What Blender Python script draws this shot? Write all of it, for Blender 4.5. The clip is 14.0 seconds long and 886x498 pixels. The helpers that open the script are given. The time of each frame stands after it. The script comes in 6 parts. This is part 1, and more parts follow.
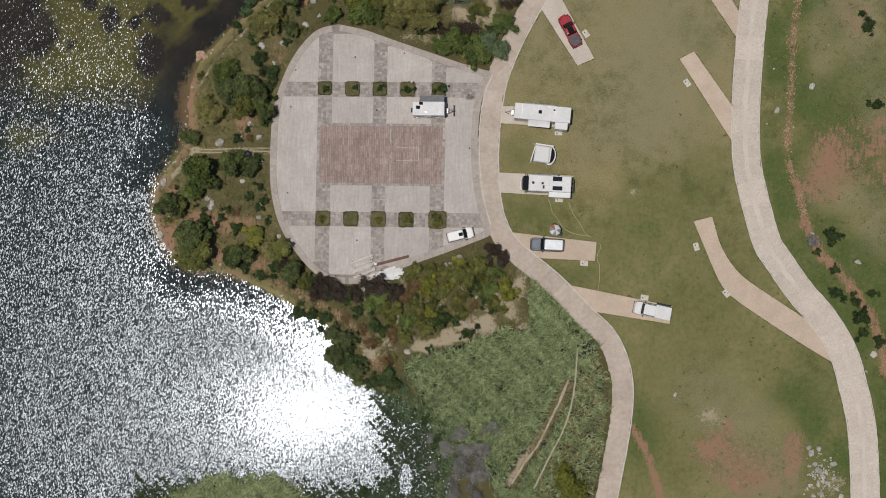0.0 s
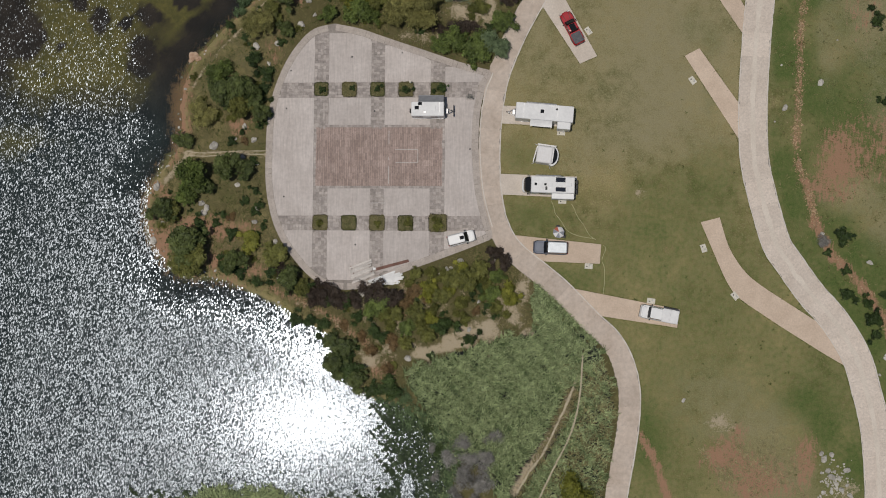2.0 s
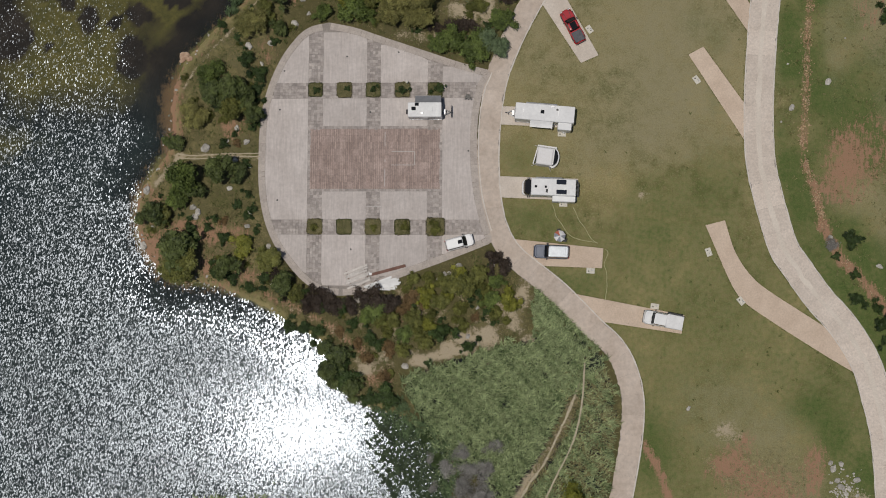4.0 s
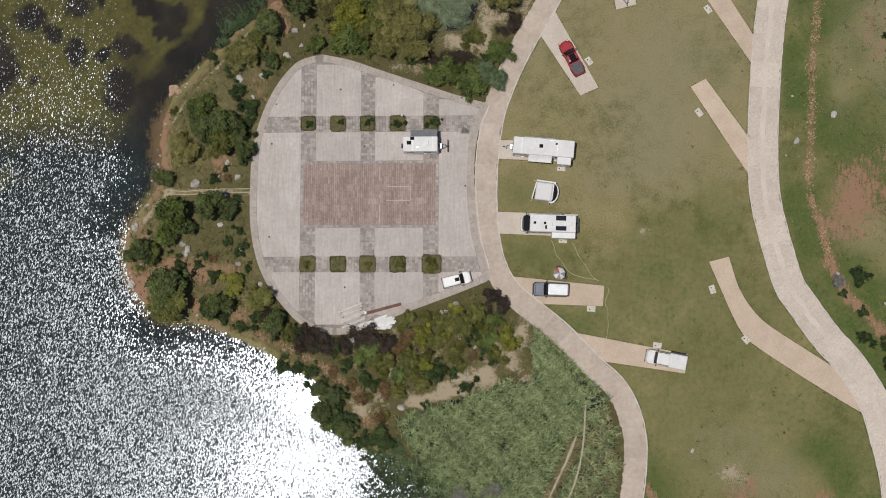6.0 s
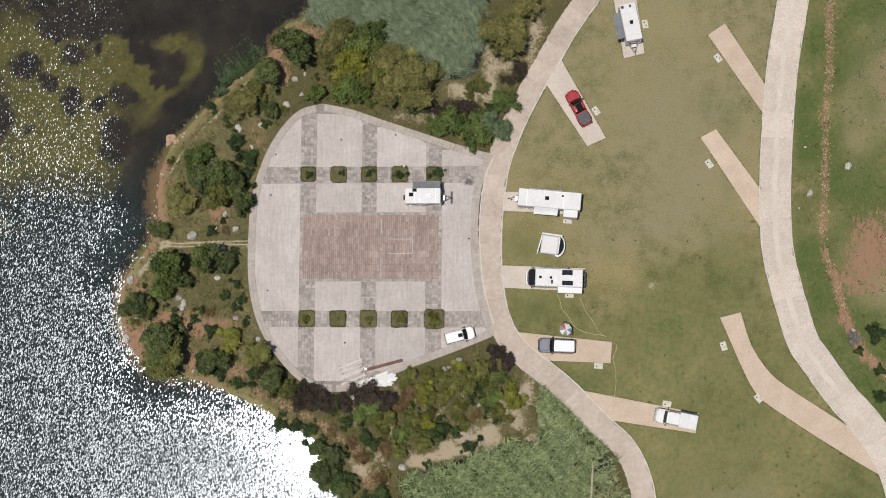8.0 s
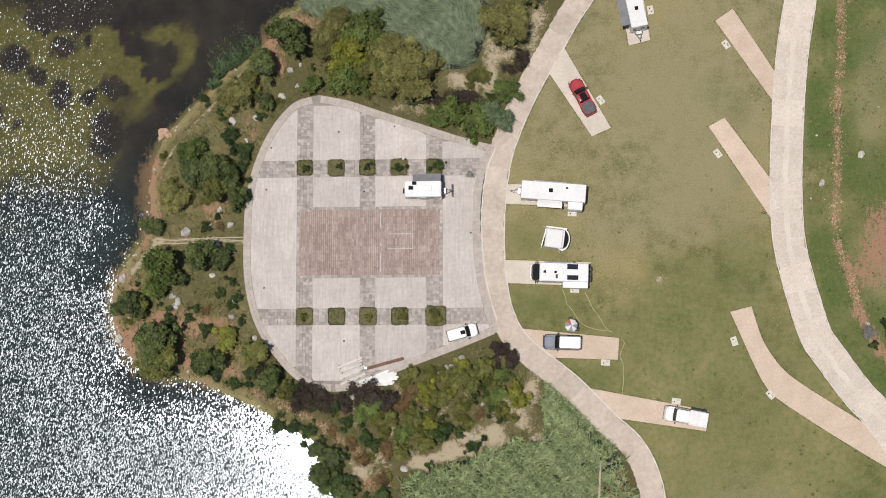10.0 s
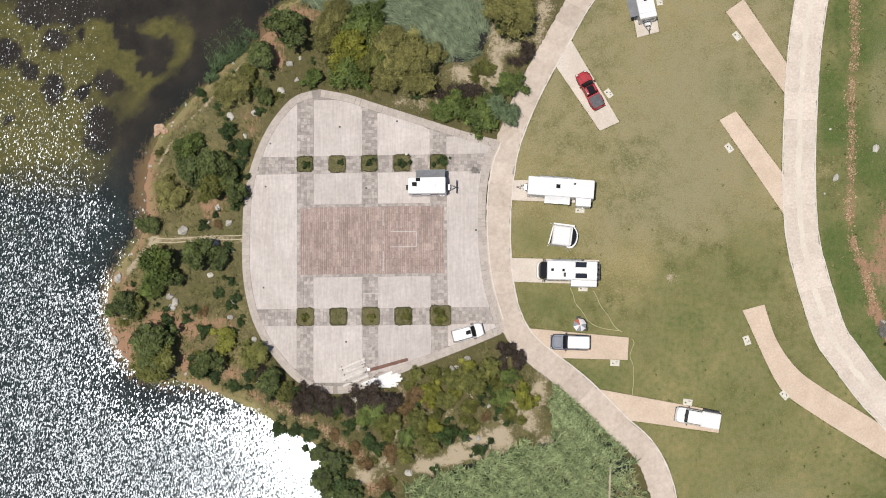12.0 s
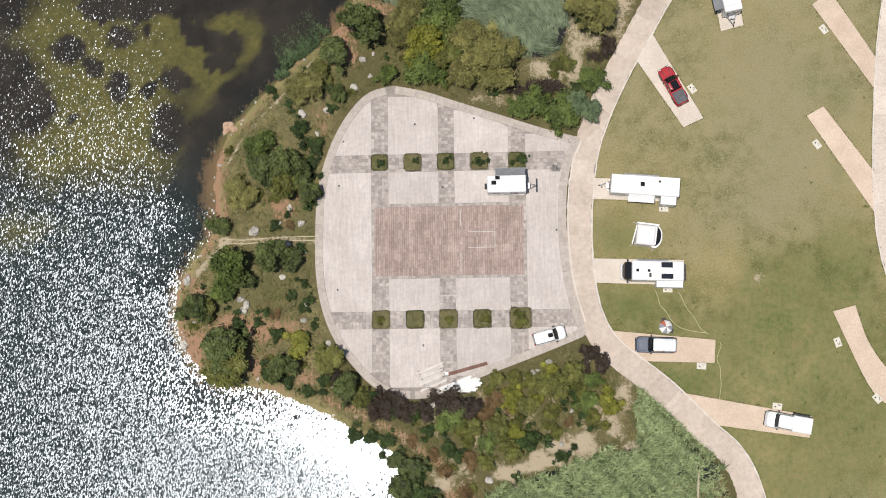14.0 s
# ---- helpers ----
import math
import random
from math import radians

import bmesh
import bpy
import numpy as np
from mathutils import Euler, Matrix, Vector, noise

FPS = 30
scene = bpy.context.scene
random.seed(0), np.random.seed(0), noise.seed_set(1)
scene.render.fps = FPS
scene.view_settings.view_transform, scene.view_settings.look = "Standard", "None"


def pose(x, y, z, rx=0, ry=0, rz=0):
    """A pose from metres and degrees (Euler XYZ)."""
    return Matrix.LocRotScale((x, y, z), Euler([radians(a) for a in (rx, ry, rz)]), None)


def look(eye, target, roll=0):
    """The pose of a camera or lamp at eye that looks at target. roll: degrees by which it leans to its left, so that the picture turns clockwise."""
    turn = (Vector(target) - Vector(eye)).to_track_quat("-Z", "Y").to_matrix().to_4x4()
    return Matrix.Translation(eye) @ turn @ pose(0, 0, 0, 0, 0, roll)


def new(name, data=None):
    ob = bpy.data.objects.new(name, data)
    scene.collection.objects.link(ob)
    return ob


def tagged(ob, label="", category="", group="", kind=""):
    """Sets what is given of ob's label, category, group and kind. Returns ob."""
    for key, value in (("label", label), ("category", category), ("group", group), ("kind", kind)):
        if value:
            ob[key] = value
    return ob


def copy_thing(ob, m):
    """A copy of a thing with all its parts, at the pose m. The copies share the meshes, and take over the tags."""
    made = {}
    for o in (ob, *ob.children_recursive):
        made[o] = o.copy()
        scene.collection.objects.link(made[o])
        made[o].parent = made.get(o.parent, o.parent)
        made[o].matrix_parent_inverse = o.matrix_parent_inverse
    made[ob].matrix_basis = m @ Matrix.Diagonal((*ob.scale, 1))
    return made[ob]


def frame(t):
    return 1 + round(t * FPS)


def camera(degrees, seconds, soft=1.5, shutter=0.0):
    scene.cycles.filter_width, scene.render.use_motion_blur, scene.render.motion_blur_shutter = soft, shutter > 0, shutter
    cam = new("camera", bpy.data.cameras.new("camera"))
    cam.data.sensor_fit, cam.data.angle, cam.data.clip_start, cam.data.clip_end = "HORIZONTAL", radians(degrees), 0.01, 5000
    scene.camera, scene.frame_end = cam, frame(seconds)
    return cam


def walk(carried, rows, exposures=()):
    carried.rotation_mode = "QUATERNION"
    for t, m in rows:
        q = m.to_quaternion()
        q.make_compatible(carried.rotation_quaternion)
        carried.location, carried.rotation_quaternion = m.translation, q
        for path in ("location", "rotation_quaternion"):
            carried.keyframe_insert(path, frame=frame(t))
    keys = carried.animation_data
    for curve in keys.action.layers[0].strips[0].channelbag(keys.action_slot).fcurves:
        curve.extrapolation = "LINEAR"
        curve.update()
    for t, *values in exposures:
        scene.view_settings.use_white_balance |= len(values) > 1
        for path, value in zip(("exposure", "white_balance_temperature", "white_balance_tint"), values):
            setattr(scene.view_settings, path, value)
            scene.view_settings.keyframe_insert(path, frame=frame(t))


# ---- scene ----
cam = camera(38.0, 14.0, soft=1.0)
walk(cam, [
    (0.0, pose(2.47, -10.11, 190.83, 3.041, 3.187, 0.935)),
    (0.5, pose(2.36, -10.18, 189.54, 3.155, 3.202, 0.867)),
    (1.0, pose(2.28, -10.28, 188.34, 3.204, 3.248, 1.006)),
    (1.5, pose(2.32, -10.42, 187.18, 3.284, 3.230, 0.998)),
    (2.0, pose(1.99, -10.56, 185.91, 3.402, 3.179, 0.453)),
    (2.5, pose(1.61, -10.91, 184.47, 3.516, 3.103, 0.331)),
    (5.0, pose(2.16, -9.25, 178.70, 3.828, 3.208, 0.274)),
    (5.5, pose(1.97, -8.14, 177.46, 3.982, 3.129, 0.232)),
    (6.0, pose(1.56, -6.85, 176.44, 4.252, 2.983, 0.124)),
    (6.5, pose(1.48, -5.44, 175.33, 4.766, 2.926, 0.076)),
    (7.0, pose(1.84, -4.28, 174.19, 5.364, 3.138, 0.161)),
    (7.5, pose(2.33, -3.75, 173.06, 5.765, 3.345, 0.296)),
    (8.0, pose(2.24, -3.55, 171.83, 5.708, 3.414, 0.274)),
    (10.5, pose(1.99, -3.22, 165.69, 5.468, 3.544, -0.302)),
    (11.0, pose(1.97, -3.18, 164.61, 5.435, 3.502, -0.349)),
    (11.5, pose(1.16, -2.95, 163.56, 5.403, 3.232, -0.416)),
    (12.0, pose(0.03, -2.61, 162.57, 5.329, 3.160, -0.463)),
    (12.5, pose(-1.56, -2.63, 161.41, 5.396, 3.185, -0.527)),
    (13.0, pose(-3.63, -2.89, 160.48, 5.537, 3.210, -0.530)),
    (13.5, pose(-6.44, -2.78, 159.35, 5.540, 3.259, -0.594)),
    (14.0, pose(-10.07, -3.00, 158.35, 5.676, 3.171, -0.670)),
], exposures=[(0.0, -0.52), (2.5, -0.65), (5.0, -0.62), (6.0, -0.42), (6.5, -0.34), (7.5, -0.22), (8.2, -0.14), (10.5, 0.04), (12.0, 0.14), (14.0, 0.2)])

# ---- world and sun ----
SUN = Vector((-0.140, -0.076, 0.987)).normalized()
world = bpy.data.worlds.new("sky")
scene.world = world
world.use_nodes = True
wt = world.node_tree
sky = wt.nodes.new("ShaderNodeTexSky")
sky.sky_type, sky.sun_disc = "NISHITA", False
sky.sun_elevation = math.asin(SUN.z)
sky.sun_rotation = math.atan2(SUN.x, SUN.y)
bg = wt.nodes["Background"]
bg.inputs["Strength"].default_value = 0.056
wt.links.new(sky.outputs[0], bg.inputs["Color"])
sun = new("sun", bpy.data.lights.new("sun", "SUN"))
sun.data.energy, sun.data.angle, sun.data.color = 3.6, radians(0.53), (1.0, 0.95, 0.88)
sun.matrix_world = look(SUN * 300, (0, 0, 0))


# ---- materials ----
def nodes(name):
    m = bpy.data.materials.new(name)
    m.use_nodes = True
    nt = m.node_tree
    return m, nt, nt.nodes["Principled BSDF"]


def add(nt, kind, ins=None, **props):
    n = nt.nodes.new(kind)
    if "data_type" in props:
        n.data_type = props["data_type"]
    if "blend_type" in props:
        n.blend_type = props["blend_type"]
    if "operation" in props:
        n.operation = props["operation"]
    if "attribute_name" in props:
        n.attribute_name = props["attribute_name"]
    for k, v in (ins or {}).items():
        if isinstance(v, bpy.types.NodeSocket):
            nt.links.new(v, n.inputs[k])
        else:
            n.inputs[k].default_value = v
    return n


def noise_of(nt, vec, scale, detail=3.0, rough=0.6):
    return add(nt, "ShaderNodeTexNoise", {"Vector": vec, "Scale": scale, "Detail": detail, "Roughness": rough}).outputs["Fac"]


def ramp(nt, fac, lo, hi):
    return add(nt, "ShaderNodeMapRange", {"Value": fac, "From Min": lo, "From Max": hi}).outputs["Result"]


def blend(nt, fac, a, b, kind="MIX"):
    n = add(nt, "ShaderNodeMix", {}, data_type="RGBA", blend_type=kind)
    for k, v in ((0, fac), (6, a), (7, b)):
        if isinstance(v, bpy.types.NodeSocket):
            nt.links.new(v, n.inputs[k])
        else:
            n.inputs[k].default_value = v if k == 0 else (*v, 1.0)
    return n.outputs[2]


def calc(nt, op, a, b):
    return add(nt, "ShaderNodeMath", {0: a, 1: b}, operation=op).outputs[0]


def place_of(nt):
    return add(nt, "ShaderNodeNewGeometry").outputs["Position"]


def surface(name, c1, c2, scale=0.6, rough=0.8, metal=0.0, grain=9.0, grain_by=0.25, bump=0.3, deep=0.03, by_thing=0.0, by_island=0.0, coat=0.0, streak=None):
    """A two-scale surface: patches of c1 and c2, a finer grain over them, and relief from the same grain."""
    m, nt, bsdf = nodes(name)
    p = place_of(nt)
    col = blend(nt, ramp(nt, noise_of(nt, p, scale, 4), 0.35, 0.65), c1, c2)
    fine = noise_of(nt, p, grain, 4, 0.7)
    k = add(nt, "ShaderNodeMapRange", {"Value": fine, "From Min": 0.3, "From Max": 0.7, "To Min": 1 - grain_by, "To Max": 1 + grain_by}).outputs["Result"]
    if streak:
        long = add(nt, "ShaderNodeMapping", {"Vector": p, "Scale": (*streak, 1.0)}).outputs[0]
        k = calc(nt, "MULTIPLY", k, add(nt, "ShaderNodeMapRange", {"Value": noise_of(nt, long, 1.0, 3, 0.6), "From Min": 0.3, "From Max": 0.7, "To Min": 0.9, "To Max": 1.1}).outputs["Result"])
    if by_thing:
        r = add(nt, "ShaderNodeObjectInfo").outputs["Random"]
        k = calc(nt, "MULTIPLY", k, add(nt, "ShaderNodeMapRange", {"Value": r, "To Min": 1 - by_thing, "To Max": 1 + by_thing}).outputs["Result"])
    if by_island:
        r = add(nt, "ShaderNodeNewGeometry").outputs["Random Per Island"]
        r = calc(nt, "FRACT", calc(nt, "ADD", r, add(nt, "ShaderNodeObjectInfo").outputs["Random"]), 0.0)
        k = calc(nt, "MULTIPLY", k, add(nt, "ShaderNodeMapRange", {"Value": r, "To Min": 1 - by_island, "To Max": 1 + by_island}).outputs["Result"])
    v = add(nt, "ShaderNodeVectorMath", {0: col, "Scale": k}, operation="SCALE").outputs[0]
    nt.links.new(v, bsdf.inputs["Base Color"])
    bsdf.inputs["Roughness"].default_value = rough
    bsdf.inputs["Metallic"].default_value = metal
    bsdf.inputs["Coat Weight"].default_value = coat
    if bump:
        b = add(nt, "ShaderNodeBump", {"Strength": bump, "Distance": deep, "Height": fine})
        nt.links.new(b.outputs[0], bsdf.inputs["Normal"])
    return m


def leaf_mat(name, c1, c2, gloss=0.55):
    """Foliage: one tone for each plant, another for each spray of leaves, with a little light through."""
    m, nt, bsdf = nodes(name)
    geo = add(nt, "ShaderNodeNewGeometry")
    isl = add(nt, "ShaderNodeAttribute", {}, attribute_name="tone").outputs["Fac"]
    thing = add(nt, "ShaderNodeObjectInfo").outputs["Random"]
    f = calc(nt, "ADD", calc(nt, "MULTIPLY", isl, 0.75), calc(nt, "MULTIPLY", thing, 0.25))
    col = blend(nt, f, c1, c2)
    k = add(nt, "ShaderNodeMapRange", {"Value": noise_of(nt, geo.outputs["Position"], 1.3, 3), "From Min": 0.3, "From Max": 0.7, "To Min": 0.65, "To Max": 1.3}).outputs["Result"]
    v = add(nt, "ShaderNodeVectorMath", {0: col, "Scale": k}, operation="SCALE").outputs[0]
    nt.links.new(v, bsdf.inputs["Base Color"])
    bsdf.inputs["Roughness"].default_value = gloss
    bsdf.inputs["Specular IOR Level"].default_value = 0.25
    tr = add(nt, "ShaderNodeBsdfTranslucent", {"Color": v})
    mix = add(nt, "ShaderNodeMixShader", {0: 0.18, 1: bsdf.outputs[0], 2: tr.outputs[0]})
    nt.links.new(mix.outputs[0], nt.nodes["Material Output"].inputs["Surface"])
    return m


def ground_mat():
    m, nt, bsdf = nodes("turf_and_soil")
    p = place_of(nt)
    big, mid, fine = noise_of(nt, p, 0.07, 4), noise_of(nt, p, 0.45, 5), noise_of(nt, p, 5.5, 5, 0.75)
    blades = noise_of(nt, p, 16.0, 3, 0.8)
    zone = add(nt, "ShaderNodeAttribute", {}, attribute_name="zone")
    sep = add(nt, "ShaderNodeSeparateColor", {0: zone.outputs["Color"]})
    zone2 = add(nt, "ShaderNodeAttribute", {}, attribute_name="zone_two")
    sep2 = add(nt, "ShaderNodeSeparateColor", {0: zone2.outputs["Color"]})
    patch = noise_of(nt, p, 1.6, 5, 0.7)
    drawn = add(nt, "ShaderNodeMapping", {"Vector": p, "Rotation": (0, 0, radians(-8)), "Scale": (2.6, 0.55, 1.0)}).outputs[0]
    streak = noise_of(nt, drawn, 1.0, 4, 0.65)
    lawn = blend(nt, ramp(nt, big, 0.38, 0.62), (0.122, 0.122, 0.045), (0.305, 0.252, 0.119))
    lawn = blend(nt, ramp(nt, mid, 0.42, 0.68), lawn, (0.308, 0.258, 0.128))
    lawn = blend(nt, calc(nt, "MULTIPLY", ramp(nt, patch, 0.47, 0.66), 0.5), lawn, (0.106, 0.116, 0.042))
    lawn = blend(nt, calc(nt, "MULTIPLY", ramp(nt, calc(nt, "ADD", calc(nt, "MULTIPLY", patch, 0.85), calc(nt, "MULTIPLY", streak, 0.15)), 0.49, 0.36), 0.32), lawn, (0.335, 0.28, 0.15))

    lawn = blend(nt, calc(nt, "MULTIPLY", ramp(nt, noise_of(nt, p, 3.2, 4, 0.7), 0.53, 0.66), 0.42), lawn, (0.38, 0.332, 0.185))
    mottle = add(nt, "ShaderNodeMapRange", {"Value": patch, "From Min": 0.3, "From Max": 0.7, "To Min": 0.8, "To Max": 1.26}).outputs["Result"]
    lawn = add(nt, "ShaderNodeVectorMath", {0: lawn, "Scale": mottle}, operation="SCALE").outputs[0]

    def over(base, mask, c1, c2, soft=0.3, drawn_out=0.3):
        ragged = calc(nt, "ADD", calc(nt, "MULTIPLY", calc(nt, "SUBTRACT", mid, 0.5), 1.3), calc(nt, "MULTIPLY", calc(nt, "SUBTRACT", patch, 0.5), 1.5))
        ragged = calc(nt, "ADD", ragged, calc(nt, "MULTIPLY", calc(nt, "SUBTRACT", fine, 0.5), 1.6))
        ragged = calc(nt, "ADD", ragged, calc(nt, "MULTIPLY", calc(nt, "SUBTRACT", streak, 0.5), drawn_out))
        f = calc(nt, "MULTIPLY", ramp(nt, calc(nt, "ADD", mask, ragged), 0.5 - soft, 0.5 + soft), ramp(nt, mask, 0.02, 0.2))
        return blend(nt, f, base, blend(nt, ramp(nt, fine, 0.35, 0.65), c1, c2))

    col = over(lawn, sep.outputs["Blue"], (0.066, 0.110, 0.030), (0.112, 0.136, 0.044), 0.6)
    col = over(col, zone.outputs["Alpha"], (0.136, 0.118, 0.056), (0.074, 0.069, 0.029))
    col = over(col, sep2.outputs["Red"], (0.312, 0.274, 0.168), (0.236, 0.214, 0.116), 0.6)
    col = over(col, sep2.outputs["Green"], (0.026, 0.028, 0.028), (0.014, 0.018, 0.020), 0.15)
    col = over(col, sep.outputs["Red"], (0.405, 0.222, 0.145), (0.24, 0.165, 0.10), 0.2, 1.8)
    col = over(col, sep.outputs["Green"], (0.50, 0.42, 0.31), (0.31, 0.255, 0.165), 0.2)
    col = over(col, sep2.outputs["Blue"], (0.165, 0.145, 0.052), (0.095, 0.09, 0.036), 0.55)
    k = add(nt, "ShaderNodeMapRange", {"Value": fine, "From Min": 0.28, "From Max": 0.72, "To Min": 0.7, "To Max": 1.3}).outputs["Result"]
    k = calc(nt, "MULTIPLY", k, add(nt, "ShaderNodeMapRange", {"Value": blades, "From Min": 0.3, "From Max": 0.7, "To Min": 0.86, "To Max": 1.14}).outputs["Result"])
    v = add(nt, "ShaderNodeVectorMath", {0: col, "Scale": k}, operation="SCALE").outputs[0]
    nt.links.new(v, bsdf.inputs["Base Color"])
    bsdf.inputs["Roughness"].default_value = 0.95
    bsdf.inputs["Specular IOR Level"].default_value = 0.1
    b = add(nt, "ShaderNodeBump", {"Strength": 0.6, "Distance": 0.10, "Height": fine})
    nt.links.new(b.outputs[0], bsdf.inputs["Normal"])
    return m


def water_mat():
    """Murky lake water: a wind-roughened mirror over dark water and weed, clear in the shallows."""
    m, nt, bsdf = nodes("lake_water")
    nt.nodes.remove(bsdf)
    p = place_of(nt)
    still = add(nt, "ShaderNodeAttribute", {}, attribute_name="calm").outputs["Fac"]
    turned = add(nt, "ShaderNodeMapping", {"Vector": p, "Rotation": (0, 0, radians(10))}).outputs[0]
    drawn = add(nt, "ShaderNodeMapping", {"Vector": turned, "Scale": (1.45, 0.72, 1.0)}).outputs[0]
    gust = ramp(nt, noise_of(nt, p, 0.05, 2), 0.3, 0.7)
    amp = calc(nt, "MULTIPLY", calc(nt, "ADD", calc(nt, "MULTIPLY", gust, 0.3), 0.8), calc(nt, "SUBTRACT", 1.0, calc(nt, "MULTIPLY", still, 0.85)))
    tilt = (0, 0, 0)
    for scale, share, vec in ((3.5, 0.82, drawn), (0.9, 0.13, drawn), (6.4, 0.32, p)):
        field = add(nt, "ShaderNodeTexNoise", {"Vector": vec, "Scale": scale, "Detail": 1.0, "Roughness": 0.5}).outputs["Color"]
        field = add(nt, "ShaderNodeVectorMath", {0: field, 1: (0.5, 0.5, 0.5)}, operation="SUBTRACT").outputs[0]
        field = add(nt, "ShaderNodeVectorMath", {0: field, 1: (share, share * 0.84, 0.0)}, operation="MULTIPLY").outputs[0]
        tilt = add(nt, "ShaderNodeVectorMath", {0: field, 1: tilt}, operation="ADD").outputs[0]
    tilt = add(nt, "ShaderNodeVectorMath", {0: tilt, "Scale": amp}, operation="SCALE").outputs[0]
    tilt = add(nt, "ShaderNodeVectorMath", {0: tilt, 1: (0.0, 0.0, 1.0)}, operation="ADD").outputs[0]
    facet = add(nt, "ShaderNodeVectorMath", {0: tilt}, operation="NORMALIZE").outputs[0]
    sheen = calc(nt, "SUBTRACT", 0.278, calc(nt, "MULTIPLY", still, 0.14))
    gl = add(nt, "ShaderNodeBsdfGlossy", {"Color": (0.81, 0.89, 1, 1), "Roughness": sheen, "Normal": facet})
    gl.distribution = "BECKMANN"
    weed = add(nt, "ShaderNodeAttribute", {}, attribute_name="weed").outputs["Fac"]
    shoal = add(nt, "ShaderNodeAttribute", {}, attribute_name="shoal").outputs["Fac"]
    tuft, cloud = noise_of(nt, p, 0.9, 5, 0.7), noise_of(nt, p, 0.28, 4, 0.6)
    ragged = calc(nt, "ADD", calc(nt, "MULTIPLY", calc(nt, "SUBTRACT", cloud, 0.5), 0.9), calc(nt, "MULTIPLY", calc(nt, "SUBTRACT", tuft, 0.5), 0.8))
    cover = calc(nt, "MULTIPLY", ramp(nt, calc(nt, "ADD", weed, ragged), 0.1, 0.66), ramp(nt, weed, 0.02, 0.25))
    north = ramp(nt, add(nt, "ShaderNodeSeparateXYZ", {0: p}).outputs["Y"], 17.0, 28.0)
    # South of the ramp, the sky's teal reflection is put into the body colour.
    body = blend(nt, north, (0.016, 0.024, 0.023), (0.022, 0.019, 0.014))
    body = blend(nt, ramp(nt, cloud, 0.35, 0.65), body, blend(nt, north, (0.028, 0.038, 0.034), (0.038, 0.031, 0.022)))
    body = blend(nt, cover, body, blend(nt, ramp(nt, tuft, 0.35, 0.65), (0.128, 0.112, 0.034), (0.07, 0.068, 0.022)))
    murk = add(nt, "ShaderNodeBsdfDiffuse", {"Color": body, "Normal": facet})
    tr = add(nt, "ShaderNodeBsdfTransparent", {"Color": (0.58, 0.64, 0.54, 1)})
    deep = add(nt, "ShaderNodeMixShader", {0: shoal, 1: murk.outputs[0], 2: tr.outputs[0]})
    fr = add(nt, "ShaderNodeFresnel", {"IOR": 1.48})
    mix = add(nt, "ShaderNodeMixShader", {0: fr.outputs[0], 1: deep.outputs[0], 2: gl.outputs[0]})
    nt.links.new(mix.outputs[0], nt.nodes["Material Output"].inputs["Surface"])
    return m


def glass_mat(name, tint):
    m, nt, bsdf = nodes(name)
    bsdf.inputs["Base Color"].default_value = (*tint, 1)
    bsdf.inputs["Roughness"].default_value = 0.06
    bsdf.inputs["Specular IOR Level"].default_value = 0.35
    return m


GROUND = ground_mat()
WATER = water_mat()
CONCRETE = surface("pale_concrete", (0.61, 0.535, 0.455), (0.68, 0.605, 0.52), 0.25, 0.85, grain=5.0, grain_by=0.10, bump=0.15, by_thing=0.05)
PLAZA_SLAB = surface("plaza_concrete", (0.47, 0.418, 0.386), (0.54, 0.486, 0.453), 0.3, 0.8, grain=2.2, grain_by=0.10, bump=0.15, by_thing=0.06, streak=(4.0, 0.35))
PAVER = surface("grey_stone_paver", (0.33, 0.289, 0.264), (0.41, 0.364, 0.334), 0.5, 0.85, grain=2.5, grain_by=0.22, bump=0.3, by_island=0.22)
EDGING = surface("tan_stone_edging", (0.41, 0.355, 0.315), (0.465, 0.41, 0.365), 0.3, 0.85, grain=6.0, grain_by=0.15, bump=0.3, by_island=0.08)
BRICK = surface("clay_paver", (0.32, 0.24, 0.208), (0.395, 0.305, 0.268), 0.5, 0.85, grain=3.0, grain_by=0.2, bump=0.3, by_island=0.17)
MORTAR = surface("sand_joint", (0.26, 0.23, 0.205), (0.32, 0.285, 0.255), 0.8, 0.95)
JOINT = surface("dark_earth_joint", (0.165, 0.125, 0.105), (0.22, 0.172, 0.146), 0.8, 0.95)
BEDSOIL = surface("dark_bed_soil", (0.055, 0.050, 0.034), (0.09, 0.08, 0.055), 2.0, 0.95)
ROAD = surface("brushed_concrete_road", (0.57, 0.488, 0.415), (0.64, 0.558, 0.482), 0.35, 0.9, grain=3.5, grain_by=0.16, bump=0.25, by_thing=0.06)
LANE = surface("worn_concrete_lane", (0.465, 0.383, 0.315), (0.545, 0.462, 0.392), 0.3, 0.9, grain=1.6, grain_by=0.13, bump=0.3, by_thing=0.09)
PADM = surface("rose_concrete_pad", (0.53, 0.415, 0.318), (0.60, 0.478, 0.373), 0.4, 0.9, grain=5.0, grain_by=0.13, bump=0.2, by_thing=0.05)
PADC = surface("cream_concrete_pad", (0.53, 0.46, 0.39), (0.60, 0.53, 0.458), 0.4, 0.9, grain=5.0, grain_by=0.11, bump=0.2, by_thing=0.05)
KERB = surface("bleached_kerb", (0.55, 0.50, 0.45), (0.65, 0.60, 0.54), 0.8, 0.85, grain_by=0.12)
LINE = surface("worn_white_line", (0.46, 0.43, 0.41), (0.56, 0.53, 0.5), 2.0, 0.8)
ROCK = surface("pale_boulder", (0.36, 0.335, 0.29), (0.53, 0.50, 0.45), 1.2, 0.9, grain=7.0, grain_by=0.25, bump=0.6, by_thing=0.2)
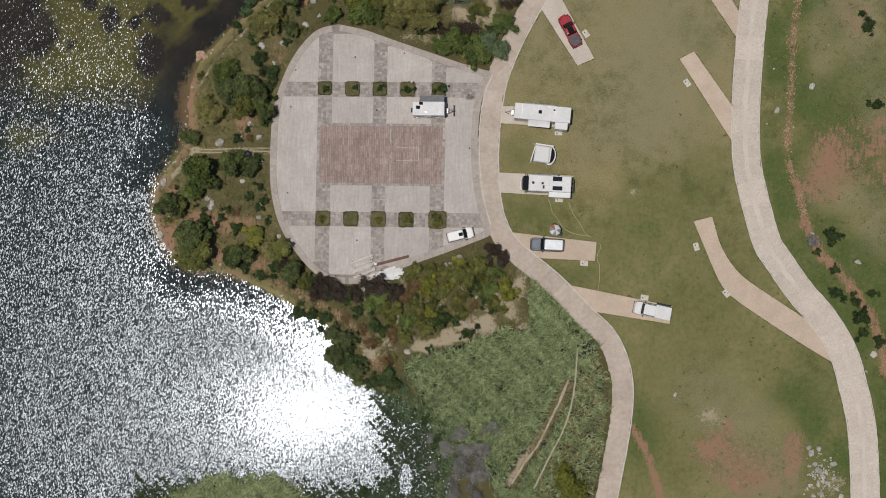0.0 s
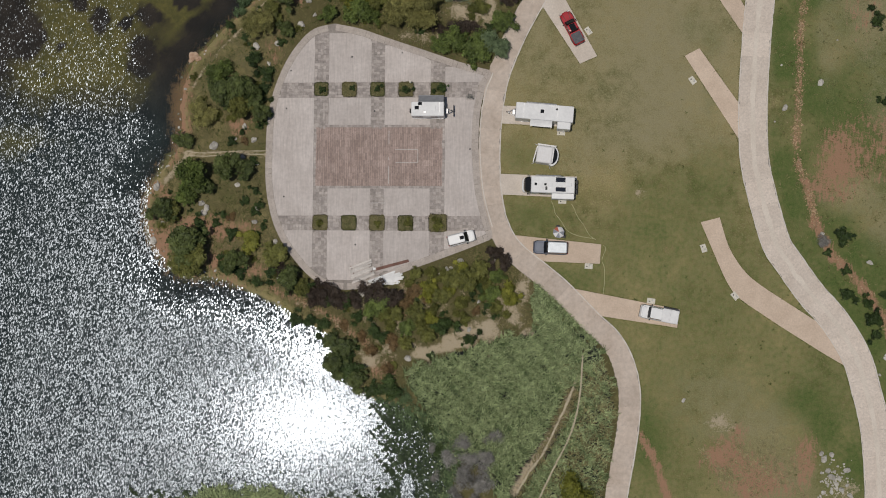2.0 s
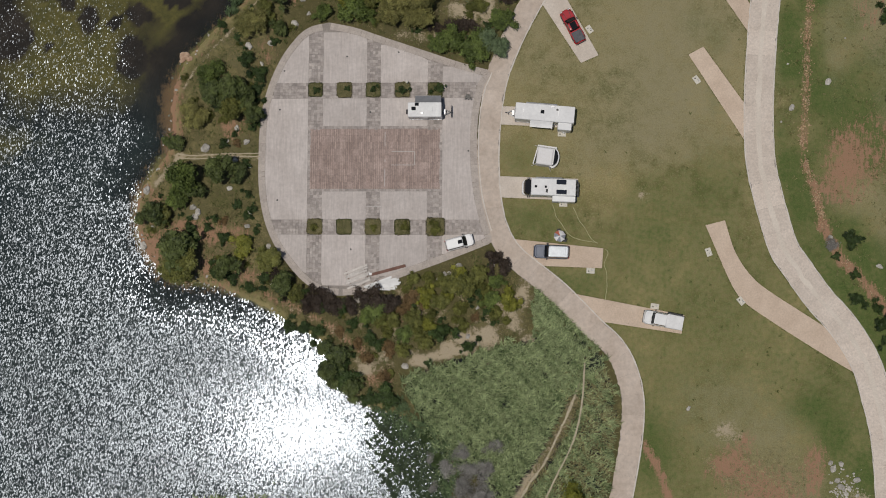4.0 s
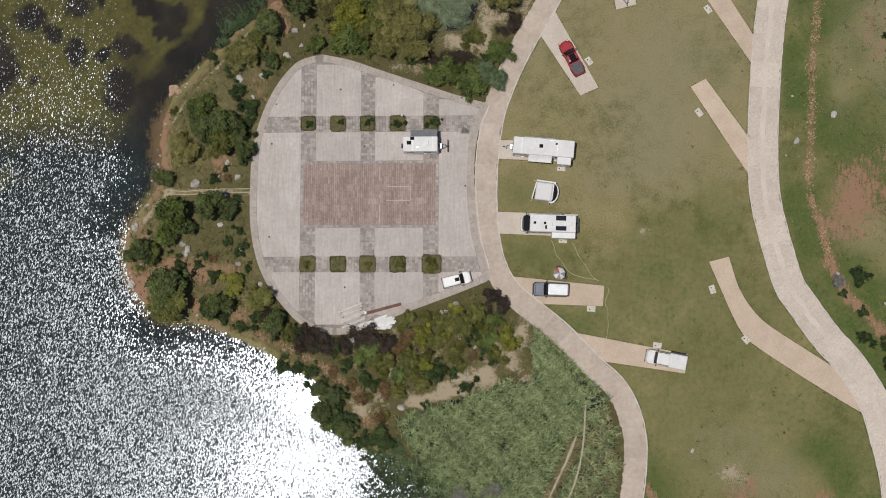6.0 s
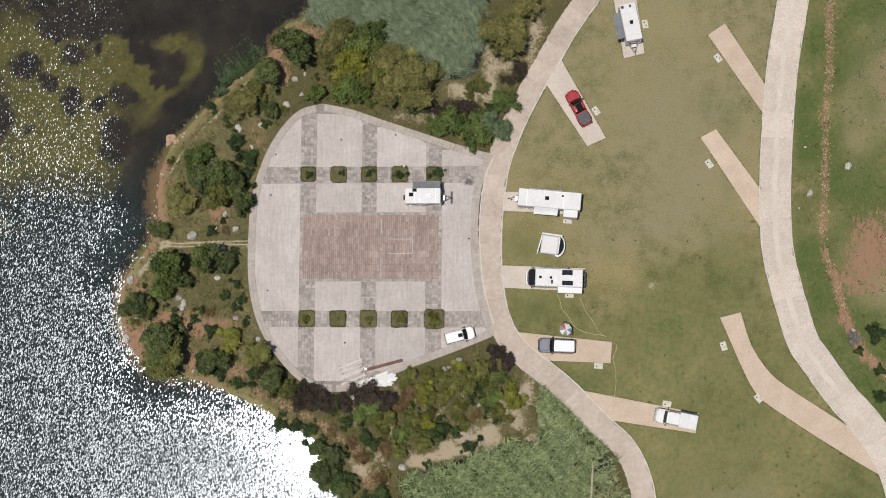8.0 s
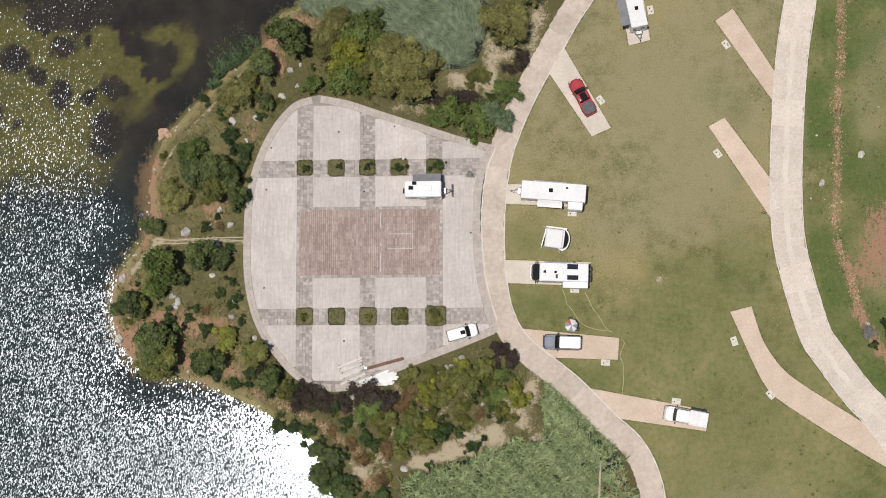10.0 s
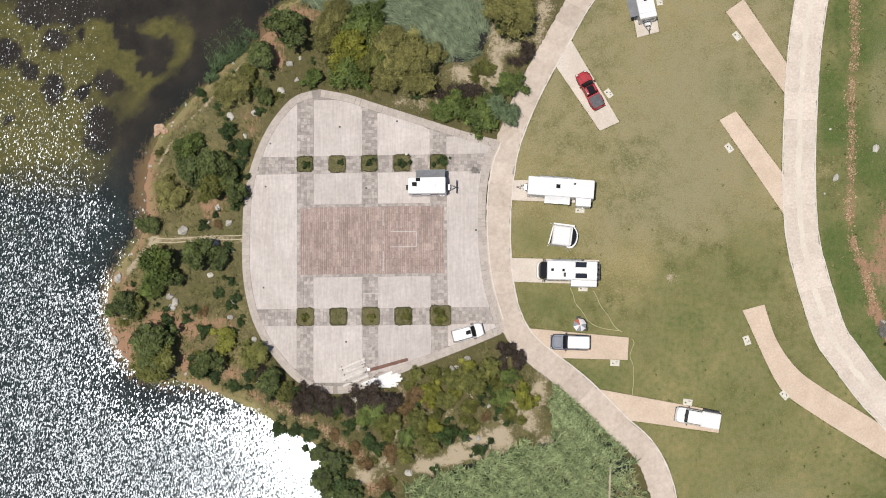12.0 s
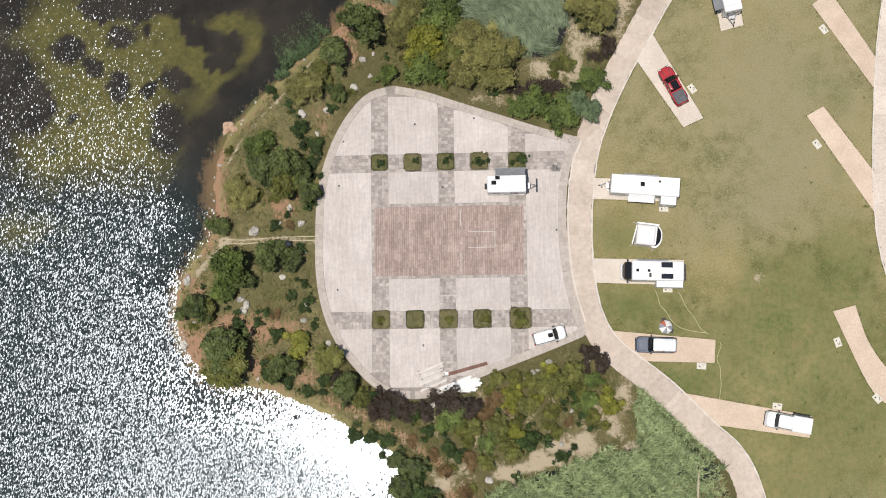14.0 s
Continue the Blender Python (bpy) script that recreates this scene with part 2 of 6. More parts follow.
REDROCK = surface("red_boulder", (0.40, 0.25, 0.16), (0.52, 0.37, 0.26), 1.5, 0.9, grain=7.0, grain_by=0.2, bump=0.6)
RUBBLE = surface("tan_rubble", (0.30, 0.19, 0.105), (0.46, 0.34, 0.21), 0.9, 0.9, grain=5.0, grain_by=0.3, bump=0.5, by_island=0.35)
BARK = surface("grey_bark", (0.10, 0.075, 0.055), (0.16, 0.125, 0.095), 3.0, 0.95)
LEAF_DARK = leaf_mat("dark_leaves", (0.014, 0.026, 0.009), (0.165, 0.200, 0.062))
LEAF_DEEP = leaf_mat("deep_green_leaves", (0.012, 0.024, 0.008), (0.078, 0.118, 0.034))
LEAF_MID = leaf_mat("olive_leaves", (0.040, 0.048, 0.012), (0.235, 0.238, 0.066))
LEAF_YELLOW = leaf_mat("yellow_green_leaves", (0.062, 0.078, 0.012), (0.30, 0.295, 0.048))
LEAF_FEATHER = leaf_mat("tawny_green_leaves", (0.034, 0.040, 0.012), (0.37, 0.345, 0.12))
LEAF_PALE = leaf_mat("blue_green_fronds", (0.05, 0.08, 0.038), (0.20, 0.26, 0.135))
LEAF_GREEN = leaf_mat("fresh_green_leaves", (0.022, 0.038, 0.010), (0.19, 0.245, 0.062))
LEAF_PURPLE = leaf_mat("dark_purple_leaves", (0.022, 0.017, 0.013), (0.085, 0.062, 0.046))
TWIG = leaf_mat("grey_twigs", (0.07, 0.067, 0.058), (0.46, 0.44, 0.405))
LEAF_RUST = leaf_mat("rusty_leaves", (0.060, 0.040, 0.018), (0.25, 0.165, 0.075))
REED = leaf_mat("green_reeds", (0.075, 0.118, 0.042), (0.60, 0.68, 0.36))
REED_GREY = leaf_mat("grey_green_reeds", (0.10, 0.14, 0.078), (0.33, 0.39, 0.25))
PADLEAF = leaf_mat("floating_leaves", (0.014, 0.026, 0.011), (0.10, 0.13, 0.07), 0.9)
STRAW = leaf_mat("dry_grass", (0.15, 0.138, 0.055), (0.32, 0.28, 0.14))
REED_DARK = leaf_mat("dark_reeds", (0.035, 0.066, 0.028), (0.22, 0.30, 0.145))
GRASS = leaf_mat("rough_grass", (0.062, 0.085, 0.024), (0.150, 0.160, 0.052))
WHITE = surface("white_enamel", (0.66, 0.66, 0.66), (0.72, 0.72, 0.71), 0.8, 0.35, grain=3.0, grain_by=0.03, bump=0.0)
OFFWHITE = surface("dusty_white_roof", (0.66, 0.655, 0.65), (0.74, 0.735, 0.725), 0.7, 0.5, grain=2.5, grain_by=0.06, bump=0.05)
REDPAINT = surface("red_car_paint", (0.36, 0.007, 0.016), (0.42, 0.010, 0.02), 1.0, 0.30, grain_by=0.05, bump=0, coat=0.2)
BLUEPAINT = surface("navy_car_paint", (0.022, 0.040, 0.085), (0.032, 0.055, 0.105), 1.0, 0.36, grain_by=0.05, bump=0, coat=0.2)
SILVER = surface("silver_paint", (0.42, 0.45, 0.48), (0.50, 0.53, 0.56), 1.5, 0.35, metal=0.2, grain_by=0.06, bump=0)
GLASS = glass_mat("dark_window", (0.012, 0.013, 0.015))
PANEL = glass_mat("solar_cells", (0.02, 0.024, 0.035))
RUBBER = surface("black_rubber", (0.02, 0.02, 0.02), (0.035, 0.035, 0.035), 3.0, 0.8)
STEEL = surface("galvanised_steel", (0.42, 0.42, 0.43), (0.55, 0.55, 0.55), 2.0, 0.4, metal=0.7, bump=0.05)
BLACK = surface("black_steel", (0.022, 0.022, 0.024), (0.04, 0.04, 0.04), 2.0, 0.6)
CANVAS = surface("grey_awning_canvas", (0.17, 0.175, 0.185), (0.22, 0.22, 0.23), 1.2, 0.85, grain_by=0.1)
TONNEAU = surface("charcoal_vinyl", (0.075, 0.075, 0.085), (0.11, 0.11, 0.12), 2.0, 0.7)
LAMP = surface("lamp_lens", (0.6, 0.6, 0.6), (0.75, 0.75, 0.75), 4.0, 0.15, bump=0)
LAMPRED = surface("red_lens", (0.35, 0.02, 0.02), (0.4, 0.03, 0.03), 4.0, 0.2, bump=0)
TIMBER = surface("weathered_board", (0.46, 0.425, 0.39), (0.60, 0.56, 0.52), 1.5, 0.85, by_thing=0.22, grain_by=0.2)
BROWNWOOD = surface("red_brown_timber", (0.15, 0.075, 0.055), (0.20, 0.105, 0.08), 1.5, 0.8, grain_by=0.2)
PLASTIC = surface("white_sheet", (0.60, 0.60, 0.59), (0.70, 0.70, 0.69), 1.5, 0.5, by_thing=0.14, grain_by=0.05, bump=0.1)
ORANGE = surface("orange_cloth", (0.44, 0.12, 0.07), (0.5, 0.15, 0.09), 3.0, 0.8)
CLOTH = surface("white_cloth", (0.72, 0.70, 0.68), (0.76, 0.745, 0.74), 3.0, 0.8, grain_by=0.05, bump=0.05, deep=0.004)
SLATE = surface("grey_cloth", (0.24, 0.25, 0.28), (0.30, 0.31, 0.34), 3.0, 0.8)
RAIL = surface("straw_grey_timber", (0.38, 0.325, 0.225), (0.48, 0.415, 0.30), 1.5, 0.85, grain_by=0.2)
HOSE = surface("yellow_hose", (0.40, 0.38, 0.2), (0.48, 0.45, 0.27), 3.0, 0.5)
TAP = surface("cream_concrete", (0.55, 0.52, 0.44), (0.66, 0.62, 0.54), 3.0, 0.85, grain_by=0.12)


# ---- mesh helpers ----
def mesh_of(name, verts, faces, material):
    me = bpy.data.meshes.new(name)
    me.from_pydata([tuple(v) for v in verts], [], [tuple(f) for f in faces])
    me.materials.append(material)
    me.update()
    return me


def part(name, bm, material, parent, label=""):
    """Links a bmesh (or a ready mesh) as one mesh object under a thing or a part."""
    if isinstance(bm, bmesh.types.BMesh):
        bmesh.ops.recalc_face_normals(bm, faces=bm.faces)
        me = bpy.data.meshes.new(name)
        bm.to_mesh(me)
        bm.free()
        me.materials.append(material)
    else:
        me = bm
    ob = new(name, me)
    if parent is not None:
        ob.parent = parent
    return tagged(ob, label)


def thing(name, m, label, category, group="", kind=""):
    ob = new(name)
    ob.matrix_basis = m
    ob.empty_display_size = 0.3
    return tagged(ob, label, category, group, kind)


def box(size, at, bevel=0.0, turn=0.0, bm=None, tilt=0.0):
    own = bmesh.new()
    bmesh.ops.create_cube(own, size=1.0)
    bmesh.ops.scale(own, vec=size, verts=own.verts)
    if bevel:
        bmesh.ops.bevel(own, geom=own.edges[:], offset=bevel, segments=2, affect="EDGES", profile=0.6)
    bmesh.ops.transform(own, matrix=pose(*at, 0, tilt, turn), verts=own.verts)
    if bm is None:
        return own
    me = bpy.data.meshes.new("tmp")
    own.to_mesh(me)
    own.free()
    bm.from_mesh(me)
    bpy.data.meshes.remove(me)
    return bm


def ring(x0, x1, y0, y1, r, z, k=4):
    """A rounded rectangle at the height z, as points."""
    pts = []
    for cx, cy, a0 in ((x1 - r, y1 - r, 0), (x0 + r, y1 - r, 90), (x0 + r, y0 + r, 180), (x1 - r, y0 + r, 270)):
        for i in range(k + 1):
            a = radians(a0 + 90 * i / k)
            pts.append((cx + r * math.cos(a), cy + r * math.sin(a), z))
    return pts


def loft(rings, bm=None):
    bm = bm or bmesh.new()
    rows = [[bm.verts.new(p) for p in r] for r in rings]
    n = len(rows[0])
    for a, b in zip(rows, rows[1:]):
        for i in range(n):
            bm.faces.new((a[i], a[(i + 1) % n], b[(i + 1) % n], b[i]))
    bm.faces.new(rows[-1])
    bm.faces.new(rows[0][::-1])
    return bm


def tube(points, r, k=6, bm=None, ends=None):
    """A round bar along points; ends: radius at the far end."""
    bm = bm or bmesh.new()
    pts = [Vector(p) for p in points]
    rows = []
    for i, p in enumerate(pts):
        d = (pts[min(i + 1, len(pts) - 1)] - pts[max(i - 1, 0)]).normalized()
        a = d.orthogonal().normalized()
        b = d.cross(a)
        rr = r if ends is None else r + (ends - r) * i / (len(pts) - 1)
        rows.append([bm.verts.new(p + rr * (a * math.cos(2 * math.pi * j / k) + b * math.sin(2 * math.pi * j / k))) for j in range(k)])
    for s, t in zip(rows, rows[1:]):
        for j in range(k):
            bm.faces.new((s[j], s[(j + 1) % k], t[(j + 1) % k], t[j]))
    bm.faces.new(rows[0][::-1])
    bm.faces.new(rows[-1])
    return bm


def spline(ctrl, step=0.8):
    """Catmull-Rom points through ctrl (2D), about step apart."""
    c = [np.array(p, float) for p in ctrl]
    c = [2 * c[0] - c[1], *c, 2 * c[-1] - c[-2]]
    out = []
    for i in range(1, len(c) - 2):
        n = max(2, int(np.linalg.norm(c[i + 1] - c[i]) / step))
        for j in range(n):
            t = j / n
            out.append(0.5 * (2 * c[i] + (c[i + 1] - c[i - 1]) * t + (2 * c[i - 1] - 5 * c[i] + 4 * c[i + 1] - c[i + 2]) * t ** 2
                              + (3 * c[i] - 3 * c[i + 1] + c[i + 2] - c[i - 1]) * t ** 3))
    out.append(c[-2])
    return np.array(out)


def offset(line, d):
    """The line shifted by d to its left."""
    t = np.gradient(line, axis=0)
    t /= np.linalg.norm(t, axis=1)[:, None]
    return line + d * np.stack([-t[:, 1], t[:, 0]], 1)


def ribbon(left, right, z0, z1, wob=0.0, seed=0):
    """A slab between two lines, from z0 up to z1; wob: how ragged its edges are."""
    rng = np.random.default_rng(seed)
    n = len(left)
    l, r = left.copy(), right.copy()
    if wob:
        l = l + rng.normal(0, wob, (n, 2))
        r = r + rng.normal(0, wob, (n, 2))
    bm = bmesh.new()
    rows = [[bm.verts.new((*a, z)) for a, z in ((l[i], z0), (l[i], z1), (r[i], z1), (r[i], z0))] for i in range(n)]
    for a, b in zip(rows, rows[1:]):
        for j in range(4):
            bm.faces.new((a[j], a[(j + 1) % 4], b[(j + 1) % 4], b[j]))
    bm.faces.new(rows[0])
    bm.faces.new(rows[-1][::-1])
    return bm


def slab(outline, z0, z1, chamfer=0.0):
    """An upright prism on an outline."""
    bm = bmesh.new()
    low = [bm.verts.new((*p, z0)) for p in outline]
    top = [bm.verts.new((*p, z1)) for p in outline]
    n = len(outline)
    for i in range(n):
        bm.faces.new((low[i], low[(i + 1) % n], top[(i + 1) % n], top[i]))
    f = bm.faces.new(top)
    bm.faces.new(low[::-1])
    if chamfer:
        bmesh.ops.bevel(bm, geom=f.edges[:], offset=chamfer, segments=1, affect="EDGES")
    return bm


# ---- the lie of the land ----
WATER_Z = -0.5
LAKE = np.array([
    (-420, -300), (-420, 300), (-26, 300), (-24, 60), (-25, 50), (-27.6, 45.8), (-30.6, 44.6), (-31.6, 41.4), (-34.2, 39.2), (-37.3, 37.0),
    (-39.4, 34.6), (-41.6, 32.6), (-43.6, 30.4), (-45.4, 28.6), (-46.5, 26.8), (-47.2, 24.2), (-47.6, 21.3), (-47.3, 18.4), (-47.0, 16.4),
    (-48.2, 14.6), (-49.8, 12.6), (-51.2, 10.4), (-52.2, 8.3), (-52.4, 5.7), (-52.0, 2.9), (-50.7, 0.2), (-48.8, -2.2), (-46.6, -4.0), (-43.6, -3.9),
    (-40.8, -4.2), (-38.0, -5.4), (-34.5, -6.8), (-31.4, -8.6), (-28.4, -10.4), (-25.6, -11.8), (-24.2, -13.2), (-24.8, -15.8), (-23.0, -18.4),
    (-20.4, -20.2), (-17.5, -21.6), (-14.6, -22.4), (-11.2, -24.6), (-8.2, -27), (-7.0, -31), (-7.6, -38)])
LAKE = np.concatenate([LAKE, np.array([
    (-12, -60), (-20, -72), (-26, -60), (-28.5, -39), (-30.5, -36.0), (-34.5, -35.8), (-38.4, -35.2), (-44.5, -36.6), (-50, -38.5), (-60, -48), (-80, -90), (-120, -300)])])


def line_gap(x, y, line, closed=False):
    """The distance of places from a line of points."""
    best = np.full(np.shape(x), 1e9)
    ends = np.roll(line, -1, 0) if closed else line[1:]
    for a, b in zip(line, ends):
        d = b - a
        t = np.clip(((x - a[0]) * d[0] + (y - a[1]) * d[1]) / (d @ d), 0, 1)
        best = np.minimum(best, np.hypot(x - a[0] - t * d[0], y - a[1] - t * d[1]))
    return best


def inside(x, y, poly):
    hit = np.zeros(np.shape(x), bool)
    for a, b in zip(poly, np.roll(poly, -1, 0)):
        cut = (a[1] > y) != (b[1] > y)
        dy = b[1] - a[1] if b[1] != a[1] else 1e-9
        hit ^= cut & (x < (b[0] - a[0]) * (y - a[1]) / dy + a[0])
    return hit


def ripple(x, y, s, seed=0.0):
    """A cheap smooth unevenness, -1 to 1."""
    return (np.sin(x * s + 1.3 + seed) * np.cos(y * s * 1.17 + 0.7 * seed) + 0.6 * np.sin(x * s * 2.3 + y * s * 1.9 + seed) + 0.4 * np.cos(x * s * 3.1 - y * s * 4.3 + 2 * seed)) / 2.0


def shore_gap(x, y):
    """Metres from the waterline: above 0 on land."""
    d = line_gap(x, y, LAKE, True)
    d = np.where(inside(x, y, LAKE), -d, d)
    return d + 0.35 * ripple(x, y, 1.9) + np.where(y < -24, 1.1 * ripple(x, y, 0.8, 2.2), 0.0)


def height(x, y):
    d = shore_gap(np.asarray(x, float), np.asarray(y, float))
    land = WATER_Z * (1 - np.clip(d / 2.6, 0, 1)) ** 1.6
    bed = np.maximum(WATER_Z + 0.30 * d, -2.6 + 0.25 * ripple(np.asarray(x), np.asarray(y), 0.5))
    return np.where(d > 0, land, bed)


def lift(x, y):
    return float(height(np.array([x]), np.array([y]))[0])


LANE_LINE = spline([(40, 100), (22, 66), (14, 52.4), (11.4, 48.0), (8.7, 44.1), (5.8, 39.0), (2.9, 33.9), (0.6, 28.9), (-0.9, 24.2), (-1.7, 17.8), (-1.8, 11.8), (-1.4, 7.6), (-0.4, 3.6), (1.9, 0.0),
                    (7.8, -4.8), (12.8, -9.8), (16.1, -13.0), (17.8, -16.8), (18.4, -20.5), (18.1, -25.4), (17.2, -30.8), (16.2, -36.3), (14, -48), (8, -75)])
ROAD_LINE = spline([(44, 100), (40.6, 58), (39.1, 47.7), (37.4, 38.0), (36.5, 28.5), (36.1, 20.6), (36.3, 13.5), (37.6, 7.2), (39.3, 1.4), (40.8, -1.0), (44.0, -5.6), (47.5, -9.7), (50.3, -14.5), (51.7, -19.4),
                    (52.9, -25.1), (53.4, -35.4), (53, -50), (50, -90)])
REED_SOUTH = np.array([(-13.4, -17.2), (-4.2, -13.8), (3.2, -11.8), (9.2, -9.6), (14.2, -14.1), (16.0, -19.7), (15.4, -29.6), (13.6, -38), (1, -40), (-0.5, -34), (-3.0, -30.5), (-6.5, -28.5), (-9.4, -25.6), (-12.0, -22.0)])
REED_NORTH = np.array([(-26.6, 44.8), (-25, 56), (-3, 60), (-1.7, 49.0), (-2.7, 43.1), (-3.2, 39.6), (-4.6, 36.6), (-8.2, 37.4), (-12.4, 39.9), (-19.3, 43.0)])
REED_CORNER = np.array([(-40.2, 41), (-36, 44.4), (-33.4, 41.2), (-34.6, 38.6), (-37.4, 36.4), (-39.6, 34.6)])


def spot(x, y, cx, cy, rx, ry=None):
    ry = ry or rx
    return np.exp(-(((x - cx) / rx) ** 2 + ((y - cy) / ry) ** 2))


def band(x, y, pts, w):
    return np.exp(-(line_gap(x, y, np.array(pts, float)) / w) ** 2)


def zones(x, y):
    """How far each kind of ground shows at a place: red soil, sand, green grass with a shade patch, scrub; pale turf,
    mud, weed on the bed.
    """
    d = shore_gap(x, y)
    red = 0.58 * spot(x, y, 36.9, -32.3, 6.0, 3.6) + 1.1 * spot(x, y, 31.9, -28.5, 2.8, 2.0) + 0.5 * spot(x, y, 33.9, -25.3, 1.2, 1.6) + 0.45 * spot(x, y, 36.2, -32.4, 3.4, 2.2) + 0.75 * spot(x, y, 43.2, -28.6, 1.5, 3.2)
    red += 0.6 * band(x, y, [(44.0, 60), (43.7, 37.2), (43.1, 33.6), (42.9, 27.0), (42.5, 20.5), (42.2, 16.4), (42.4, 13.0), (43.9, 9.0), (44.9, 4.0)], 0.5)
    red += 0.9 * band(x, y, [(44.7, 4.6), (47.3, -0.4), (48.9, -1.9), (50.4, -3.7), (52.3, -5.9), (54.2, -9.0), (55.4, -12.0), (56.4, -17)], 0.75) + 0.9 * band(x, y, [(19.9, -25.9), (21.4, -28.4), (22.6, -31.2), (24.2, -36.4), (25, -44)], 0.6)
    pale_east = 0.95 * spot(x, y, 53, 36, 3.4, 7) + 0.55 * spot(x, y, 56, 21, 3, 5) + 0.5 * spot(x, y, 50, 9, 5, 3) + 0.5 * spot(x, y, 55.5, 4, 3, 4) + 0.4 * spot(x, y, 47, 31, 1.6, 7)
    red += 0.85 * spot(x, y, 48.5, 14.0, 3.2, 4.6) + 0.5 * spot(x, y, 46.5, 9.5, 3, 2.5) + 0.6 * spot(x, y, 56, 16, 4, 6) + 0.4 * spot(x, y, 52, 36, 3, 6) + 0.5 * spot(x, y, 23.8, 0.6, 0.8)
    red += 0.7 * spot(x, y, -49.4, 7.9, 1.2, 1.6) + 0.8 * spot(x, y, -49.6, 1.2, 1.6, 2.2) + 0.6 * spot(x, y, -45.2, 4.4, 2.6, 1.1) + 0.6 * spot(x, y, -41.6, -1.4, 2.0, 1.6) + 0.45 * spot(x, y, -37.4, 3.2, 2.2, 1.2) + 0.5 * spot(x, y, -46.6, 12.6, 1.4, 1.4)
    red += 0.5 * spot(x, y, -48.2, 21.0, 1.8, 4.0)
    red += np.exp(-((d + 0.2) / 1.5) ** 2) * (0.3 + 0.5 * spot(x, y, -47, 21, 5, 6) + 0.4 * spot(x, y, -51, 5, 4, 6)) * (x < -20) * (y > -6) + 0.75 * spot(x, y, -43, 3.2, 4.6, 2.0) + 0.6 * spot(x, y, -37, -2.5, 4.5, 1.4) + 0.55 * spot(x, y, -38.6, 18.4, 2.6, 1.6)
    red += 0.9 * band(x, y, [(-31.6, 42.8), (-30.9, 39.6), (-30.0, 37.4)], 1.1) + 0.75 * spot(x, y, -26.5, 43.6, 2.2, 1.1) + 0.5 * spot(x, y, -33.5, 29.5, 1.4, 2.5)
    red += 0.6 * band(x, y, [(-33.5, -5.6), (-31.9, -6.2), (-28.6, -7.6), (-25.4, -9.1), (-22.4, -11.0), (-19.8, -12.9), (-18.8, -15.7), (-18.1, -17.6)], 0.7) + 0.45 * spot(x, y, -14.3, -6.2, 2.0, 1.4) + 0.45 * spot(x, y, -14.8, -9.4, 1.6, 1.2) + 0.55 * spot(x, y, -16.2, -17.2, 1.8, 1.6)
    sand = 0.8 * spot(x, y, -1.7, 38.6, 1.3, 3.0) + 0.75 * spot(x, y, -2.0, 34.8, 1.0, 1.6) + 0.85 * spot(x, y, -6.2, 35.3, 2.2, 1.2) + 0.65 * spot(x, y, -4.4, 34.0, 1.2, 1.0) + 0.55 * spot(x, y, 3.6, 40.6, 1.2, 3.4) + 0.5 * spot(x, y, 0.8, 38.8, 1.6, 1.2) + 0.5 * spot(x, y, 4.6, 44.5, 1.2, 3) + 0.55 * spot(x, y, -10, 31.6, 5, 1.0)
    sand += 0.95 * spot(x, y, -2.1, -11.3, 2.0, 1.5) + 0.6 * spot(x, y, -5.8, -11.2, 0.9, 0.8) + 0.7 * spot(x, y, -7.4, -12.6, 1.0, 0.8) + 0.9 * band(x, y, [(-4.4, -13.0), (-7.7, -13.7), (-10.1, -14.2), (-12.4, -15.0)], 0.6) + 0.42 * band(x, y, [(3.2, -3.4), (3.3, -5.5), (2.8, -8.0), (1.4, -10.0)], 0.9)
    sand += 0.35 * spot(x, y, -17.6, -15.4, 1.8, 2.2) + 0.9 * band(x, y, [(-46.6, 14.4), (-43.7, 14.2), (-40.1, 14.4), (-34.6, 14.2)], 0.32)
    sand += 0.6 * band(x, y, [(-34.4, 37.8), (-37.3, 34.3), (-40.2, 31.1), (-43.7, 27.5), (-45.6, 24.2)], 0.22) + 0.7 * band(x, y, [(-46.0, 14.2), (-47.6, 12.4), (-49.6, 10.2)], 0.55)
    sand += 0.4 * band(x, y, [(-30.5, -7.0), (-26.5, -8.8), (-22, -11.4)], 0.4) + 0.7 * spot(x, y, 31.5, -24.2, 1.8, 1.2) + 0.5 * spot(x, y, 48.4, -33.4, 2.6, 2.0)
    sand += 0.5 * np.clip(ripple(x, y, 0.62, 3.3) + 0.35, 0, 1) * np.clip((-2 - y) / 3, 0, 1) * np.clip((x + 24) / 4, 0, 1) * (x < 5) * (y > -17)
    sand += 0.5 * spot(x, y, 20.0, 8.8, 0.9) + 0.45 * spot(x, y, 15.8, 19.4, 0.6)
    sand += 0.75 * band(x, y, [(10.1, -20.2), (8.6, -23.6), (7.1, -26.3), (5.6, -29.0), (3.6, -31.7), (2.0, -34.4)], 0.9)
    road_x = np.interp(-y, -ROAD_LINE[:, 1], ROAD_LINE[:, 0])
    # The spot at 43.1, -21.0 puts a dark shade patch into the grass colour.
    lush_and_shade = 1.05 * np.clip((x - road_x - 1.0) / 2, 0, 1) * (0.74 + 0.85 * ripple(x, y, 0.21, 2.0)) + 0.7 * spot(x, y, 27, 33, 2.0) + 0.55 * spot(x, y, 9, -8, 5, 2.6) + 0.7 * spot(x, y, 43.1, -21.0, 3.4, 2.2) + 0.7 * spot(x, y, 45.6, -24.6, 2.0, 2.2) + 0.7 * spot(x, y, 50.3, -31, 1.4, 3.5) + 0.45 * spot(x, y, 48, -29, 3, 6) + 0.7 * spot(x, y, 21, -27, 2.5, 5)
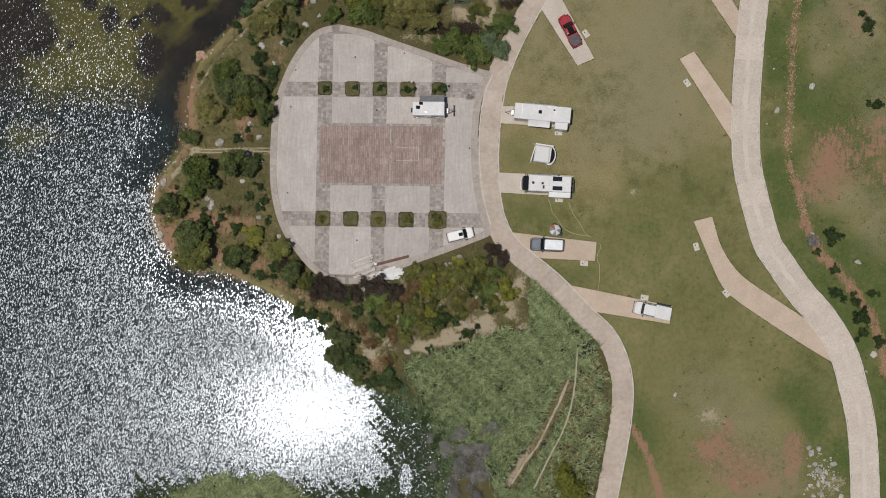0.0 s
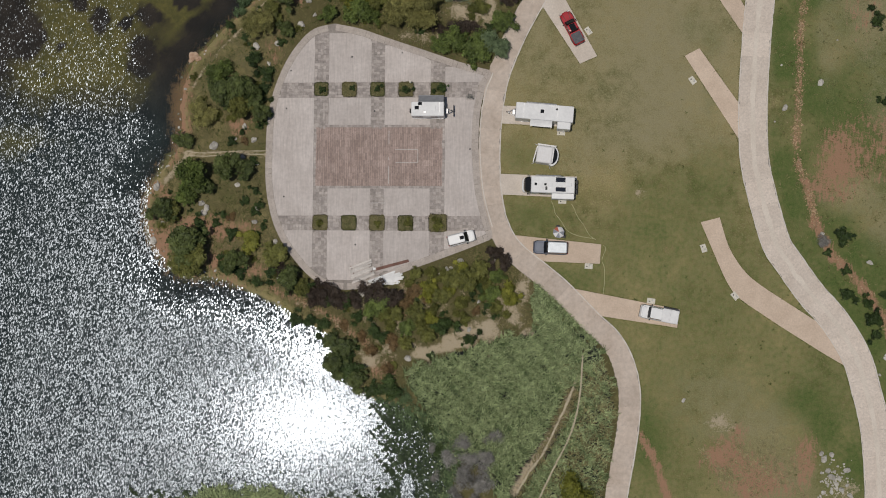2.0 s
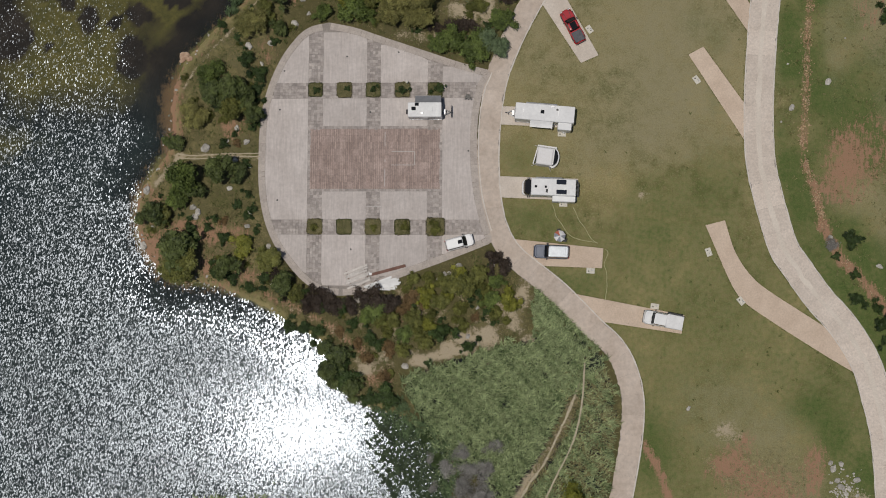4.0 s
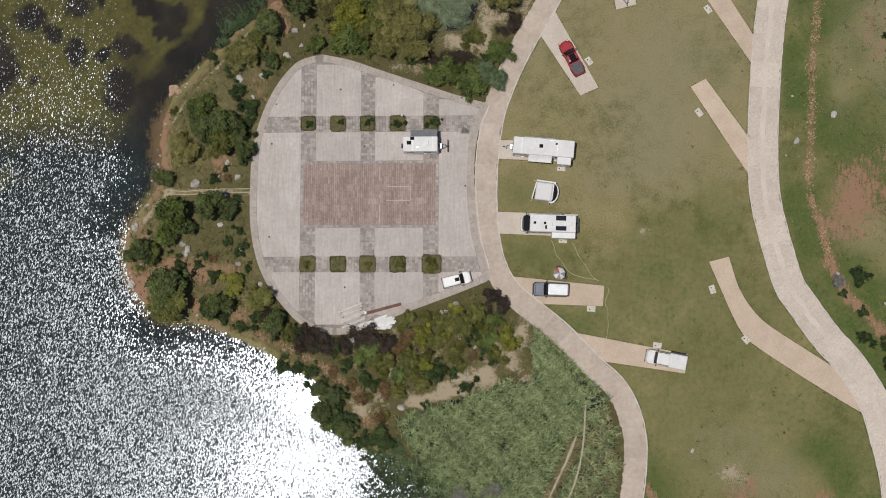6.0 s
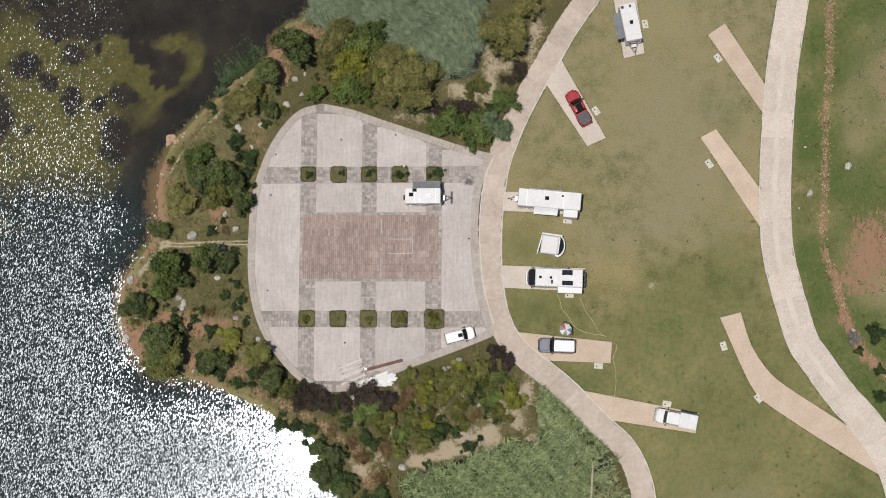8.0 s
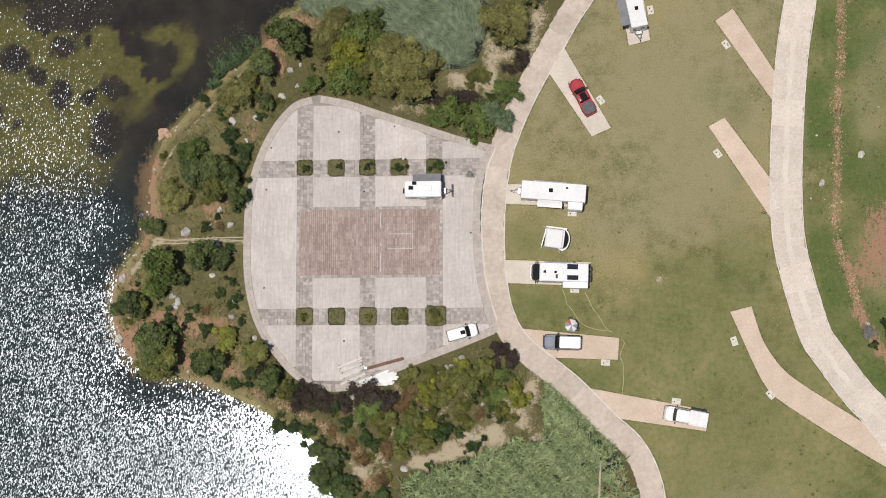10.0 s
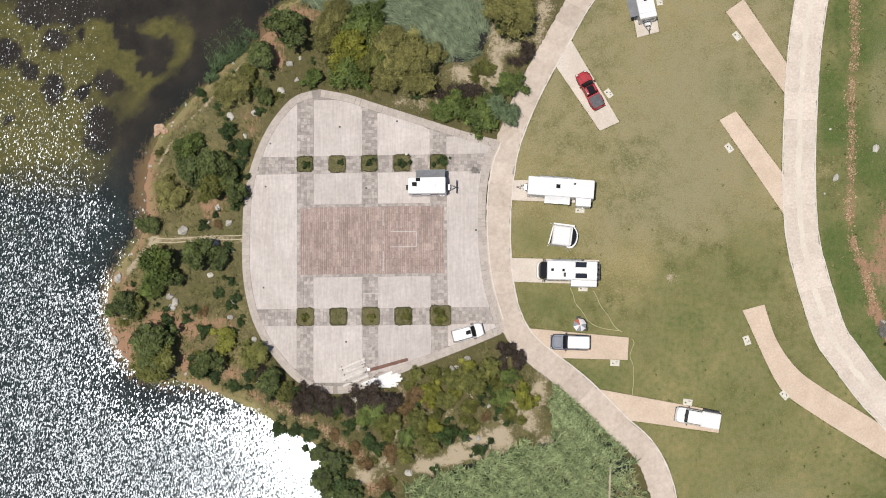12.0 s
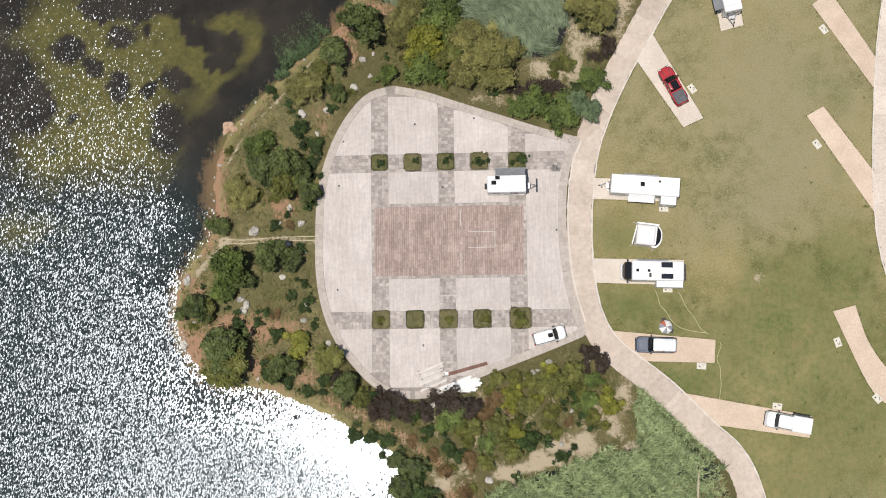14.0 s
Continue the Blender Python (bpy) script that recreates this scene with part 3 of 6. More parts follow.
    lush_and_shade += 0.55 * spot(x, y, 30.4, 31.0, 1.6, 2.2) + 0.45 * spot(x, y, 30.2, 22.6, 1.3, 2.6) + 0.5 * spot(x, y, 22, 4.5, 5, 7) + 0.45 * spot(x, y, 30, 10, 4, 6) + 0.5 * spot(x, y, 14, -28, 2, 6)
    # The first term makes the turf darker and greener towards the south.
    lush_and_shade += 0.34 * np.clip((8 - y) / 12, 0, 1) * np.clip((x - 4) / 4, 0, 1) + 0.55 * spot(x, y, 4.5, 5.4, 5.0, 2.6) + 0.4 * spot(x, y, 4.0, 14.0, 4.0, 2.6) + 0.4 * spot(x, y, 8.0, -3.6, 5.0, 1.6)
    lane_x = np.interp(-y, -LANE_LINE[:, 1], LANE_LINE[:, 0])
    west = np.clip((lane_x - x) / 1.0, 0, 1)
    scrub = west * np.clip(d / 1.5, 0, 1) * (0.82 - 0.14 * np.clip((-x - 30) / 4, 0, 1))
    pale = 0.45 * spot(x, y, 20.5, 16.5, 5.5, 3.0) + 0.5 * spot(x, y, 24, 21, 7, 5) + 0.45 * spot(x, y, 22, 30, 6, 8) + 0.35 * spot(x, y, 12, 15, 5, 4) + 0.3 * spot(x, y, 31, -21, 7, 5) + 0.85 * spot(x, y, 38.5, -32.5, 5.5, 3.6) + 0.5 * spot(x, y, 36, -25, 5, 3)
    pale += pale_east
    pale += 0.5 * np.clip((y - 10) / 22, 0, 1) * (1 - west) * np.clip((40 - x) / 4, 0, 1)
    pale += 0.14 * west * (d > 2) * (x < -30) * (0.5 + 0.6 * ripple(x, y, 0.35, 1.0))
    mud = np.clip((0.5 - d) / 1.6, 0, 1)
    x, y = x + 0.7 * ripple(x, y, 1.1, 4.0), y + 0.7 * ripple(x, y, 1.3, 6.0)
    reedy = inside(x, y, REED_SOUTH) | inside(x, y, REED_NORTH) | inside(x, y, REED_CORNER)
    mud = np.maximum(mud, 0.8 * reedy)
    weed = 0.9 * spot(x, y, -57.5, 38.0, 8.5, 5.5) + 0.9 * spot(x, y, -67, 42.5, 6, 4.5) + 0.85 * spot(x, y, -64.5, 31.5, 6.5, 6.5) + 0.6 * spot(x, y, -57, 27, 6, 5.5) + 0.5 * spot(x, y, -69, 25, 5, 3.5)
    weed += 0.8 * band(x, y, [(-53.6, 42.2), (-50.6, 38.6)], 1.6) + 0.8 * band(x, y, [(-47.0, 42.6), (-43.2, 42.1), (-42.4, 39.6), (-43.8, 36.0), (-48.0, 35.0), (-51.0, 37.0)], 1.2) + 0.45 * spot(x, y, -48.4, 31.6, 2.0, 2.4) + 0.4 * spot(x, y, -72, 16, 6, 3)
    for cx, cy, rx, ry in ((-62.9, 44.8, 2.4, 1.8), (-58.6, 44.8, 3.4, 1.5), (-66.2, 39.6, 2.7, 2.2), (-59.8, 40.6, 2.0, 1.7), (-63.1, 36.9, 1.5, 1.6), (-60.0, 34.6, 1.9, 2.4), (-51.8, 41.8, 0.9, 0.9), (-49.5, 40.2, 2.2, 1.3), (-45.6, 40.4, 1.2, 1.0), (-47.1, 37.0, 1.6, 1.1),
                           (-52.6, 35.3, 2.0, 1.4), (-56.4, 41.5, 0.7, 0.7), (-70.9, 32.2, 2.8, 3.2), (-75, 36, 3.4, 3.0), (-53.7, 28.8, 1.9, 2.6), (-65.6, 30.2, 0.7, 0.7), (-68.6, 26.6, 0.7, 0.6), (-56.2, 33.8, 0.8, 0.8), (-50.4, 45.0, 4.0, 1.8)):
        weed = weed - 1.25 * np.exp(-(((x - cx) / rx) ** 2 + ((y - cy) / ry) ** 2) ** 2)
    weed = np.clip(weed, 0, 1) * np.clip((-d - 3.0) / 2.5, 0, 1)
    return red, sand, lush_and_shade, scrub, pale, mud, weed


def stretch_out(a, b, step, far):
    mid = np.arange(a, b + step / 2, step)
    grow, out = [], step
    while sum(grow) < far:
        out *= 1.4
        grow.append(out)
    g = np.cumsum(grow)
    return np.concatenate([(a - g)[::-1], mid, b + g])


def build_ground():
    xs, ys = stretch_out(-84, 66, 0.5, 3000), stretch_out(-48, 62, 0.5, 3000)
    X, Y = np.meshgrid(xs, ys)
    Z = height(X, Y) + np.where(shore_gap(X, Y) > 2.5, 0.02 * ripple(X, Y, 0.8), 0)
    Z -= 0.03
    nx, ny = len(xs), len(ys)
    idx = np.arange(nx * ny).reshape(ny, nx)
    quads = np.stack([idx[:-1, :-1], idx[:-1, 1:], idx[1:, 1:], idx[1:, :-1]], -1).reshape(-1, 4)
    me = mesh_of("ground", np.stack([X, Y, Z], -1).reshape(-1, 3).tolist(), quads.tolist(), GROUND)
    red, sand, lush_and_shade, scrub, pale, mud, weed = (np.clip(v, 0, 1).ravel() for v in zones(X, Y))
    one = np.ones_like(red)
    for key, cols in (("zone", (red, sand, lush_and_shade, scrub)), ("zone_two", (pale, mud, weed, one))):
        att = me.attributes.new(key, "FLOAT_COLOR", "POINT")
        att.data.foreach_set("color", np.stack(cols, -1).ravel().astype(np.float32))
    me.polygons.foreach_set("use_smooth", np.ones(len(quads), bool))
    return tagged(new("ground", me), "patchy green and brown campsite turf with bare red soil", "ground", kind="structure")


def build_water():
    xs, ys = stretch_out(-90, -6, 0.75, 330), stretch_out(-60, 60, 0.75, 245)
    X, Y = np.meshgrid(xs, ys)
    nx, ny = len(xs), len(ys)
    idx = np.arange(nx * ny).reshape(ny, nx)
    quads = np.stack([idx[:-1, :-1], idx[:-1, 1:], idx[1:, 1:], idx[1:, :-1]], -1).reshape(-1, 4)
    cx, cy = X.ravel()[quads].mean(1), Y.ravel()[quads].mean(1)
    quads = quads[shore_gap(cx, cy) < 2.5]
    me = mesh_of("water", np.stack([X, Y, np.full_like(X, WATER_Z)], -1).reshape(-1, 3).tolist(), quads.tolist(), WATER)
    d = shore_gap(X, Y)
    calm = 0.74 * spot(X, Y, -29, -24.5, 14, 8.0) + 0.05 * np.clip((Y - 24) / 8, 0, 1) + 0.75 * spot(X, Y, -46, 40, 8, 10)
    calm += 0.95 * np.where(Y > 19, np.exp(-(d / 6.0) ** 2), 0.92 * np.exp(-(d / 6.0) ** 4) * np.clip((Y + 19) / 5, 0, 1) * np.clip((2 - Y) / 5, np.where(Y > 8, 0.75, 0.3), 1)) * (1 - spot(X, Y, -52, 3, 4, 5))
    calm = np.clip(calm + 0.15 * np.clip((Y - 15) / 9, 0, 1), 0, 1)
    for key, val in (("calm", calm), ("weed", zones(X, Y)[6]), ("shoal", np.clip((d + 4.2) / 4.0, 0, 1) ** 1.5)):
        att = me.attributes.new(key, "FLOAT", "POINT")
        att.data.foreach_set("value", val.ravel().astype(np.float32))
    ob = tagged(new("water", me), "wind-rippled lake water glittering in the sun", "water", kind="structure")
    ob.visible_shadow = False
    return ob


build_ground()
build_water()


# ---- roads and pads ----
def resample(line, step):
    """The line at even steps."""
    k = np.concatenate([[0], np.cumsum(np.linalg.norm(np.diff(line, axis=0), axis=1))])
    t = np.linspace(0, k[-1], max(2, int(k[-1] / step) + 1))
    return np.stack([np.interp(t, k, line[:, 0]), np.interp(t, k, line[:, 1])], 1)


def road(name, line, half, material, label, bay, kerb=0.16, kerb_side=(1, -1), wob=0.03):
    """A bed with cast slabs on it, bay metres long, their outer edges chipped, and edge strips."""
    top = part(name, ribbon(offset(line, half), offset(line, -half), -0.14, 0.04, 0.0, 3), MORTAR, None)
    tagged(top, label, "road", kind="structure")
    fine = resample(line, 0.4)
    l, r = offset(fine, half), offset(fine, -half)
    rng = np.random.default_rng(8)
    t = fine[1:] - fine[:-1]
    for edge in (l, r):
        edge += rng.normal(0, wob, (len(fine), 1)) * np.stack([-np.gradient(fine[:, 1]), np.gradient(fine[:, 0])], 1) / 0.4
    n = max(2, round(bay / 0.4))
    for a in range(0, len(fine) - 1, n):
        b = min(a + n + 1, len(fine))
        if b - a < 2:
            continue
        la, ra = l[a:b].copy(), r[a:b].copy()
        gap = 0.012 * t[min(a, len(t) - 1)] / np.linalg.norm(t[min(a, len(t) - 1)])
        la[0], ra[0] = la[0] + gap, ra[0] + gap
        part("slab", ribbon(la, ra, -0.1, 0.06 + rng.normal(0, 0.004)), material, top)
    for s in kerb_side:
        a, b = offset(line, s * half), offset(line, s * (half + kerb))
        part("kerb", ribbon(a, b, -0.12, 0.085, 0.02, 5), KERB, top, "bleached concrete edge strip")
    return top


def thin(line, a, b):
    """The stretch of a line between two heights on the plan."""
    return line[(line[:, 1] < a) & (line[:, 1] > b)]


lane = road("lane", LANE_LINE, 1.5, LANE, "narrow weathered concrete lane past the paved court", 2.8, kerb_side=(1,), wob=0.07)
outer = road("road", ROAD_LINE, 1.95, ROAD, "pale curving concrete campsite road", 3.6, kerb=0.14, wob=0.05)
part("wheel_track", ribbon(offset(ROAD_LINE, -0.35), offset(ROAD_LINE, 0.3), 0.05, 0.0775, 0.08, 9), CONCRETE, outer, "worn pale crown of the road")


def pad(outline, label):
    ob = part("pad", slab(outline, -0.1, 0.05, 0.02), PADC if "cream" in label else PADM, None)
    return tagged(ob, label, "pavement", "camping pads", "structure")


PADS = [
    ([(-0.6, 18.8), (9.9, 18.2), (10.1, 21.0), (-0.6, 21.4)], "cream concrete pad under the long white caravan"),
    ([(-0.4, 8.4), (10.7, 7.9), (10.9, 11.0), (-0.4, 11.4)], "cream concrete pad under the motorhome"),
    ([(3.2, -1.2), (14.2, -1.6), (14.4, 1.2), (0.8, 2.6), (0.6, 1.2)], "rose concrete pad beside the lane with a blue wagon on it"),
    ([(13.6, -9.0), (25.2, -10.7), (25.6, -8.1), (10.0, -5.1)], "rose concrete pad with a white four-wheel drive at its end"),
    ([(5.2, 37.0), (11.3, 27.5), (13.8, 28.6), (7.4, 40.2)], "cream concrete pad under the red pickup"),
    ([(14.5, 50.8), (16.3, 39.5), (19.1, 40.2), (17.6, 51.2)], "cream concrete pad under the caravan with a grey awning"),
    ([(27.6, 42.6), (35.4, 30.8), (35.9, 34.4), (29.9, 44.2)], "empty rose concrete pad slanting off the road"),
    ([(26.4, 28.6), (35.0, 15.0), (35.0, 20.4), (28.5, 29.7)], "empty rose concrete pad slanting off the road"),
]
for outline, label in PADS:
    pad(outline, label)


def even(ctrl, n):
    """n points evenly spread along a spline."""
    l = spline(ctrl, 0.2)
    k = np.concatenate([[0], np.cumsum(np.linalg.norm(np.diff(l, axis=0), axis=1))])
    t = np.linspace(0, k[-1], n)
    return np.stack([np.interp(t, k, l[:, 0]), np.interp(t, k, l[:, 1])], 1)


bend_in = even([(31.3, 5.15), (31.9, 3.0), (32.6, 0.9), (33.9, -1.4), (35.6, -3.4), (38.0, -5.2), (42.0, -7.8), (46.0, -10.4), (49.0, -12.4)], 40)
bend_out = even([(28.6, 4.45), (30.0, 1.1), (31.3, -2.0), (32.5, -4.5), (34.0, -6.4), (38.3, -9.4), (42.8, -12.3), (46.0, -14.3), (49.4, -16.3)], 40)
tagged(part("pad", ribbon(bend_in, bend_out, -0.1, 0.052), PADM, None), "long bent rose concrete pad leading off the road", "pavement", "camping pads", "structure")


# ---- the paved court ----
WEST = spline([(-22.6, -5.6), (-24.4, -5.4), (-26.4, -4.7), (-28.4, -3.2), (-30.1, -1.3), (-31.8, 1.0), (-33.2, 3.8), (-34.1, 7.0), (-34.55, 10.4), (-34.6, 14.6), (-34.4, 19.4), (-33.7, 23.1), (-32.4, 26.7), (-30.8, 29.6), (-28.8, 32.0),
               (-27.0, 33.1), (-24.6, 33.6)], 0.7)
EAST = spline([(-22.6, -5.6), (-20.5, -5.4), (-17.8, -4.5), (-13.6, -2.8), (-8.7, -1.0), (-3.8, 0.9), (-1.3, 2.1), (-1.5, 3.6), (-2.2, 6.0), (-2.95, 9.6), (-3.35, 15.2), (-3.15, 20.3), (-2.3, 24.4), (-1.5, 26.2), (-3.0, 26.9), (-6.1, 27.8), (-11.7, 29.7), (-17.3, 31.6), (-20.8, 32.8), (-24.6, 33.6)], 0.7)
RIM = 1.0


def west_at(y, d):
    c = offset(WEST, -d)
    o = np.argsort(c[:, 1])
    return np.interp(y, c[o, 1], c[o, 0])


def east_at(y, d):
    c = offset(EAST, d)
    o = np.argsort(c[:, 1])
    return np.interp(y, c[o, 1], c[o, 0])


def fits(x, y, d):
    return (x > west_at(y, d)) & (x < east_at(y, d)) & (y > -5.6 + d) & (y < 33.6 - d)


outline = np.concatenate([EAST, WEST[::-1][1:-1]])
plaza = part("plaza", slab(outline.tolist(), -0.3, 0.04), MORTAR, None)
tagged(plaza, "broad court of pale concrete panels and grey stone bands", "pavement", kind="structure")
BX = [(-27.5, -25.4), (-19.1, -17.15), (-10.4, -8.3)]
BY = [(3.1, 5.2), (22.6, 24.8)]
CX, CY = (-27.2, -8.6), (9.6, 18.2)


def panel(x0, x1, y0, y1):
    """A cast slab between the bands, cut to the court's curved edge."""
    ys = np.linspace(max(y0, -5.6 + RIM), min(y1, 33.6 - RIM), 18)
    a, b = np.maximum(west_at(ys, RIM), x0), np.minimum(east_at(ys, RIM), x1)
    ok = b - a > 0.06
    if ok.sum() < 2:
        return
    ys, a, b = ys[ok], a[ok], b[ok]
    pts = [(v, y) for v, y in zip(a, ys)] + [(v, y) for v, y in zip(b[::-1], ys[::-1])]
    part("panel", slab(pts[::-1], 0.0, 0.085, 0.012), PLAZA_SLAB, plaza)


g = 0.015
cols = [(-40, BX[0][0]), (BX[0][1], BX[1][0]), (BX[1][1], BX[2][0]), (BX[2][1], 0)]
for i, (x0, x1) in enumerate(cols):
    rows = [(-7, BY[0][0]), (BY[1][1], 36)]
    rows += [(BY[0][1], BY[1][0])] if i in (0, 3) else [(BY[0][1], CY[0] - 0.35), (CY[1] + 0.35, BY[1][0])]
    for y0, y1 in rows:
        panel(x0 + g, x1 - g, y0 + g, y1 - g)


def pieces(rects, z0, z1, rng):
    """Many small blocks as one mesh: (x, y, half length, half width, turn)."""
    v, f = [], []
    for x, y, a, b, turn in rects:
        c, s = math.cos(turn), math.sin(turn)
        k = len(v)
        h = z1 + rng.normal(0, 0.003)
        for z, q in ((z0, 1.0), (h - 0.006, 1.0), (h, 0.985)):
            for sx, sy in ((-1, -1), (1, -1), (1, 1), (-1, 1)):
                dx, dy = sx * a * q, sy * b * q
                v.append((x + dx * c - dy * s, y + dx * s + dy * c, z))
        for lay in (0, 4):
            for j in range(4):
                f.append((k + lay + j, k + lay + (j + 1) % 4, k + lay + 4 + (j + 1) % 4, k + lay + 4 + j))
        f.append((k + 8, k + 9, k + 10, k + 11))
    return v, f


def lay(rects, near, top, name, material, rest_name, rest_label):
    """Lays pavers: up to 300 where near() holds as pieces of their own, the rest as one joined part."""
    chosen = [q for q in rects if near(q[0], q[1])][:300]
    taken = set(chosen)
    shared = {}
    for x, y, a, b, turn in chosen:
        key = (round(a, 2), round(b, 2))
        if key not in shared:
            v, f = pieces([(0, 0, key[0], key[1], 0.0)], 0.0, top, rng)
            shared[key] = mesh_of(name, v, f, material)
        ob = part(name, shared[key], material, plaza)
        ob.matrix_basis = pose(x, y, rng.normal(0, 0.003), 0, 0, math.degrees(turn))
    rest = [q for q in rects if q not in taken]
    v, f = pieces(rest, 0.0, top, rng)
    tagged(part(rest_name, mesh_of(rest_name, v, f, material), material, plaza, rest_label), kind="stuff")


rng = np.random.default_rng(4)
PLANTERS = [(-26.5, 23.85, 1.02), (-22.35, 23.8, 1.08), (-18.2, 23.8, 1.05), (-14.0, 23.8, 1.08), (-9.35, 23.75, 1.05),
            (-26.4, 4.2, 1.12), (-22.2, 4.2, 1.1), (-18.1, 4.2, 1.15), (-13.9, 4.15, 1.12), (-9.2, 4.2, 1.3)]


def in_planter(x, y):
    return any(abs(x - px) < r and abs(y - py) < r for px, py, r in PLANTERS)


def in_court(x, y):
    return CX[0] < x < CX[1] and CY[0] < y < CY[1]


rects = []
for x0, x1, y0, y1 in [(a, b, -6, 34) for a, b in BX] + [(-35, -1, a, b) for a, b in BY] + [(CX[0], CX[1], CY[0] - 0.35, CY[0]), (CX[0], CX[1], CY[1], CY[1] + 0.35)]:
    nx, ny = max(1, round((x1 - x0) / 0.42)), max(1, round((y1 - y0) / 0.42))
    for i in range(nx):
        for j in range(ny):
            x, y = x0 + (i + 0.5) * (x1 - x0) / nx, y0 + (j + 0.5) * (y1 - y0) / ny
            crossed = any(a < y < b for a, b in BY) and x1 - x0 < 4
            if crossed or in_planter(x, y) or in_court(x, y) or not bool(fits(x, y, RIM)):
                continue
            rects.append((x, y, (x1 - x0) / nx / 2 - 0.006, (y1 - y0) / ny / 2 - 0.006, 0.0))
lay(rects, lambda x, y: 3.0 < y < 5.3 or -19.2 < x < -17.0, 0.08, "stone_paver", PAVER, "stone_pavers", "mottled grey stone paver bands")


def bed_ring(r, z, seed, wobble=0.035):
    """The uneven outline of a square bed with worn corners."""
    rng = np.random.default_rng(seed)
    t = np.linspace(0, 2 * np.pi, 41)[:-1]
    q = r * (1 + rng.normal(0, wobble, 40))
    c, n = np.cos(t), np.sin(t)
    return [(a * math.copysign(abs(u) ** 0.34, u), a * math.copysign(abs(v) ** 0.34, v), z) for a, u, v in zip(q, c, n)]


rects = []
for line, side in ((WEST, -1), (EAST, 1)):
    for k, dd in enumerate((0.26, 0.74)):
        l = spline(offset(line, side * dd)[::2], 0.45)
        t = np.gradient(l, axis=0)
        for (x, y), (dx, dy) in zip(l[1:-1], t[1:-1]):
            rects.append((x, y, math.hypot(dx, dy) / 2 - 0.004, 0.236, math.atan2(dy, dx)))
lay(rects, lambda x, y: y > 10, 0.09, "edging_stone", EDGING, "edging_stones", "tan stone edging round the court")
rects = []
nx = round((CX[1] - CX[0]) / 0.27)
for i in range(nx):
    ny = 9
    for j in range(ny):
        w, h = (CX[1] - CX[0]) / nx, (CY[1] - CY[0]) / ny
        x, y = CX[0] + (i + 0.5) * w, CY[0] + (j + (0.5 if i % 2 else 0.25)) * h
        rects.append((x, min(max(y, CY[0] + h / 2), CY[1] - h / 2) if i % 2 else y + h / 4, w / 2 - 0.017, h / 2 - 0.005, 0.0))
part("court_bed", slab([(CX[0], CY[0]), (CX[1], CY[0]), (CX[1], CY[1]), (CX[0], CY[1])], 0.03, 0.056), JOINT, plaza, "dark earth joints under the clay pavers")
lay(rects, lambda x, y: x > -17.9, 0.082, "clay_paver", BRICK, "clay_pavers", "red-brown clay pavers laid in rows")
for x, y, a, b in ((-16.45, 16.7, 0.045, 1.0), (-16.45, 13.6, 0.045, 0.2), (-16.45, 11.2, 0.045, 1.3), (-13.85, 14.95, 1.65, 0.04), (-12.2, 13.975, 0.045, 0.93), (-13.85, 13.0, 1.65, 0.04), (-17.95, 7.1, 1.15, 0.04)):
    part("court_line", box((2 * a, 2 * b, 0.012), (x, y, 0.092)), LINE, plaza, "worn white painted line")
for x, y in ((-31.6, 21.0), (-31.0, 26.6), (-22.0, 28.6), (-14.6, 29.2), (-31.8, 8.0), (-4.6, 15.0), (-21.2, 1.0), (-18.6, 20.6)):
    part("drain_cover", loft([ring(x - 0.11, x + 0.11, y - 0.11, y + 0.11, 0.04, 0.05), ring(x - 0.11, x + 0.11, y - 0.11, y + 0.11, 0.04, 0.1)]), BLACK, plaza, "small dark drain cover")
l = offset(EAST, -0.12)
l = l[(l[:, 1] > 2.8) & (l[:, 1] < 26.4) & (l[:, 0] > -4)]
part("kerb", ribbon(l, offset(l, -0.16), -0.1, 0.12, 0.01), KERB, plaza, "bleached kerb between court and lane")


# ---- plants ----
def leaves(rng, centres, normals, length, width, droop=0.0):
    """Pointed leaf sprays, one quad each, at the centres, facing the normals."""
    n = len(centres)
    nor = normals / np.linalg.norm(normals, axis=1)[:, None]
    t = rng.normal(size=(n, 3))
    t -= nor * (t * nor).sum(1)[:, None]
    t /= np.linalg.norm(t, axis=1)[:, None]
    b = np.cross(nor, t)
    l = length * rng.uniform(0.6, 1.35, (n, 1))
    w = width * rng.uniform(0.6, 1.35, (n, 1))
    tip = centres + t * l
    tip[:, 2] -= droop * l[:, 0]
    v = np.stack([centres - t * l * 0.6, centres + b * w, tip, centres - b * w], 1).reshape(-1, 3)
    f = np.arange(4 * n).reshape(n, 4)
    return v, f


def toned(me, per_leaf):
    """Stores each leaf's own tone, 0 to 1, on its corners."""
    n = len(me.vertices) // len(per_leaf)
    att = me.attributes.new("tone", "FLOAT", "POINT")
    att.data.foreach_set("value", np.repeat(per_leaf, n).astype(np.float32))
    return me


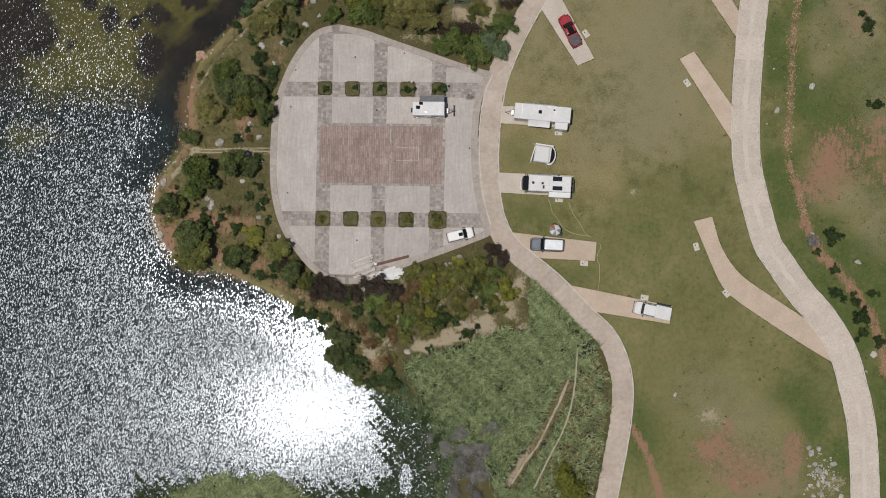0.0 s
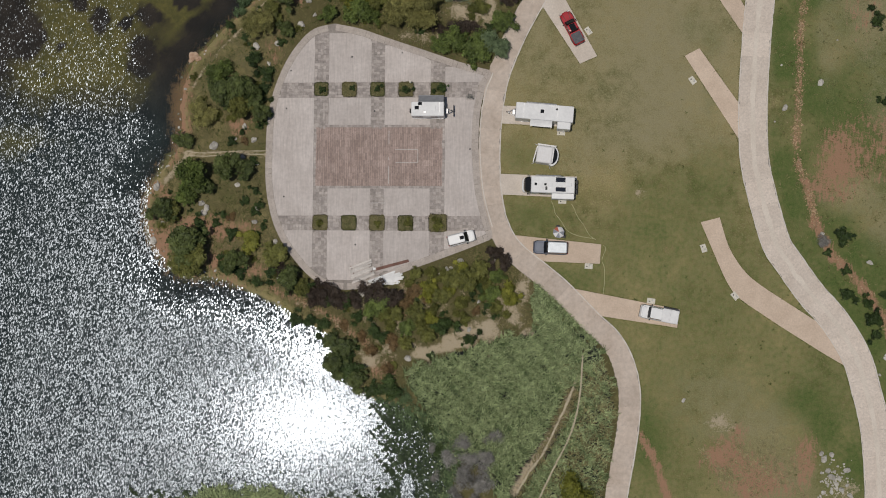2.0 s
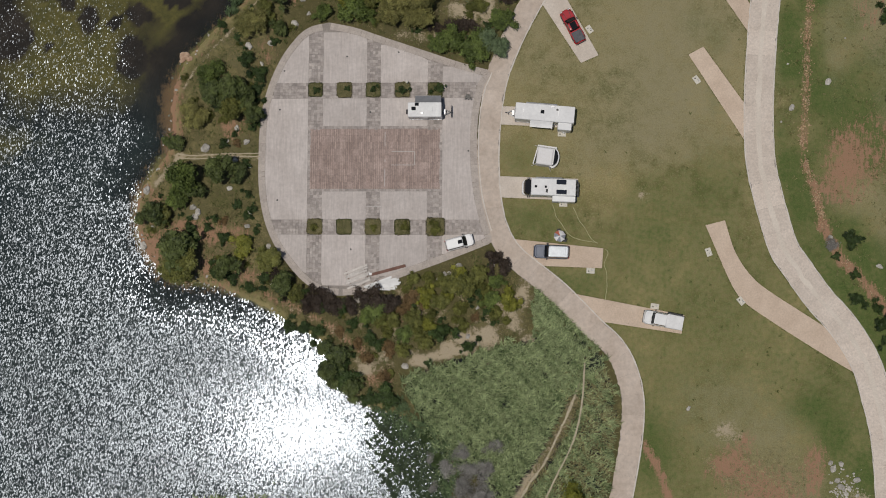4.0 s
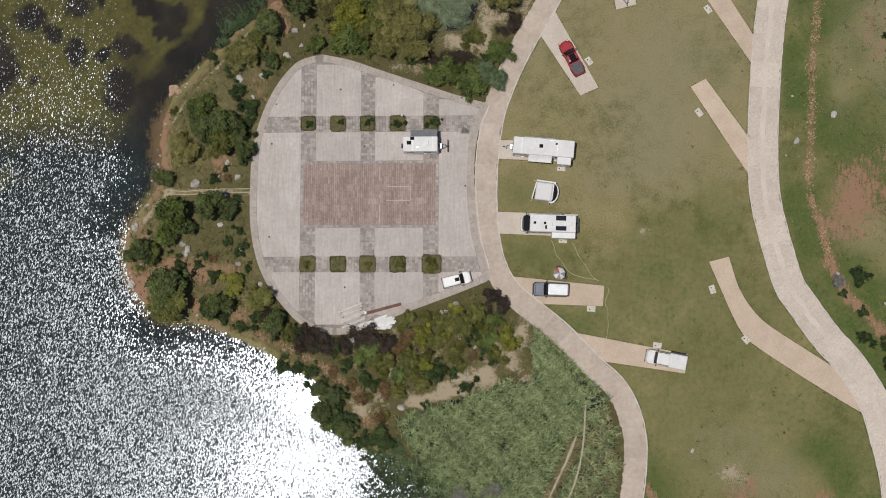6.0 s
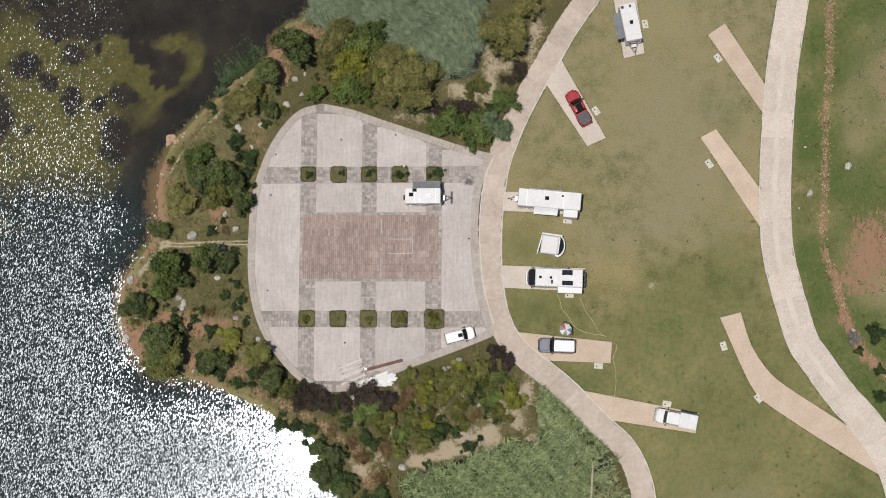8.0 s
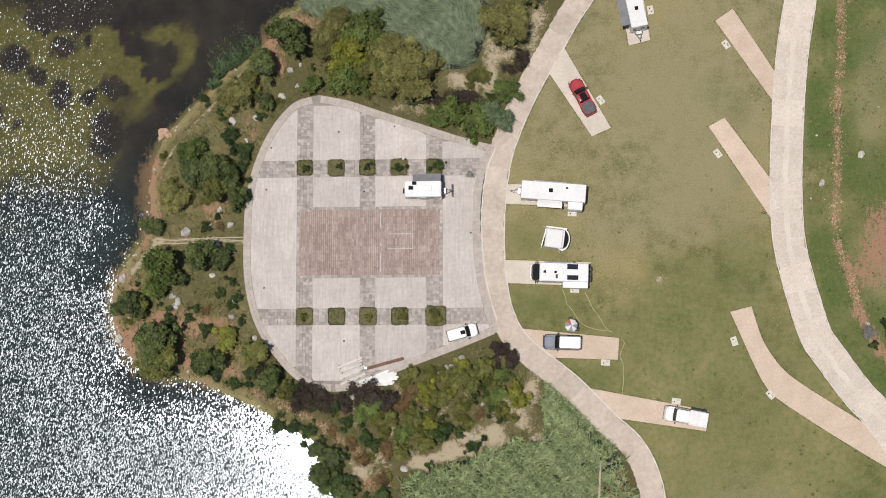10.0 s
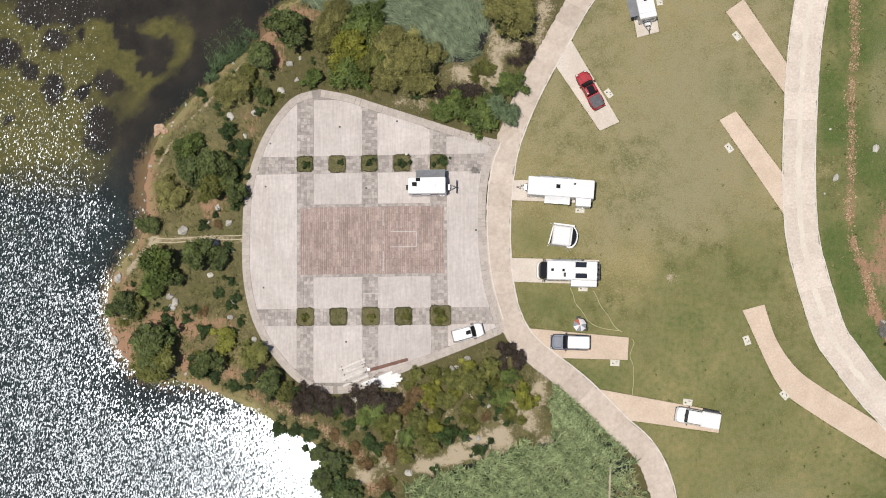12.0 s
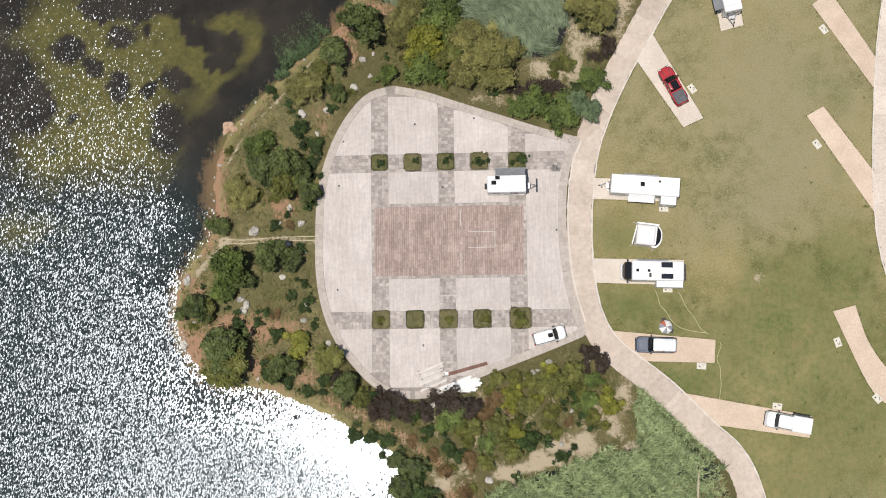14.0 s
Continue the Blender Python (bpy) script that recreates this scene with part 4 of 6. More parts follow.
def crown_mesh(name, seed, count, clumps, length, width, material, tall=0.9, low=0.15, feather=False, open_by=0.24):
    """A crown of radius about 1: leaf sprays in clumps, the clumps gathered on boughs, with gaps and an uneven outline."""
    rng = np.random.default_rng(seed)
    boughs = max(5, clumps // 4)
    a = rng.uniform(0, 2 * np.pi, boughs)
    r = np.sqrt(rng.uniform(0.0, 1, boughs)) * rng.uniform(0.5, 0.95, boughs) * (1 + 0.24 * np.sin(2 * a + seed) + 0.18 * np.sin(3 * a + 2 * seed))
    bz = low + (tall - low) * np.sqrt(np.clip(1 - (r / 1.1) ** 2, 0.05, 1)) * rng.uniform(0.5, 1.1, boughs)
    b = np.stack([r * np.cos(a), r * np.sin(a), bz], 1)
    which = rng.integers(0, boughs, clumps)
    c0 = b[which] + rng.normal(0, 1, (clumps, 3)) * np.array([0.19, 0.19, 0.12])
    c0[:, 2] = np.clip(c0[:, 2], low * 0.7, tall * 1.06)
    size = rng.uniform(0.4, 1.0, clumps) * open_by
    k = rng.choice(clumps, count, p=size ** 2 / (size ** 2).sum())
    d = rng.normal(size=(count, 3))
    d /= np.linalg.norm(d, axis=1)[:, None]
    d[:, 2] = np.where(rng.uniform(size=count) < 0.75, np.abs(d[:, 2]), d[:, 2])
    reach = size[k] * np.where(rng.uniform(size=count) < 0.2, rng.uniform(1.0, 1.9, count), rng.uniform(0.3, 1.05, count) ** 0.5)
    c = c0[k] + d * reach[:, None] * np.array([1.1, 1.1, 0.75])
    nor = d * 0.8 + rng.normal(0, 0.5, (count, 3)) + np.array([0, 0, 0.6])
    v, f = leaves(rng, c, nor, length, width, 0.35 if feather else 0.1)
    v[:, 2] = np.maximum(v[:, 2], 0.02)
    tone = np.clip(rng.uniform(0, 1, boughs)[which][k] * 0.35 + rng.uniform(-0.1, 1, clumps)[k] * 0.45 + rng.uniform(0, 0.35, count), 0, 1)
    return toned(mesh_of(name, v, f, material), tone)


def trunk_mesh(seed, tall, r):
    rng = np.random.default_rng(seed)
    p = [(0, 0, -0.15), (0.02, 0.01, 0.2 * tall), (rng.normal(0, 0.05), rng.normal(0, 0.05), 0.55 * tall)]
    bm = tube(p, r, 7, None, r * 0.6)
    return bm, p[-1]


def plant(name, seed, material, count, clumps, length, width, label, category, tall=0.9, low=0.15, feather=False, wood=True, open_by=0.24):
    """A tree or shrub of crown radius 1, kept far below the bed as the pattern for its copies."""
    root = thing(name, pose(0, 0, -40), label, category)
    if wood:
        bm, top = trunk_mesh(seed, tall, 0.07)
        part("trunk", bm, BARK, root, "grey-brown trunk")
        rng = np.random.default_rng(seed + 50)
        for i in range(5):
            a = i * 1.257 + rng.uniform(-0.4, 0.4)
            e = (0.6 * math.cos(a), 0.6 * math.sin(a), tall * rng.uniform(0.55, 0.75))
            mid = (top[0] + 0.25 * math.cos(a), top[1] + 0.25 * math.sin(a), top[2] * 0.95)
            part("limb", tube([(top[0], top[1], top[2] * 0.7), mid, e], 0.035, 5, None, 0.012), BARK, root)
    part("crown", crown_mesh(name + "_crown", seed, count, clumps, length, width, material, tall, low, feather, open_by), material, root)
    return root


PATTERNS = []


def kinds(n, *args, **kw):
    made = [plant(args[0], kw.get("seed", 1) + 13 * i, *args[1:], **{k: v for k, v in kw.items() if k != "seed"}) for i in range(n)]
    PATTERNS.extend(made)
    return made


BROAD = kinds(4, "tree", LEAF_DARK, 4400, 48, 0.13, 0.048, "dark green broad-leaved tree on the lake bank", "tree", seed=3, tall=1.75, low=0.5, open_by=0.25)
GREEN = kinds(2, "green_tree", LEAF_GREEN, 4400, 64, 0.12, 0.05, "fresh green dense bushy tree", "tree", seed=23, tall=1.3, low=0.25, open_by=0.29)
OLIVE = kinds(3, "olive_tree", LEAF_MID, 3600, 44, 0.14, 0.04, "olive-green spreading small tree", "tree", seed=31, tall=1.3, low=0.3, open_by=0.24)
YELLOW = kinds(2, "yellow_tree", LEAF_YELLOW, 4000, 48, 0.12, 0.046, "bright yellow-green bushy tree beside the court", "tree", seed=47, tall=1.35, low=0.25, open_by=0.32)
FEATHER = kinds(3, "feathery_tree", LEAF_FEATHER, 6800, 70, 0.125, 0.024, "tawny green feathery tree with drooping sprays", "tree", seed=61, tall=1.75, low=0.3, feather=True, open_by=0.25)
PALE = kinds(1, "palm_shrub", LEAF_PALE, 2200, 36, 0.26, 0.024, "pale blue-green shrub with narrow fronds", "shrub", seed=71, tall=1.0, low=0.2, feather=True, open_by=0.3)
PURPLE = kinds(2, "purple_shrub", LEAF_PURPLE, 2300, 34, 0.12, 0.045, "low dark purple-leaved shrub among grass", "shrub", seed=83, tall=0.85, low=0.1, wood=False, open_by=0.34)
SHRUB = kinds(4, "shrub", LEAF_MID, 1900, 30, 0.20, 0.04, "loose olive-green shrub in rough grass", "shrub", seed=91, tall=0.75, low=0.1, wood=False, feather=True, open_by=0.34)
SHRUBD = kinds(3, "dark_shrub", LEAF_DEEP, 1800, 28, 0.18, 0.05, "dark green shrub in rough grass", "shrub", seed=101, tall=0.9, low=0.1, wood=False, open_by=0.28)
RUST = kinds(2, "rusty_shrub", LEAF_RUST, 1500, 26, 0.17, 0.04, "brown half-dry shrub in rough grass", "shrub", seed=121, tall=0.7, low=0.08, wood=False, feather=True, open_by=0.34)
DEAD = kinds(2, "bare_shrub", TWIG, 1200, 34, 0.24, 0.012, "leafless grey twiggy shrub", "shrub", seed=111, tall=0.8, low=0.1, wood=False, feather=True, open_by=0.3)
prng = random.Random(7)


def stand(kind, spots, group, flat=1.0):
    for x, y, r in spots:
        src = prng.choice(kind)
        z = max(lift(x, y), WATER_Z - 0.6) - 0.05
        m = pose(x, y, z, 0, 0, prng.uniform(0, 360)) @ Matrix.Diagonal((r * prng.uniform(0.95, 1.15), r * prng.uniform(0.95, 1.15), r * flat * prng.uniform(0.85, 1.15), 1))
        tagged(copy_thing(src, m), group=group)


stand(GREEN + OLIVE[:1], [(-44.7, 10.6, 2.4), (-41.6, 26.4, 1.6), (-45.9, 8.4, 1.6), (-38.2, 20.8, 1.7)], "trees on the west bank", 1.25)
stand(BROAD, [(-40.8, 23.2, 2.1), (-38.2, 24.0, 2.2), (-36.4, 21.8, 1.6), (-35.2, 20.2, 1.4), (-46.6, 16.2, 1.3), (-40.0, 12.4, 1.9), (-37.4, 11.8, 1.4), (-43.9, 9.6, 1.5), (-49.6, 5.8, 1.7)], "trees on the west bank")
stand(BROAD + OLIVE[:2], [(-47.8, 5.6, 1.5), (-45.6, 0.7, 2.6), (-44.2, -1.4, 2.4), (-46.3, -2.1, 1.7), (-38.6, -1.5, 1.7), (-32.3, -0.8, 1.8), (-30.8, -4.3, 1.8), (-28.8, -5.4, 1.3), (-31.3, 32.2, 0.9)], "trees on the west bank")
stand(FEATHER, [(-43.3, 20.3, 2.0), (-35.6, 33.6, 2.0)], "trees on the west bank", 0.8)
stand(OLIVE, [(-33.6, 35.4, 1.4), (-33.0, 34.0, 0.9)], "trees on the west bank")
stand(SHRUBD, [(-35.1, 22.4, 1.0), (-36.5, 13.2, 0.8), (-43.5, 2.8, 1.0), (-44.2, 4.2, 1.1), (-39.3, 2.7, 0.9), (-34.7, 3.7, 0.7), (-35.4, 6.5, 0.8), (-37.6, 7.2, 0.6), (-36.1, 9.0, 0.7), (-41.8, 4.1, 0.7), (-36.5, 27.8, 1.3), (-34.3, 26.0, 1.2)], "bank shrubs")
stand(SHRUBD, [(-40.1, 33.3, 0.8), (-34.6, 19.9, 1.0), (-35.3, 18.5, 0.8), (-39.7, 16.1, 0.7), (-34.9, 24.0, 0.8)], "bank shrubs")
stand(YELLOW, [(-36.5, 1.3, 1.4)], "bank shrubs", 0.6)
stand(BROAD, [(-28.2, 41.2, 2.4), (-32.0, 37.2, 2.0), (-32.0, 32.9, 0.9)], "trees north of the court")
stand(GREEN, [(-9.1, 30.0, 1.3), (-7.2, 30.4, 1.7), (-3.8, 29.9, 1.8), (0.3, 33.7, 1.6), (-25.4, 34.7, 1.2)], "trees north of the court")
stand(PALE, [(-0.9, 29.8, 2.0)], "trees north of the court")
stand(FEATHER, [(-22.2, 42.7, 2.1), (-13.1, 37.3, 2.9), (-11.2, 34.7, 2.6), (-15.4, 34.8, 2.1), (-10.2, 36.6, 1.8), (-15.2, 39.3, 1.9), (-23.8, 40.2, 1.7), (0.4, 42.6, 2.8), (2.4, 46.6, 2.2)], "trees north of the court", 0.95)
stand(OLIVE, [(-18.2, 41.0, 1.6), (-13.0, 39.0, 1.3), (-17.8, 36.8, 1.6)], "trees north of the court")
stand(GREEN, [(-18.6, 41.6, 2.2), (-16.8, 37.6, 1.3), (-17.6, 43.0, 1.7)], "trees north of the court", 1.1)
stand(YELLOW, [(-20.4, 39.0, 1.9), (-21.2, 36.6, 1.6)], "trees north of the court", 1.1)
stand(GREEN, [(-20.9, 34.9, 1.7), (-19.0, 34.6, 1.1)], "trees north of the court", 1.1)
stand(PURPLE, [(2.3, 37.6, 1.2), (0.7, 36.7, 0.7), (-6.5, 32.6, 1.4), (-9.0, 32.6, 1.0), (-4.0, 32.9, 0.8), (-5.2, 32.4, 0.9)], "dark shrubs")
stand(SHRUB, [(-3.8, 35.6, 1.3)], "shrubs on the sand")
stand(OLIVE, [(-4.6, -3.9, 1.7), (-6.8, -4.3, 1.5), (-3.1, -2.6, 1.3), (-12.1, -8.6, 1.3), (-10.8, -12.0, 1.4), (-14.8, -8.9, 1.1), (-8.6, -6.6, 1.4), (-12.2, -3.4, 1.0), (-13.8, -13.4, 1.1)], "shrubs south of the court", 0.95)
stand(SHRUB, [(-6.1, -7.2, 1.1), (-0.8, -8.3, 1.1), (-9.8, -2.9, 1.0), (0.6, -9.0, 0.7), (-11.4, -10.2, 1.0), (-15.6, -10.8, 1.0), (-5.4, -9.4, 0.9), (-16.6, -8.8, 1.0), (-9.9, -8.2, 1.0), (-2.4, -4.4, 1.0), (-8.2, -3.6, 1.0)], "shrubs south of the court", 1.1)
stand(YELLOW, [(1.2, -6.2, 1.35), (-10.3, -5.2, 1.0), (-5.8, -2.7, 1.1), (-9.6, -9.7, 1.0), (-7.4, -5.6, 0.8)], "shrubs south of the court", 0.85)
stand(RUST, [(-12.5, -5.9, 1.1), (-13.5, -7.3, 1.0), (-15.8, -12.9, 1.1), (-3.4, -8.5, 0.7), (-16.1, -16.7, 0.9), (-18.6, -14.2, 0.9), (-20.2, -12.4, 0.8), (-22.8, -10.8, 0.8), (-10.9, -6.6, 0.7), (-39.4, 5.0, 0.7), (-37.8, 16.2, 0.6)], "brown shrubs", 0.8)
stand(GREEN, [(-1.3, -6.2, 1.2), (-0.5, -3.4, 1.1), (-13.5, -10.7, 1.1), (-17.2, -7.8, 1.3), (-19.0, -8.4, 1.0)], "shrubs south of the court", 0.85)
stand(SHRUBD, [(-8.1, -10.7, 1.6), (-4.1, -12.5, 1.1), (-2.9, -5.5, 0.8), (-2.1, -7.9, 0.75), (-18.4, -11.0, 1.0), (-20.7, -9.6, 1.0), (-17.4, -12.4, 1.0), (-7.1, -16.0, 0.7), (-10.1, -14.9, 0.6), (-4.2, -6.2, 0.7)], "shrubs south of the court", 1.1)
stand(SHRUBD + BROAD[:1], [(-27.9, -10.1, 1.3), (-26.0, -10.9, 1.2), (-29.9, -9.7, 1.1), (-22.7, -14.4, 1.6), (-22.2, -17.0, 1.8), (-23.8, -16.4, 1.7), (-20.7, -18.8, 1.6), (-15.8, -19.6, 1.7), (-24.4, -13.0, 1.3), (-18.4, -20.2, 1.3)], "waterside shrubs", 0.8)
stand(SHRUBD, [(-35.2, -4.6, 1.0), (-33.6, -3.4, 1.0), (-31.0, -4.4, 1.3), (-28.4, -5.4, 1.2), (-22.2, -7.4, 1.0), (-24.6, -7.4, 0.9), (-38.2, -3.2, 1.0), (-40.4, -2.2, 1.2)], "bank shrubs")
stand(PURPLE, [(-29.6, -5.0, 1.22), (-27.2, -5.9, 1.34), (-26.1, -6.4, 1.34), (-23.8, -6.8, 1.59), (-21.0, -7.0, 1.22), (-17.4, -6.9, 1.6), (-15.6, -6.4, 1.4), (-18.8, -6.4, 1.34), (-25.0, -6.9, 1.22), (-31.9, -2.8, 1.10), (-1.0, -0.2, 1.1), (0.7, -1.5, 1.1), (-1.5, -1.8, 0.8), (-30.5, -4.2, 1.34), (-16.6, -6.8, 1.22)], "dark shrubs")
stand(YELLOW, [(10.1, -34.6, 2.4), (-10.6, -6.4, 0.8)], "shrubs south of the court")
stand(SHRUBD, [(49.2, -5.9, 1.1), (51.9, -6.9, 0.9), (52.7, -9.4, 1.3), (52.8, -11.6, 0.9), (49.0, -2.5, 0.75), (54.4, -5.8, 0.8), (48.4, 2.4, 1.2), (55.2, -12.8, 0.9), (53.7, 34.0, 1.2), (54.9, 21.9, 1.0), (46.4, 0.2, 0.6)], "shrubs on the far slope", 1.25)
stand(DEAD, [(45.9, 1.5, 1.1), (-5.1, -27.2, 1.5), (-2.2, -29.4, 1.9), (-5.4, -32.3, 2.0), (-2.4, -33.4, 1.9), (-7.6, -29.6, 1.6), (-1.0, -26.8, 1.4), (-4.4, -29.6, 1.7), (-6.6, -35.4, 1.7), (-3.4, -36.4, 1.7)], "bare shrubs")
stand(SHRUBD, [(-10.2, -25.4, 1.0), (-8.6, -29.0, 1.2), (-19.8, -36.4, 1.2)], "marsh shrubs", 0.8)
stand(DEAD, [(-9.2, -32.4, 1.1), (-9.6, -28.4, 1.0)], "marsh shrubs")

# small scattered shrubs in the rough ground west of the lane
low = []
srng = random.Random(21)
while len(low) < 110:
    x, y = srng.uniform(-50, 4), srng.uniform(-20, 44)
    g0 = float(shore_gap(np.array([x]), np.array([y]))[0])
    if g0 < 1.0 or bool(fits(x, y, -1.2)) or line_gap(np.array([x]), np.array([y]), LANE_LINE)[0] < 2.6 or x > np.interp(-y, -LANE_LINE[:, 1], LANE_LINE[:, 0]):
        continue
    if inside(np.array([x]), np.array([y]), REED_NORTH)[0] or inside(np.array([x]), np.array([y]), REED_SOUTH)[0]:
        continue
    if zones(np.array([x]), np.array([y]))[0][0] + zones(np.array([x]), np.array([y]))[1][0] > 0.4:
        continue
    low.append((x, y, srng.uniform(0.3, 0.75)))
stand(SHRUBD + SHRUB, low[:30], "small bank shrubs")
stand(SHRUB + SHRUBD, low[30:], "small bank shrubs")


def blades(name, pts, tall, lean, width, material, label, heading, spread=0.5, seed=0):
    """Bent, tapering blades of grass or reed as one mesh."""
    rng = np.random.default_rng(seed)
    n = len(pts)
    z = np.maximum(height(pts[:, 0], pts[:, 1]), WATER_Z - 0.7) - 0.04
    a = heading(pts[:, 0], pts[:, 1]) + rng.normal(0, spread, n)
    h = tall * rng.uniform(0.6, 1.2, n) * (0.95 + 0.3 * ripple(pts[:, 0], pts[:, 1], 3.3, 2.0) + 0.25 * ripple(pts[:, 0], pts[:, 1], 7.1, 5.0))
    d = np.stack([np.cos(a), np.sin(a)], 1) * (lean * rng.uniform(0.5, 1.3, n))[:, None]
    s = np.stack([-np.sin(a), np.cos(a)], 1) * (width * rng.uniform(0.6, 1.3, n))[:, None]
    lev = []
    for k, wk in ((0.0, 1.0), (0.55, 0.85), (1.0, 0.12)):
        c = pts + d * k ** 1.6
        zz = (z + h * (k - 0.22 * k * k))[:, None]
        lev += [np.hstack([c - s * wk, zz]), np.hstack([c + s * wk, zz])]
    v = np.stack(lev, 1).reshape(-1, 3)
    o = (np.arange(n) * 6)[:, None]
    f = np.concatenate([o + np.array([0, 1, 3, 2]), o + np.array([2, 3, 5, 4])])
    # Tone reuses the height ripples: tuft shading put into colour, low gaps darker.
    ob = new(name, toned(mesh_of(name, v, f, material), np.clip(0.46 + 0.28 * ripple(pts[:, 0], pts[:, 1], 0.9, 3.0) + 0.42 * ripple(pts[:, 0], pts[:, 1], 3.3, 2.0) + 0.2 * ripple(pts[:, 0], pts[:, 1], 7.1, 5.0) + rng.normal(0, 0.2, n), 0, 1)))
    return tagged(ob, label, "grass" if "reed" not in name else "reeds", kind="stuff")


def sow(n, x0, x1, y0, y1, keep, seed):
    rng = np.random.default_rng(seed)
    p = np.stack([rng.uniform(x0, x1, n), rng.uniform(y0, y1, n)], 1)
    return p[keep(p[:, 0], p[:, 1])]


def clump(p, each, r, seed):
    rng = np.random.default_rng(seed)
    return np.repeat(p, each, 0) + rng.normal(0, r, (len(p) * each, 2))


def reedy(x, y, poly):
    """Inside a reed bed whose margin wanders a metre or so."""
    return inside(x + 1.1 * ripple(x, y, 0.9, 4.0) + 0.5 * ripple(x, y, 2.7, 1.0), y + 1.1 * ripple(x, y, 1.0, 6.0) + 0.5 * ripple(x, y, 3.1, 2.0), poly)


drift = lambda x, y: 0.6 + 1.1 * ripple(x, y, 0.22, 0.4)
sway = lambda x, y: 2.6 + 1.5 * ripple(x, y, 0.3, 1.4)
anyway = lambda x, y: ripple(x, y, 9.0) * 6.0
east_fence = lambda y: np.interp(-y, (9.0, 14.8, 20.4, 25.6, 31.4, 38.0), (9.5, 11.7, 11.3, 10.1, 7.3, 4.0))
blades("tall_grass", sow(8000, 3, 17, -40, -10, lambda x, y: reedy(x, y, REED_SOUTH) & (line_gap(x, y, LANE_LINE) > 1.8) & (x > east_fence(y)), 23), 0.8, 0.7, 0.05, REED, "tall green and tawny grass beside the lane", drift, 0.9, 14)
blades("tall_grass", sow(15000, 0, 17, -40, -10, lambda x, y: reedy(x, y, REED_SOUTH) & (line_gap(x, y, LANE_LINE) > 1.8) & (x > east_fence(y) - 3.4) & (ripple(x, y, 0.7, 1.0) > -0.45) & (y < -16), 24), 0.7, 0.7, 0.045, STRAW, "dry tawny grass beside the lane", drift, 0.9, 15)
blades("reeds", sow(52000, -14, 17, -40, -9, lambda x, y: reedy(x, y, REED_SOUTH) & (line_gap(x, y, LANE_LINE) > 1.9) & (ripple(x, y, 0.6, 3.0) > -0.8)
                    & (line_gap(x, y, np.array([(10.1, -20.2), (8.6, -23.6), (7.1, -26.3), (5.6, -29.0), (3.6, -31.7), (2.0, -34.4)])) > 1.1)
                    & ((x < east_fence(y)) | (ripple(x, y, 1.3, 6.0) > 0.35)), 11), 1.2, 0.85, 0.062, REED, "dense green reeds swept by the wind", drift, 0.85, 5)
blades("reeds", sow(44000, -28, 0, 34, 60, lambda x, y: reedy(x, y, REED_NORTH) & (ripple(x, y, 0.9, 1.0) < 0.1 * (x + 33)), 12), 1.3, 1.1, 0.04, REED_GREY, "silvery green reeds swept by the wind", sway, 0.3, 6)
blades("reeds", sow(13000, -42, -33, 34, 46, lambda x, y: reedy(x, y, REED_CORNER) & (shore_gap(x, y) > -4.5), 13), 1.0, 0.45, 0.05, REED_DARK, "green reeds at the water's edge", drift, 0.5, 7)
blades("reeds", sow(14000, -50, -20, -42, -32, lambda x, y: (shore_gap(x, y) > -1.0) & (x < -24), 14), 1.0, 0.9, 0.075, REED, "green reedy grass on the south bank", drift, 0.8, 8)
blades("water_plants", sow(9000, -52, -18, -42, -31, lambda x, y: (shore_gap(x, y) < 0.3) & (shore_gap(x, y) > -3.4) & (ripple(x, y, 1.9, 4.4) + 0.4 * ripple(x, y, 5.0, 1.4) > 0.25 - 0.2 * shore_gap(x, y)), 28), 1.5, 0.6, 0.06, REED, "green water plants in loose rafts off the bank", drift, 1.4, 18)
MARSH = np.array([(-18.2, -21.0), (-13.5, -20.4), (-12.6, -23.4), (-7.8, -24.4), (-5.8, -27.7), (-6.4, -31.3), (-7.6, -38.0), (-17.0, -38.0), (-21.4, -32.6), (-17.2, -27.3)])
marshy = lambda x, y: reedy(x, y, MARSH) & (spot(x, y, -13.5, -35.2, 0.9, 2.8) < 0.4)
blades("marsh_reeds", clump(sow(3400, -23, -4, -40, -19, lambda x, y: marshy(x, y) & (ripple(x, y, 1.7, 2.0) + 0.7 * ripple(x, y, 4.1, 1.0) + 0.07 * (x + 14) > -0.15), 19), 9, 0.2, 21), 0.9, 0.55, 0.05, REED_DARK, "dark green water plants crowding the inlet", drift, 1.3, 13)
blades("marsh_reeds", clump(sow(420, -20, -4, -40, -20, lambda x, y: marshy(x, y) & (ripple(x, y, 1.3, 5.0) + 0.12 * (x + 11) > 0.1), 22), 9, 0.3, 22), 1.2, 0.6, 0.05, REED, "paler reed clumps standing in the inlet", drift, 0.9, 23)


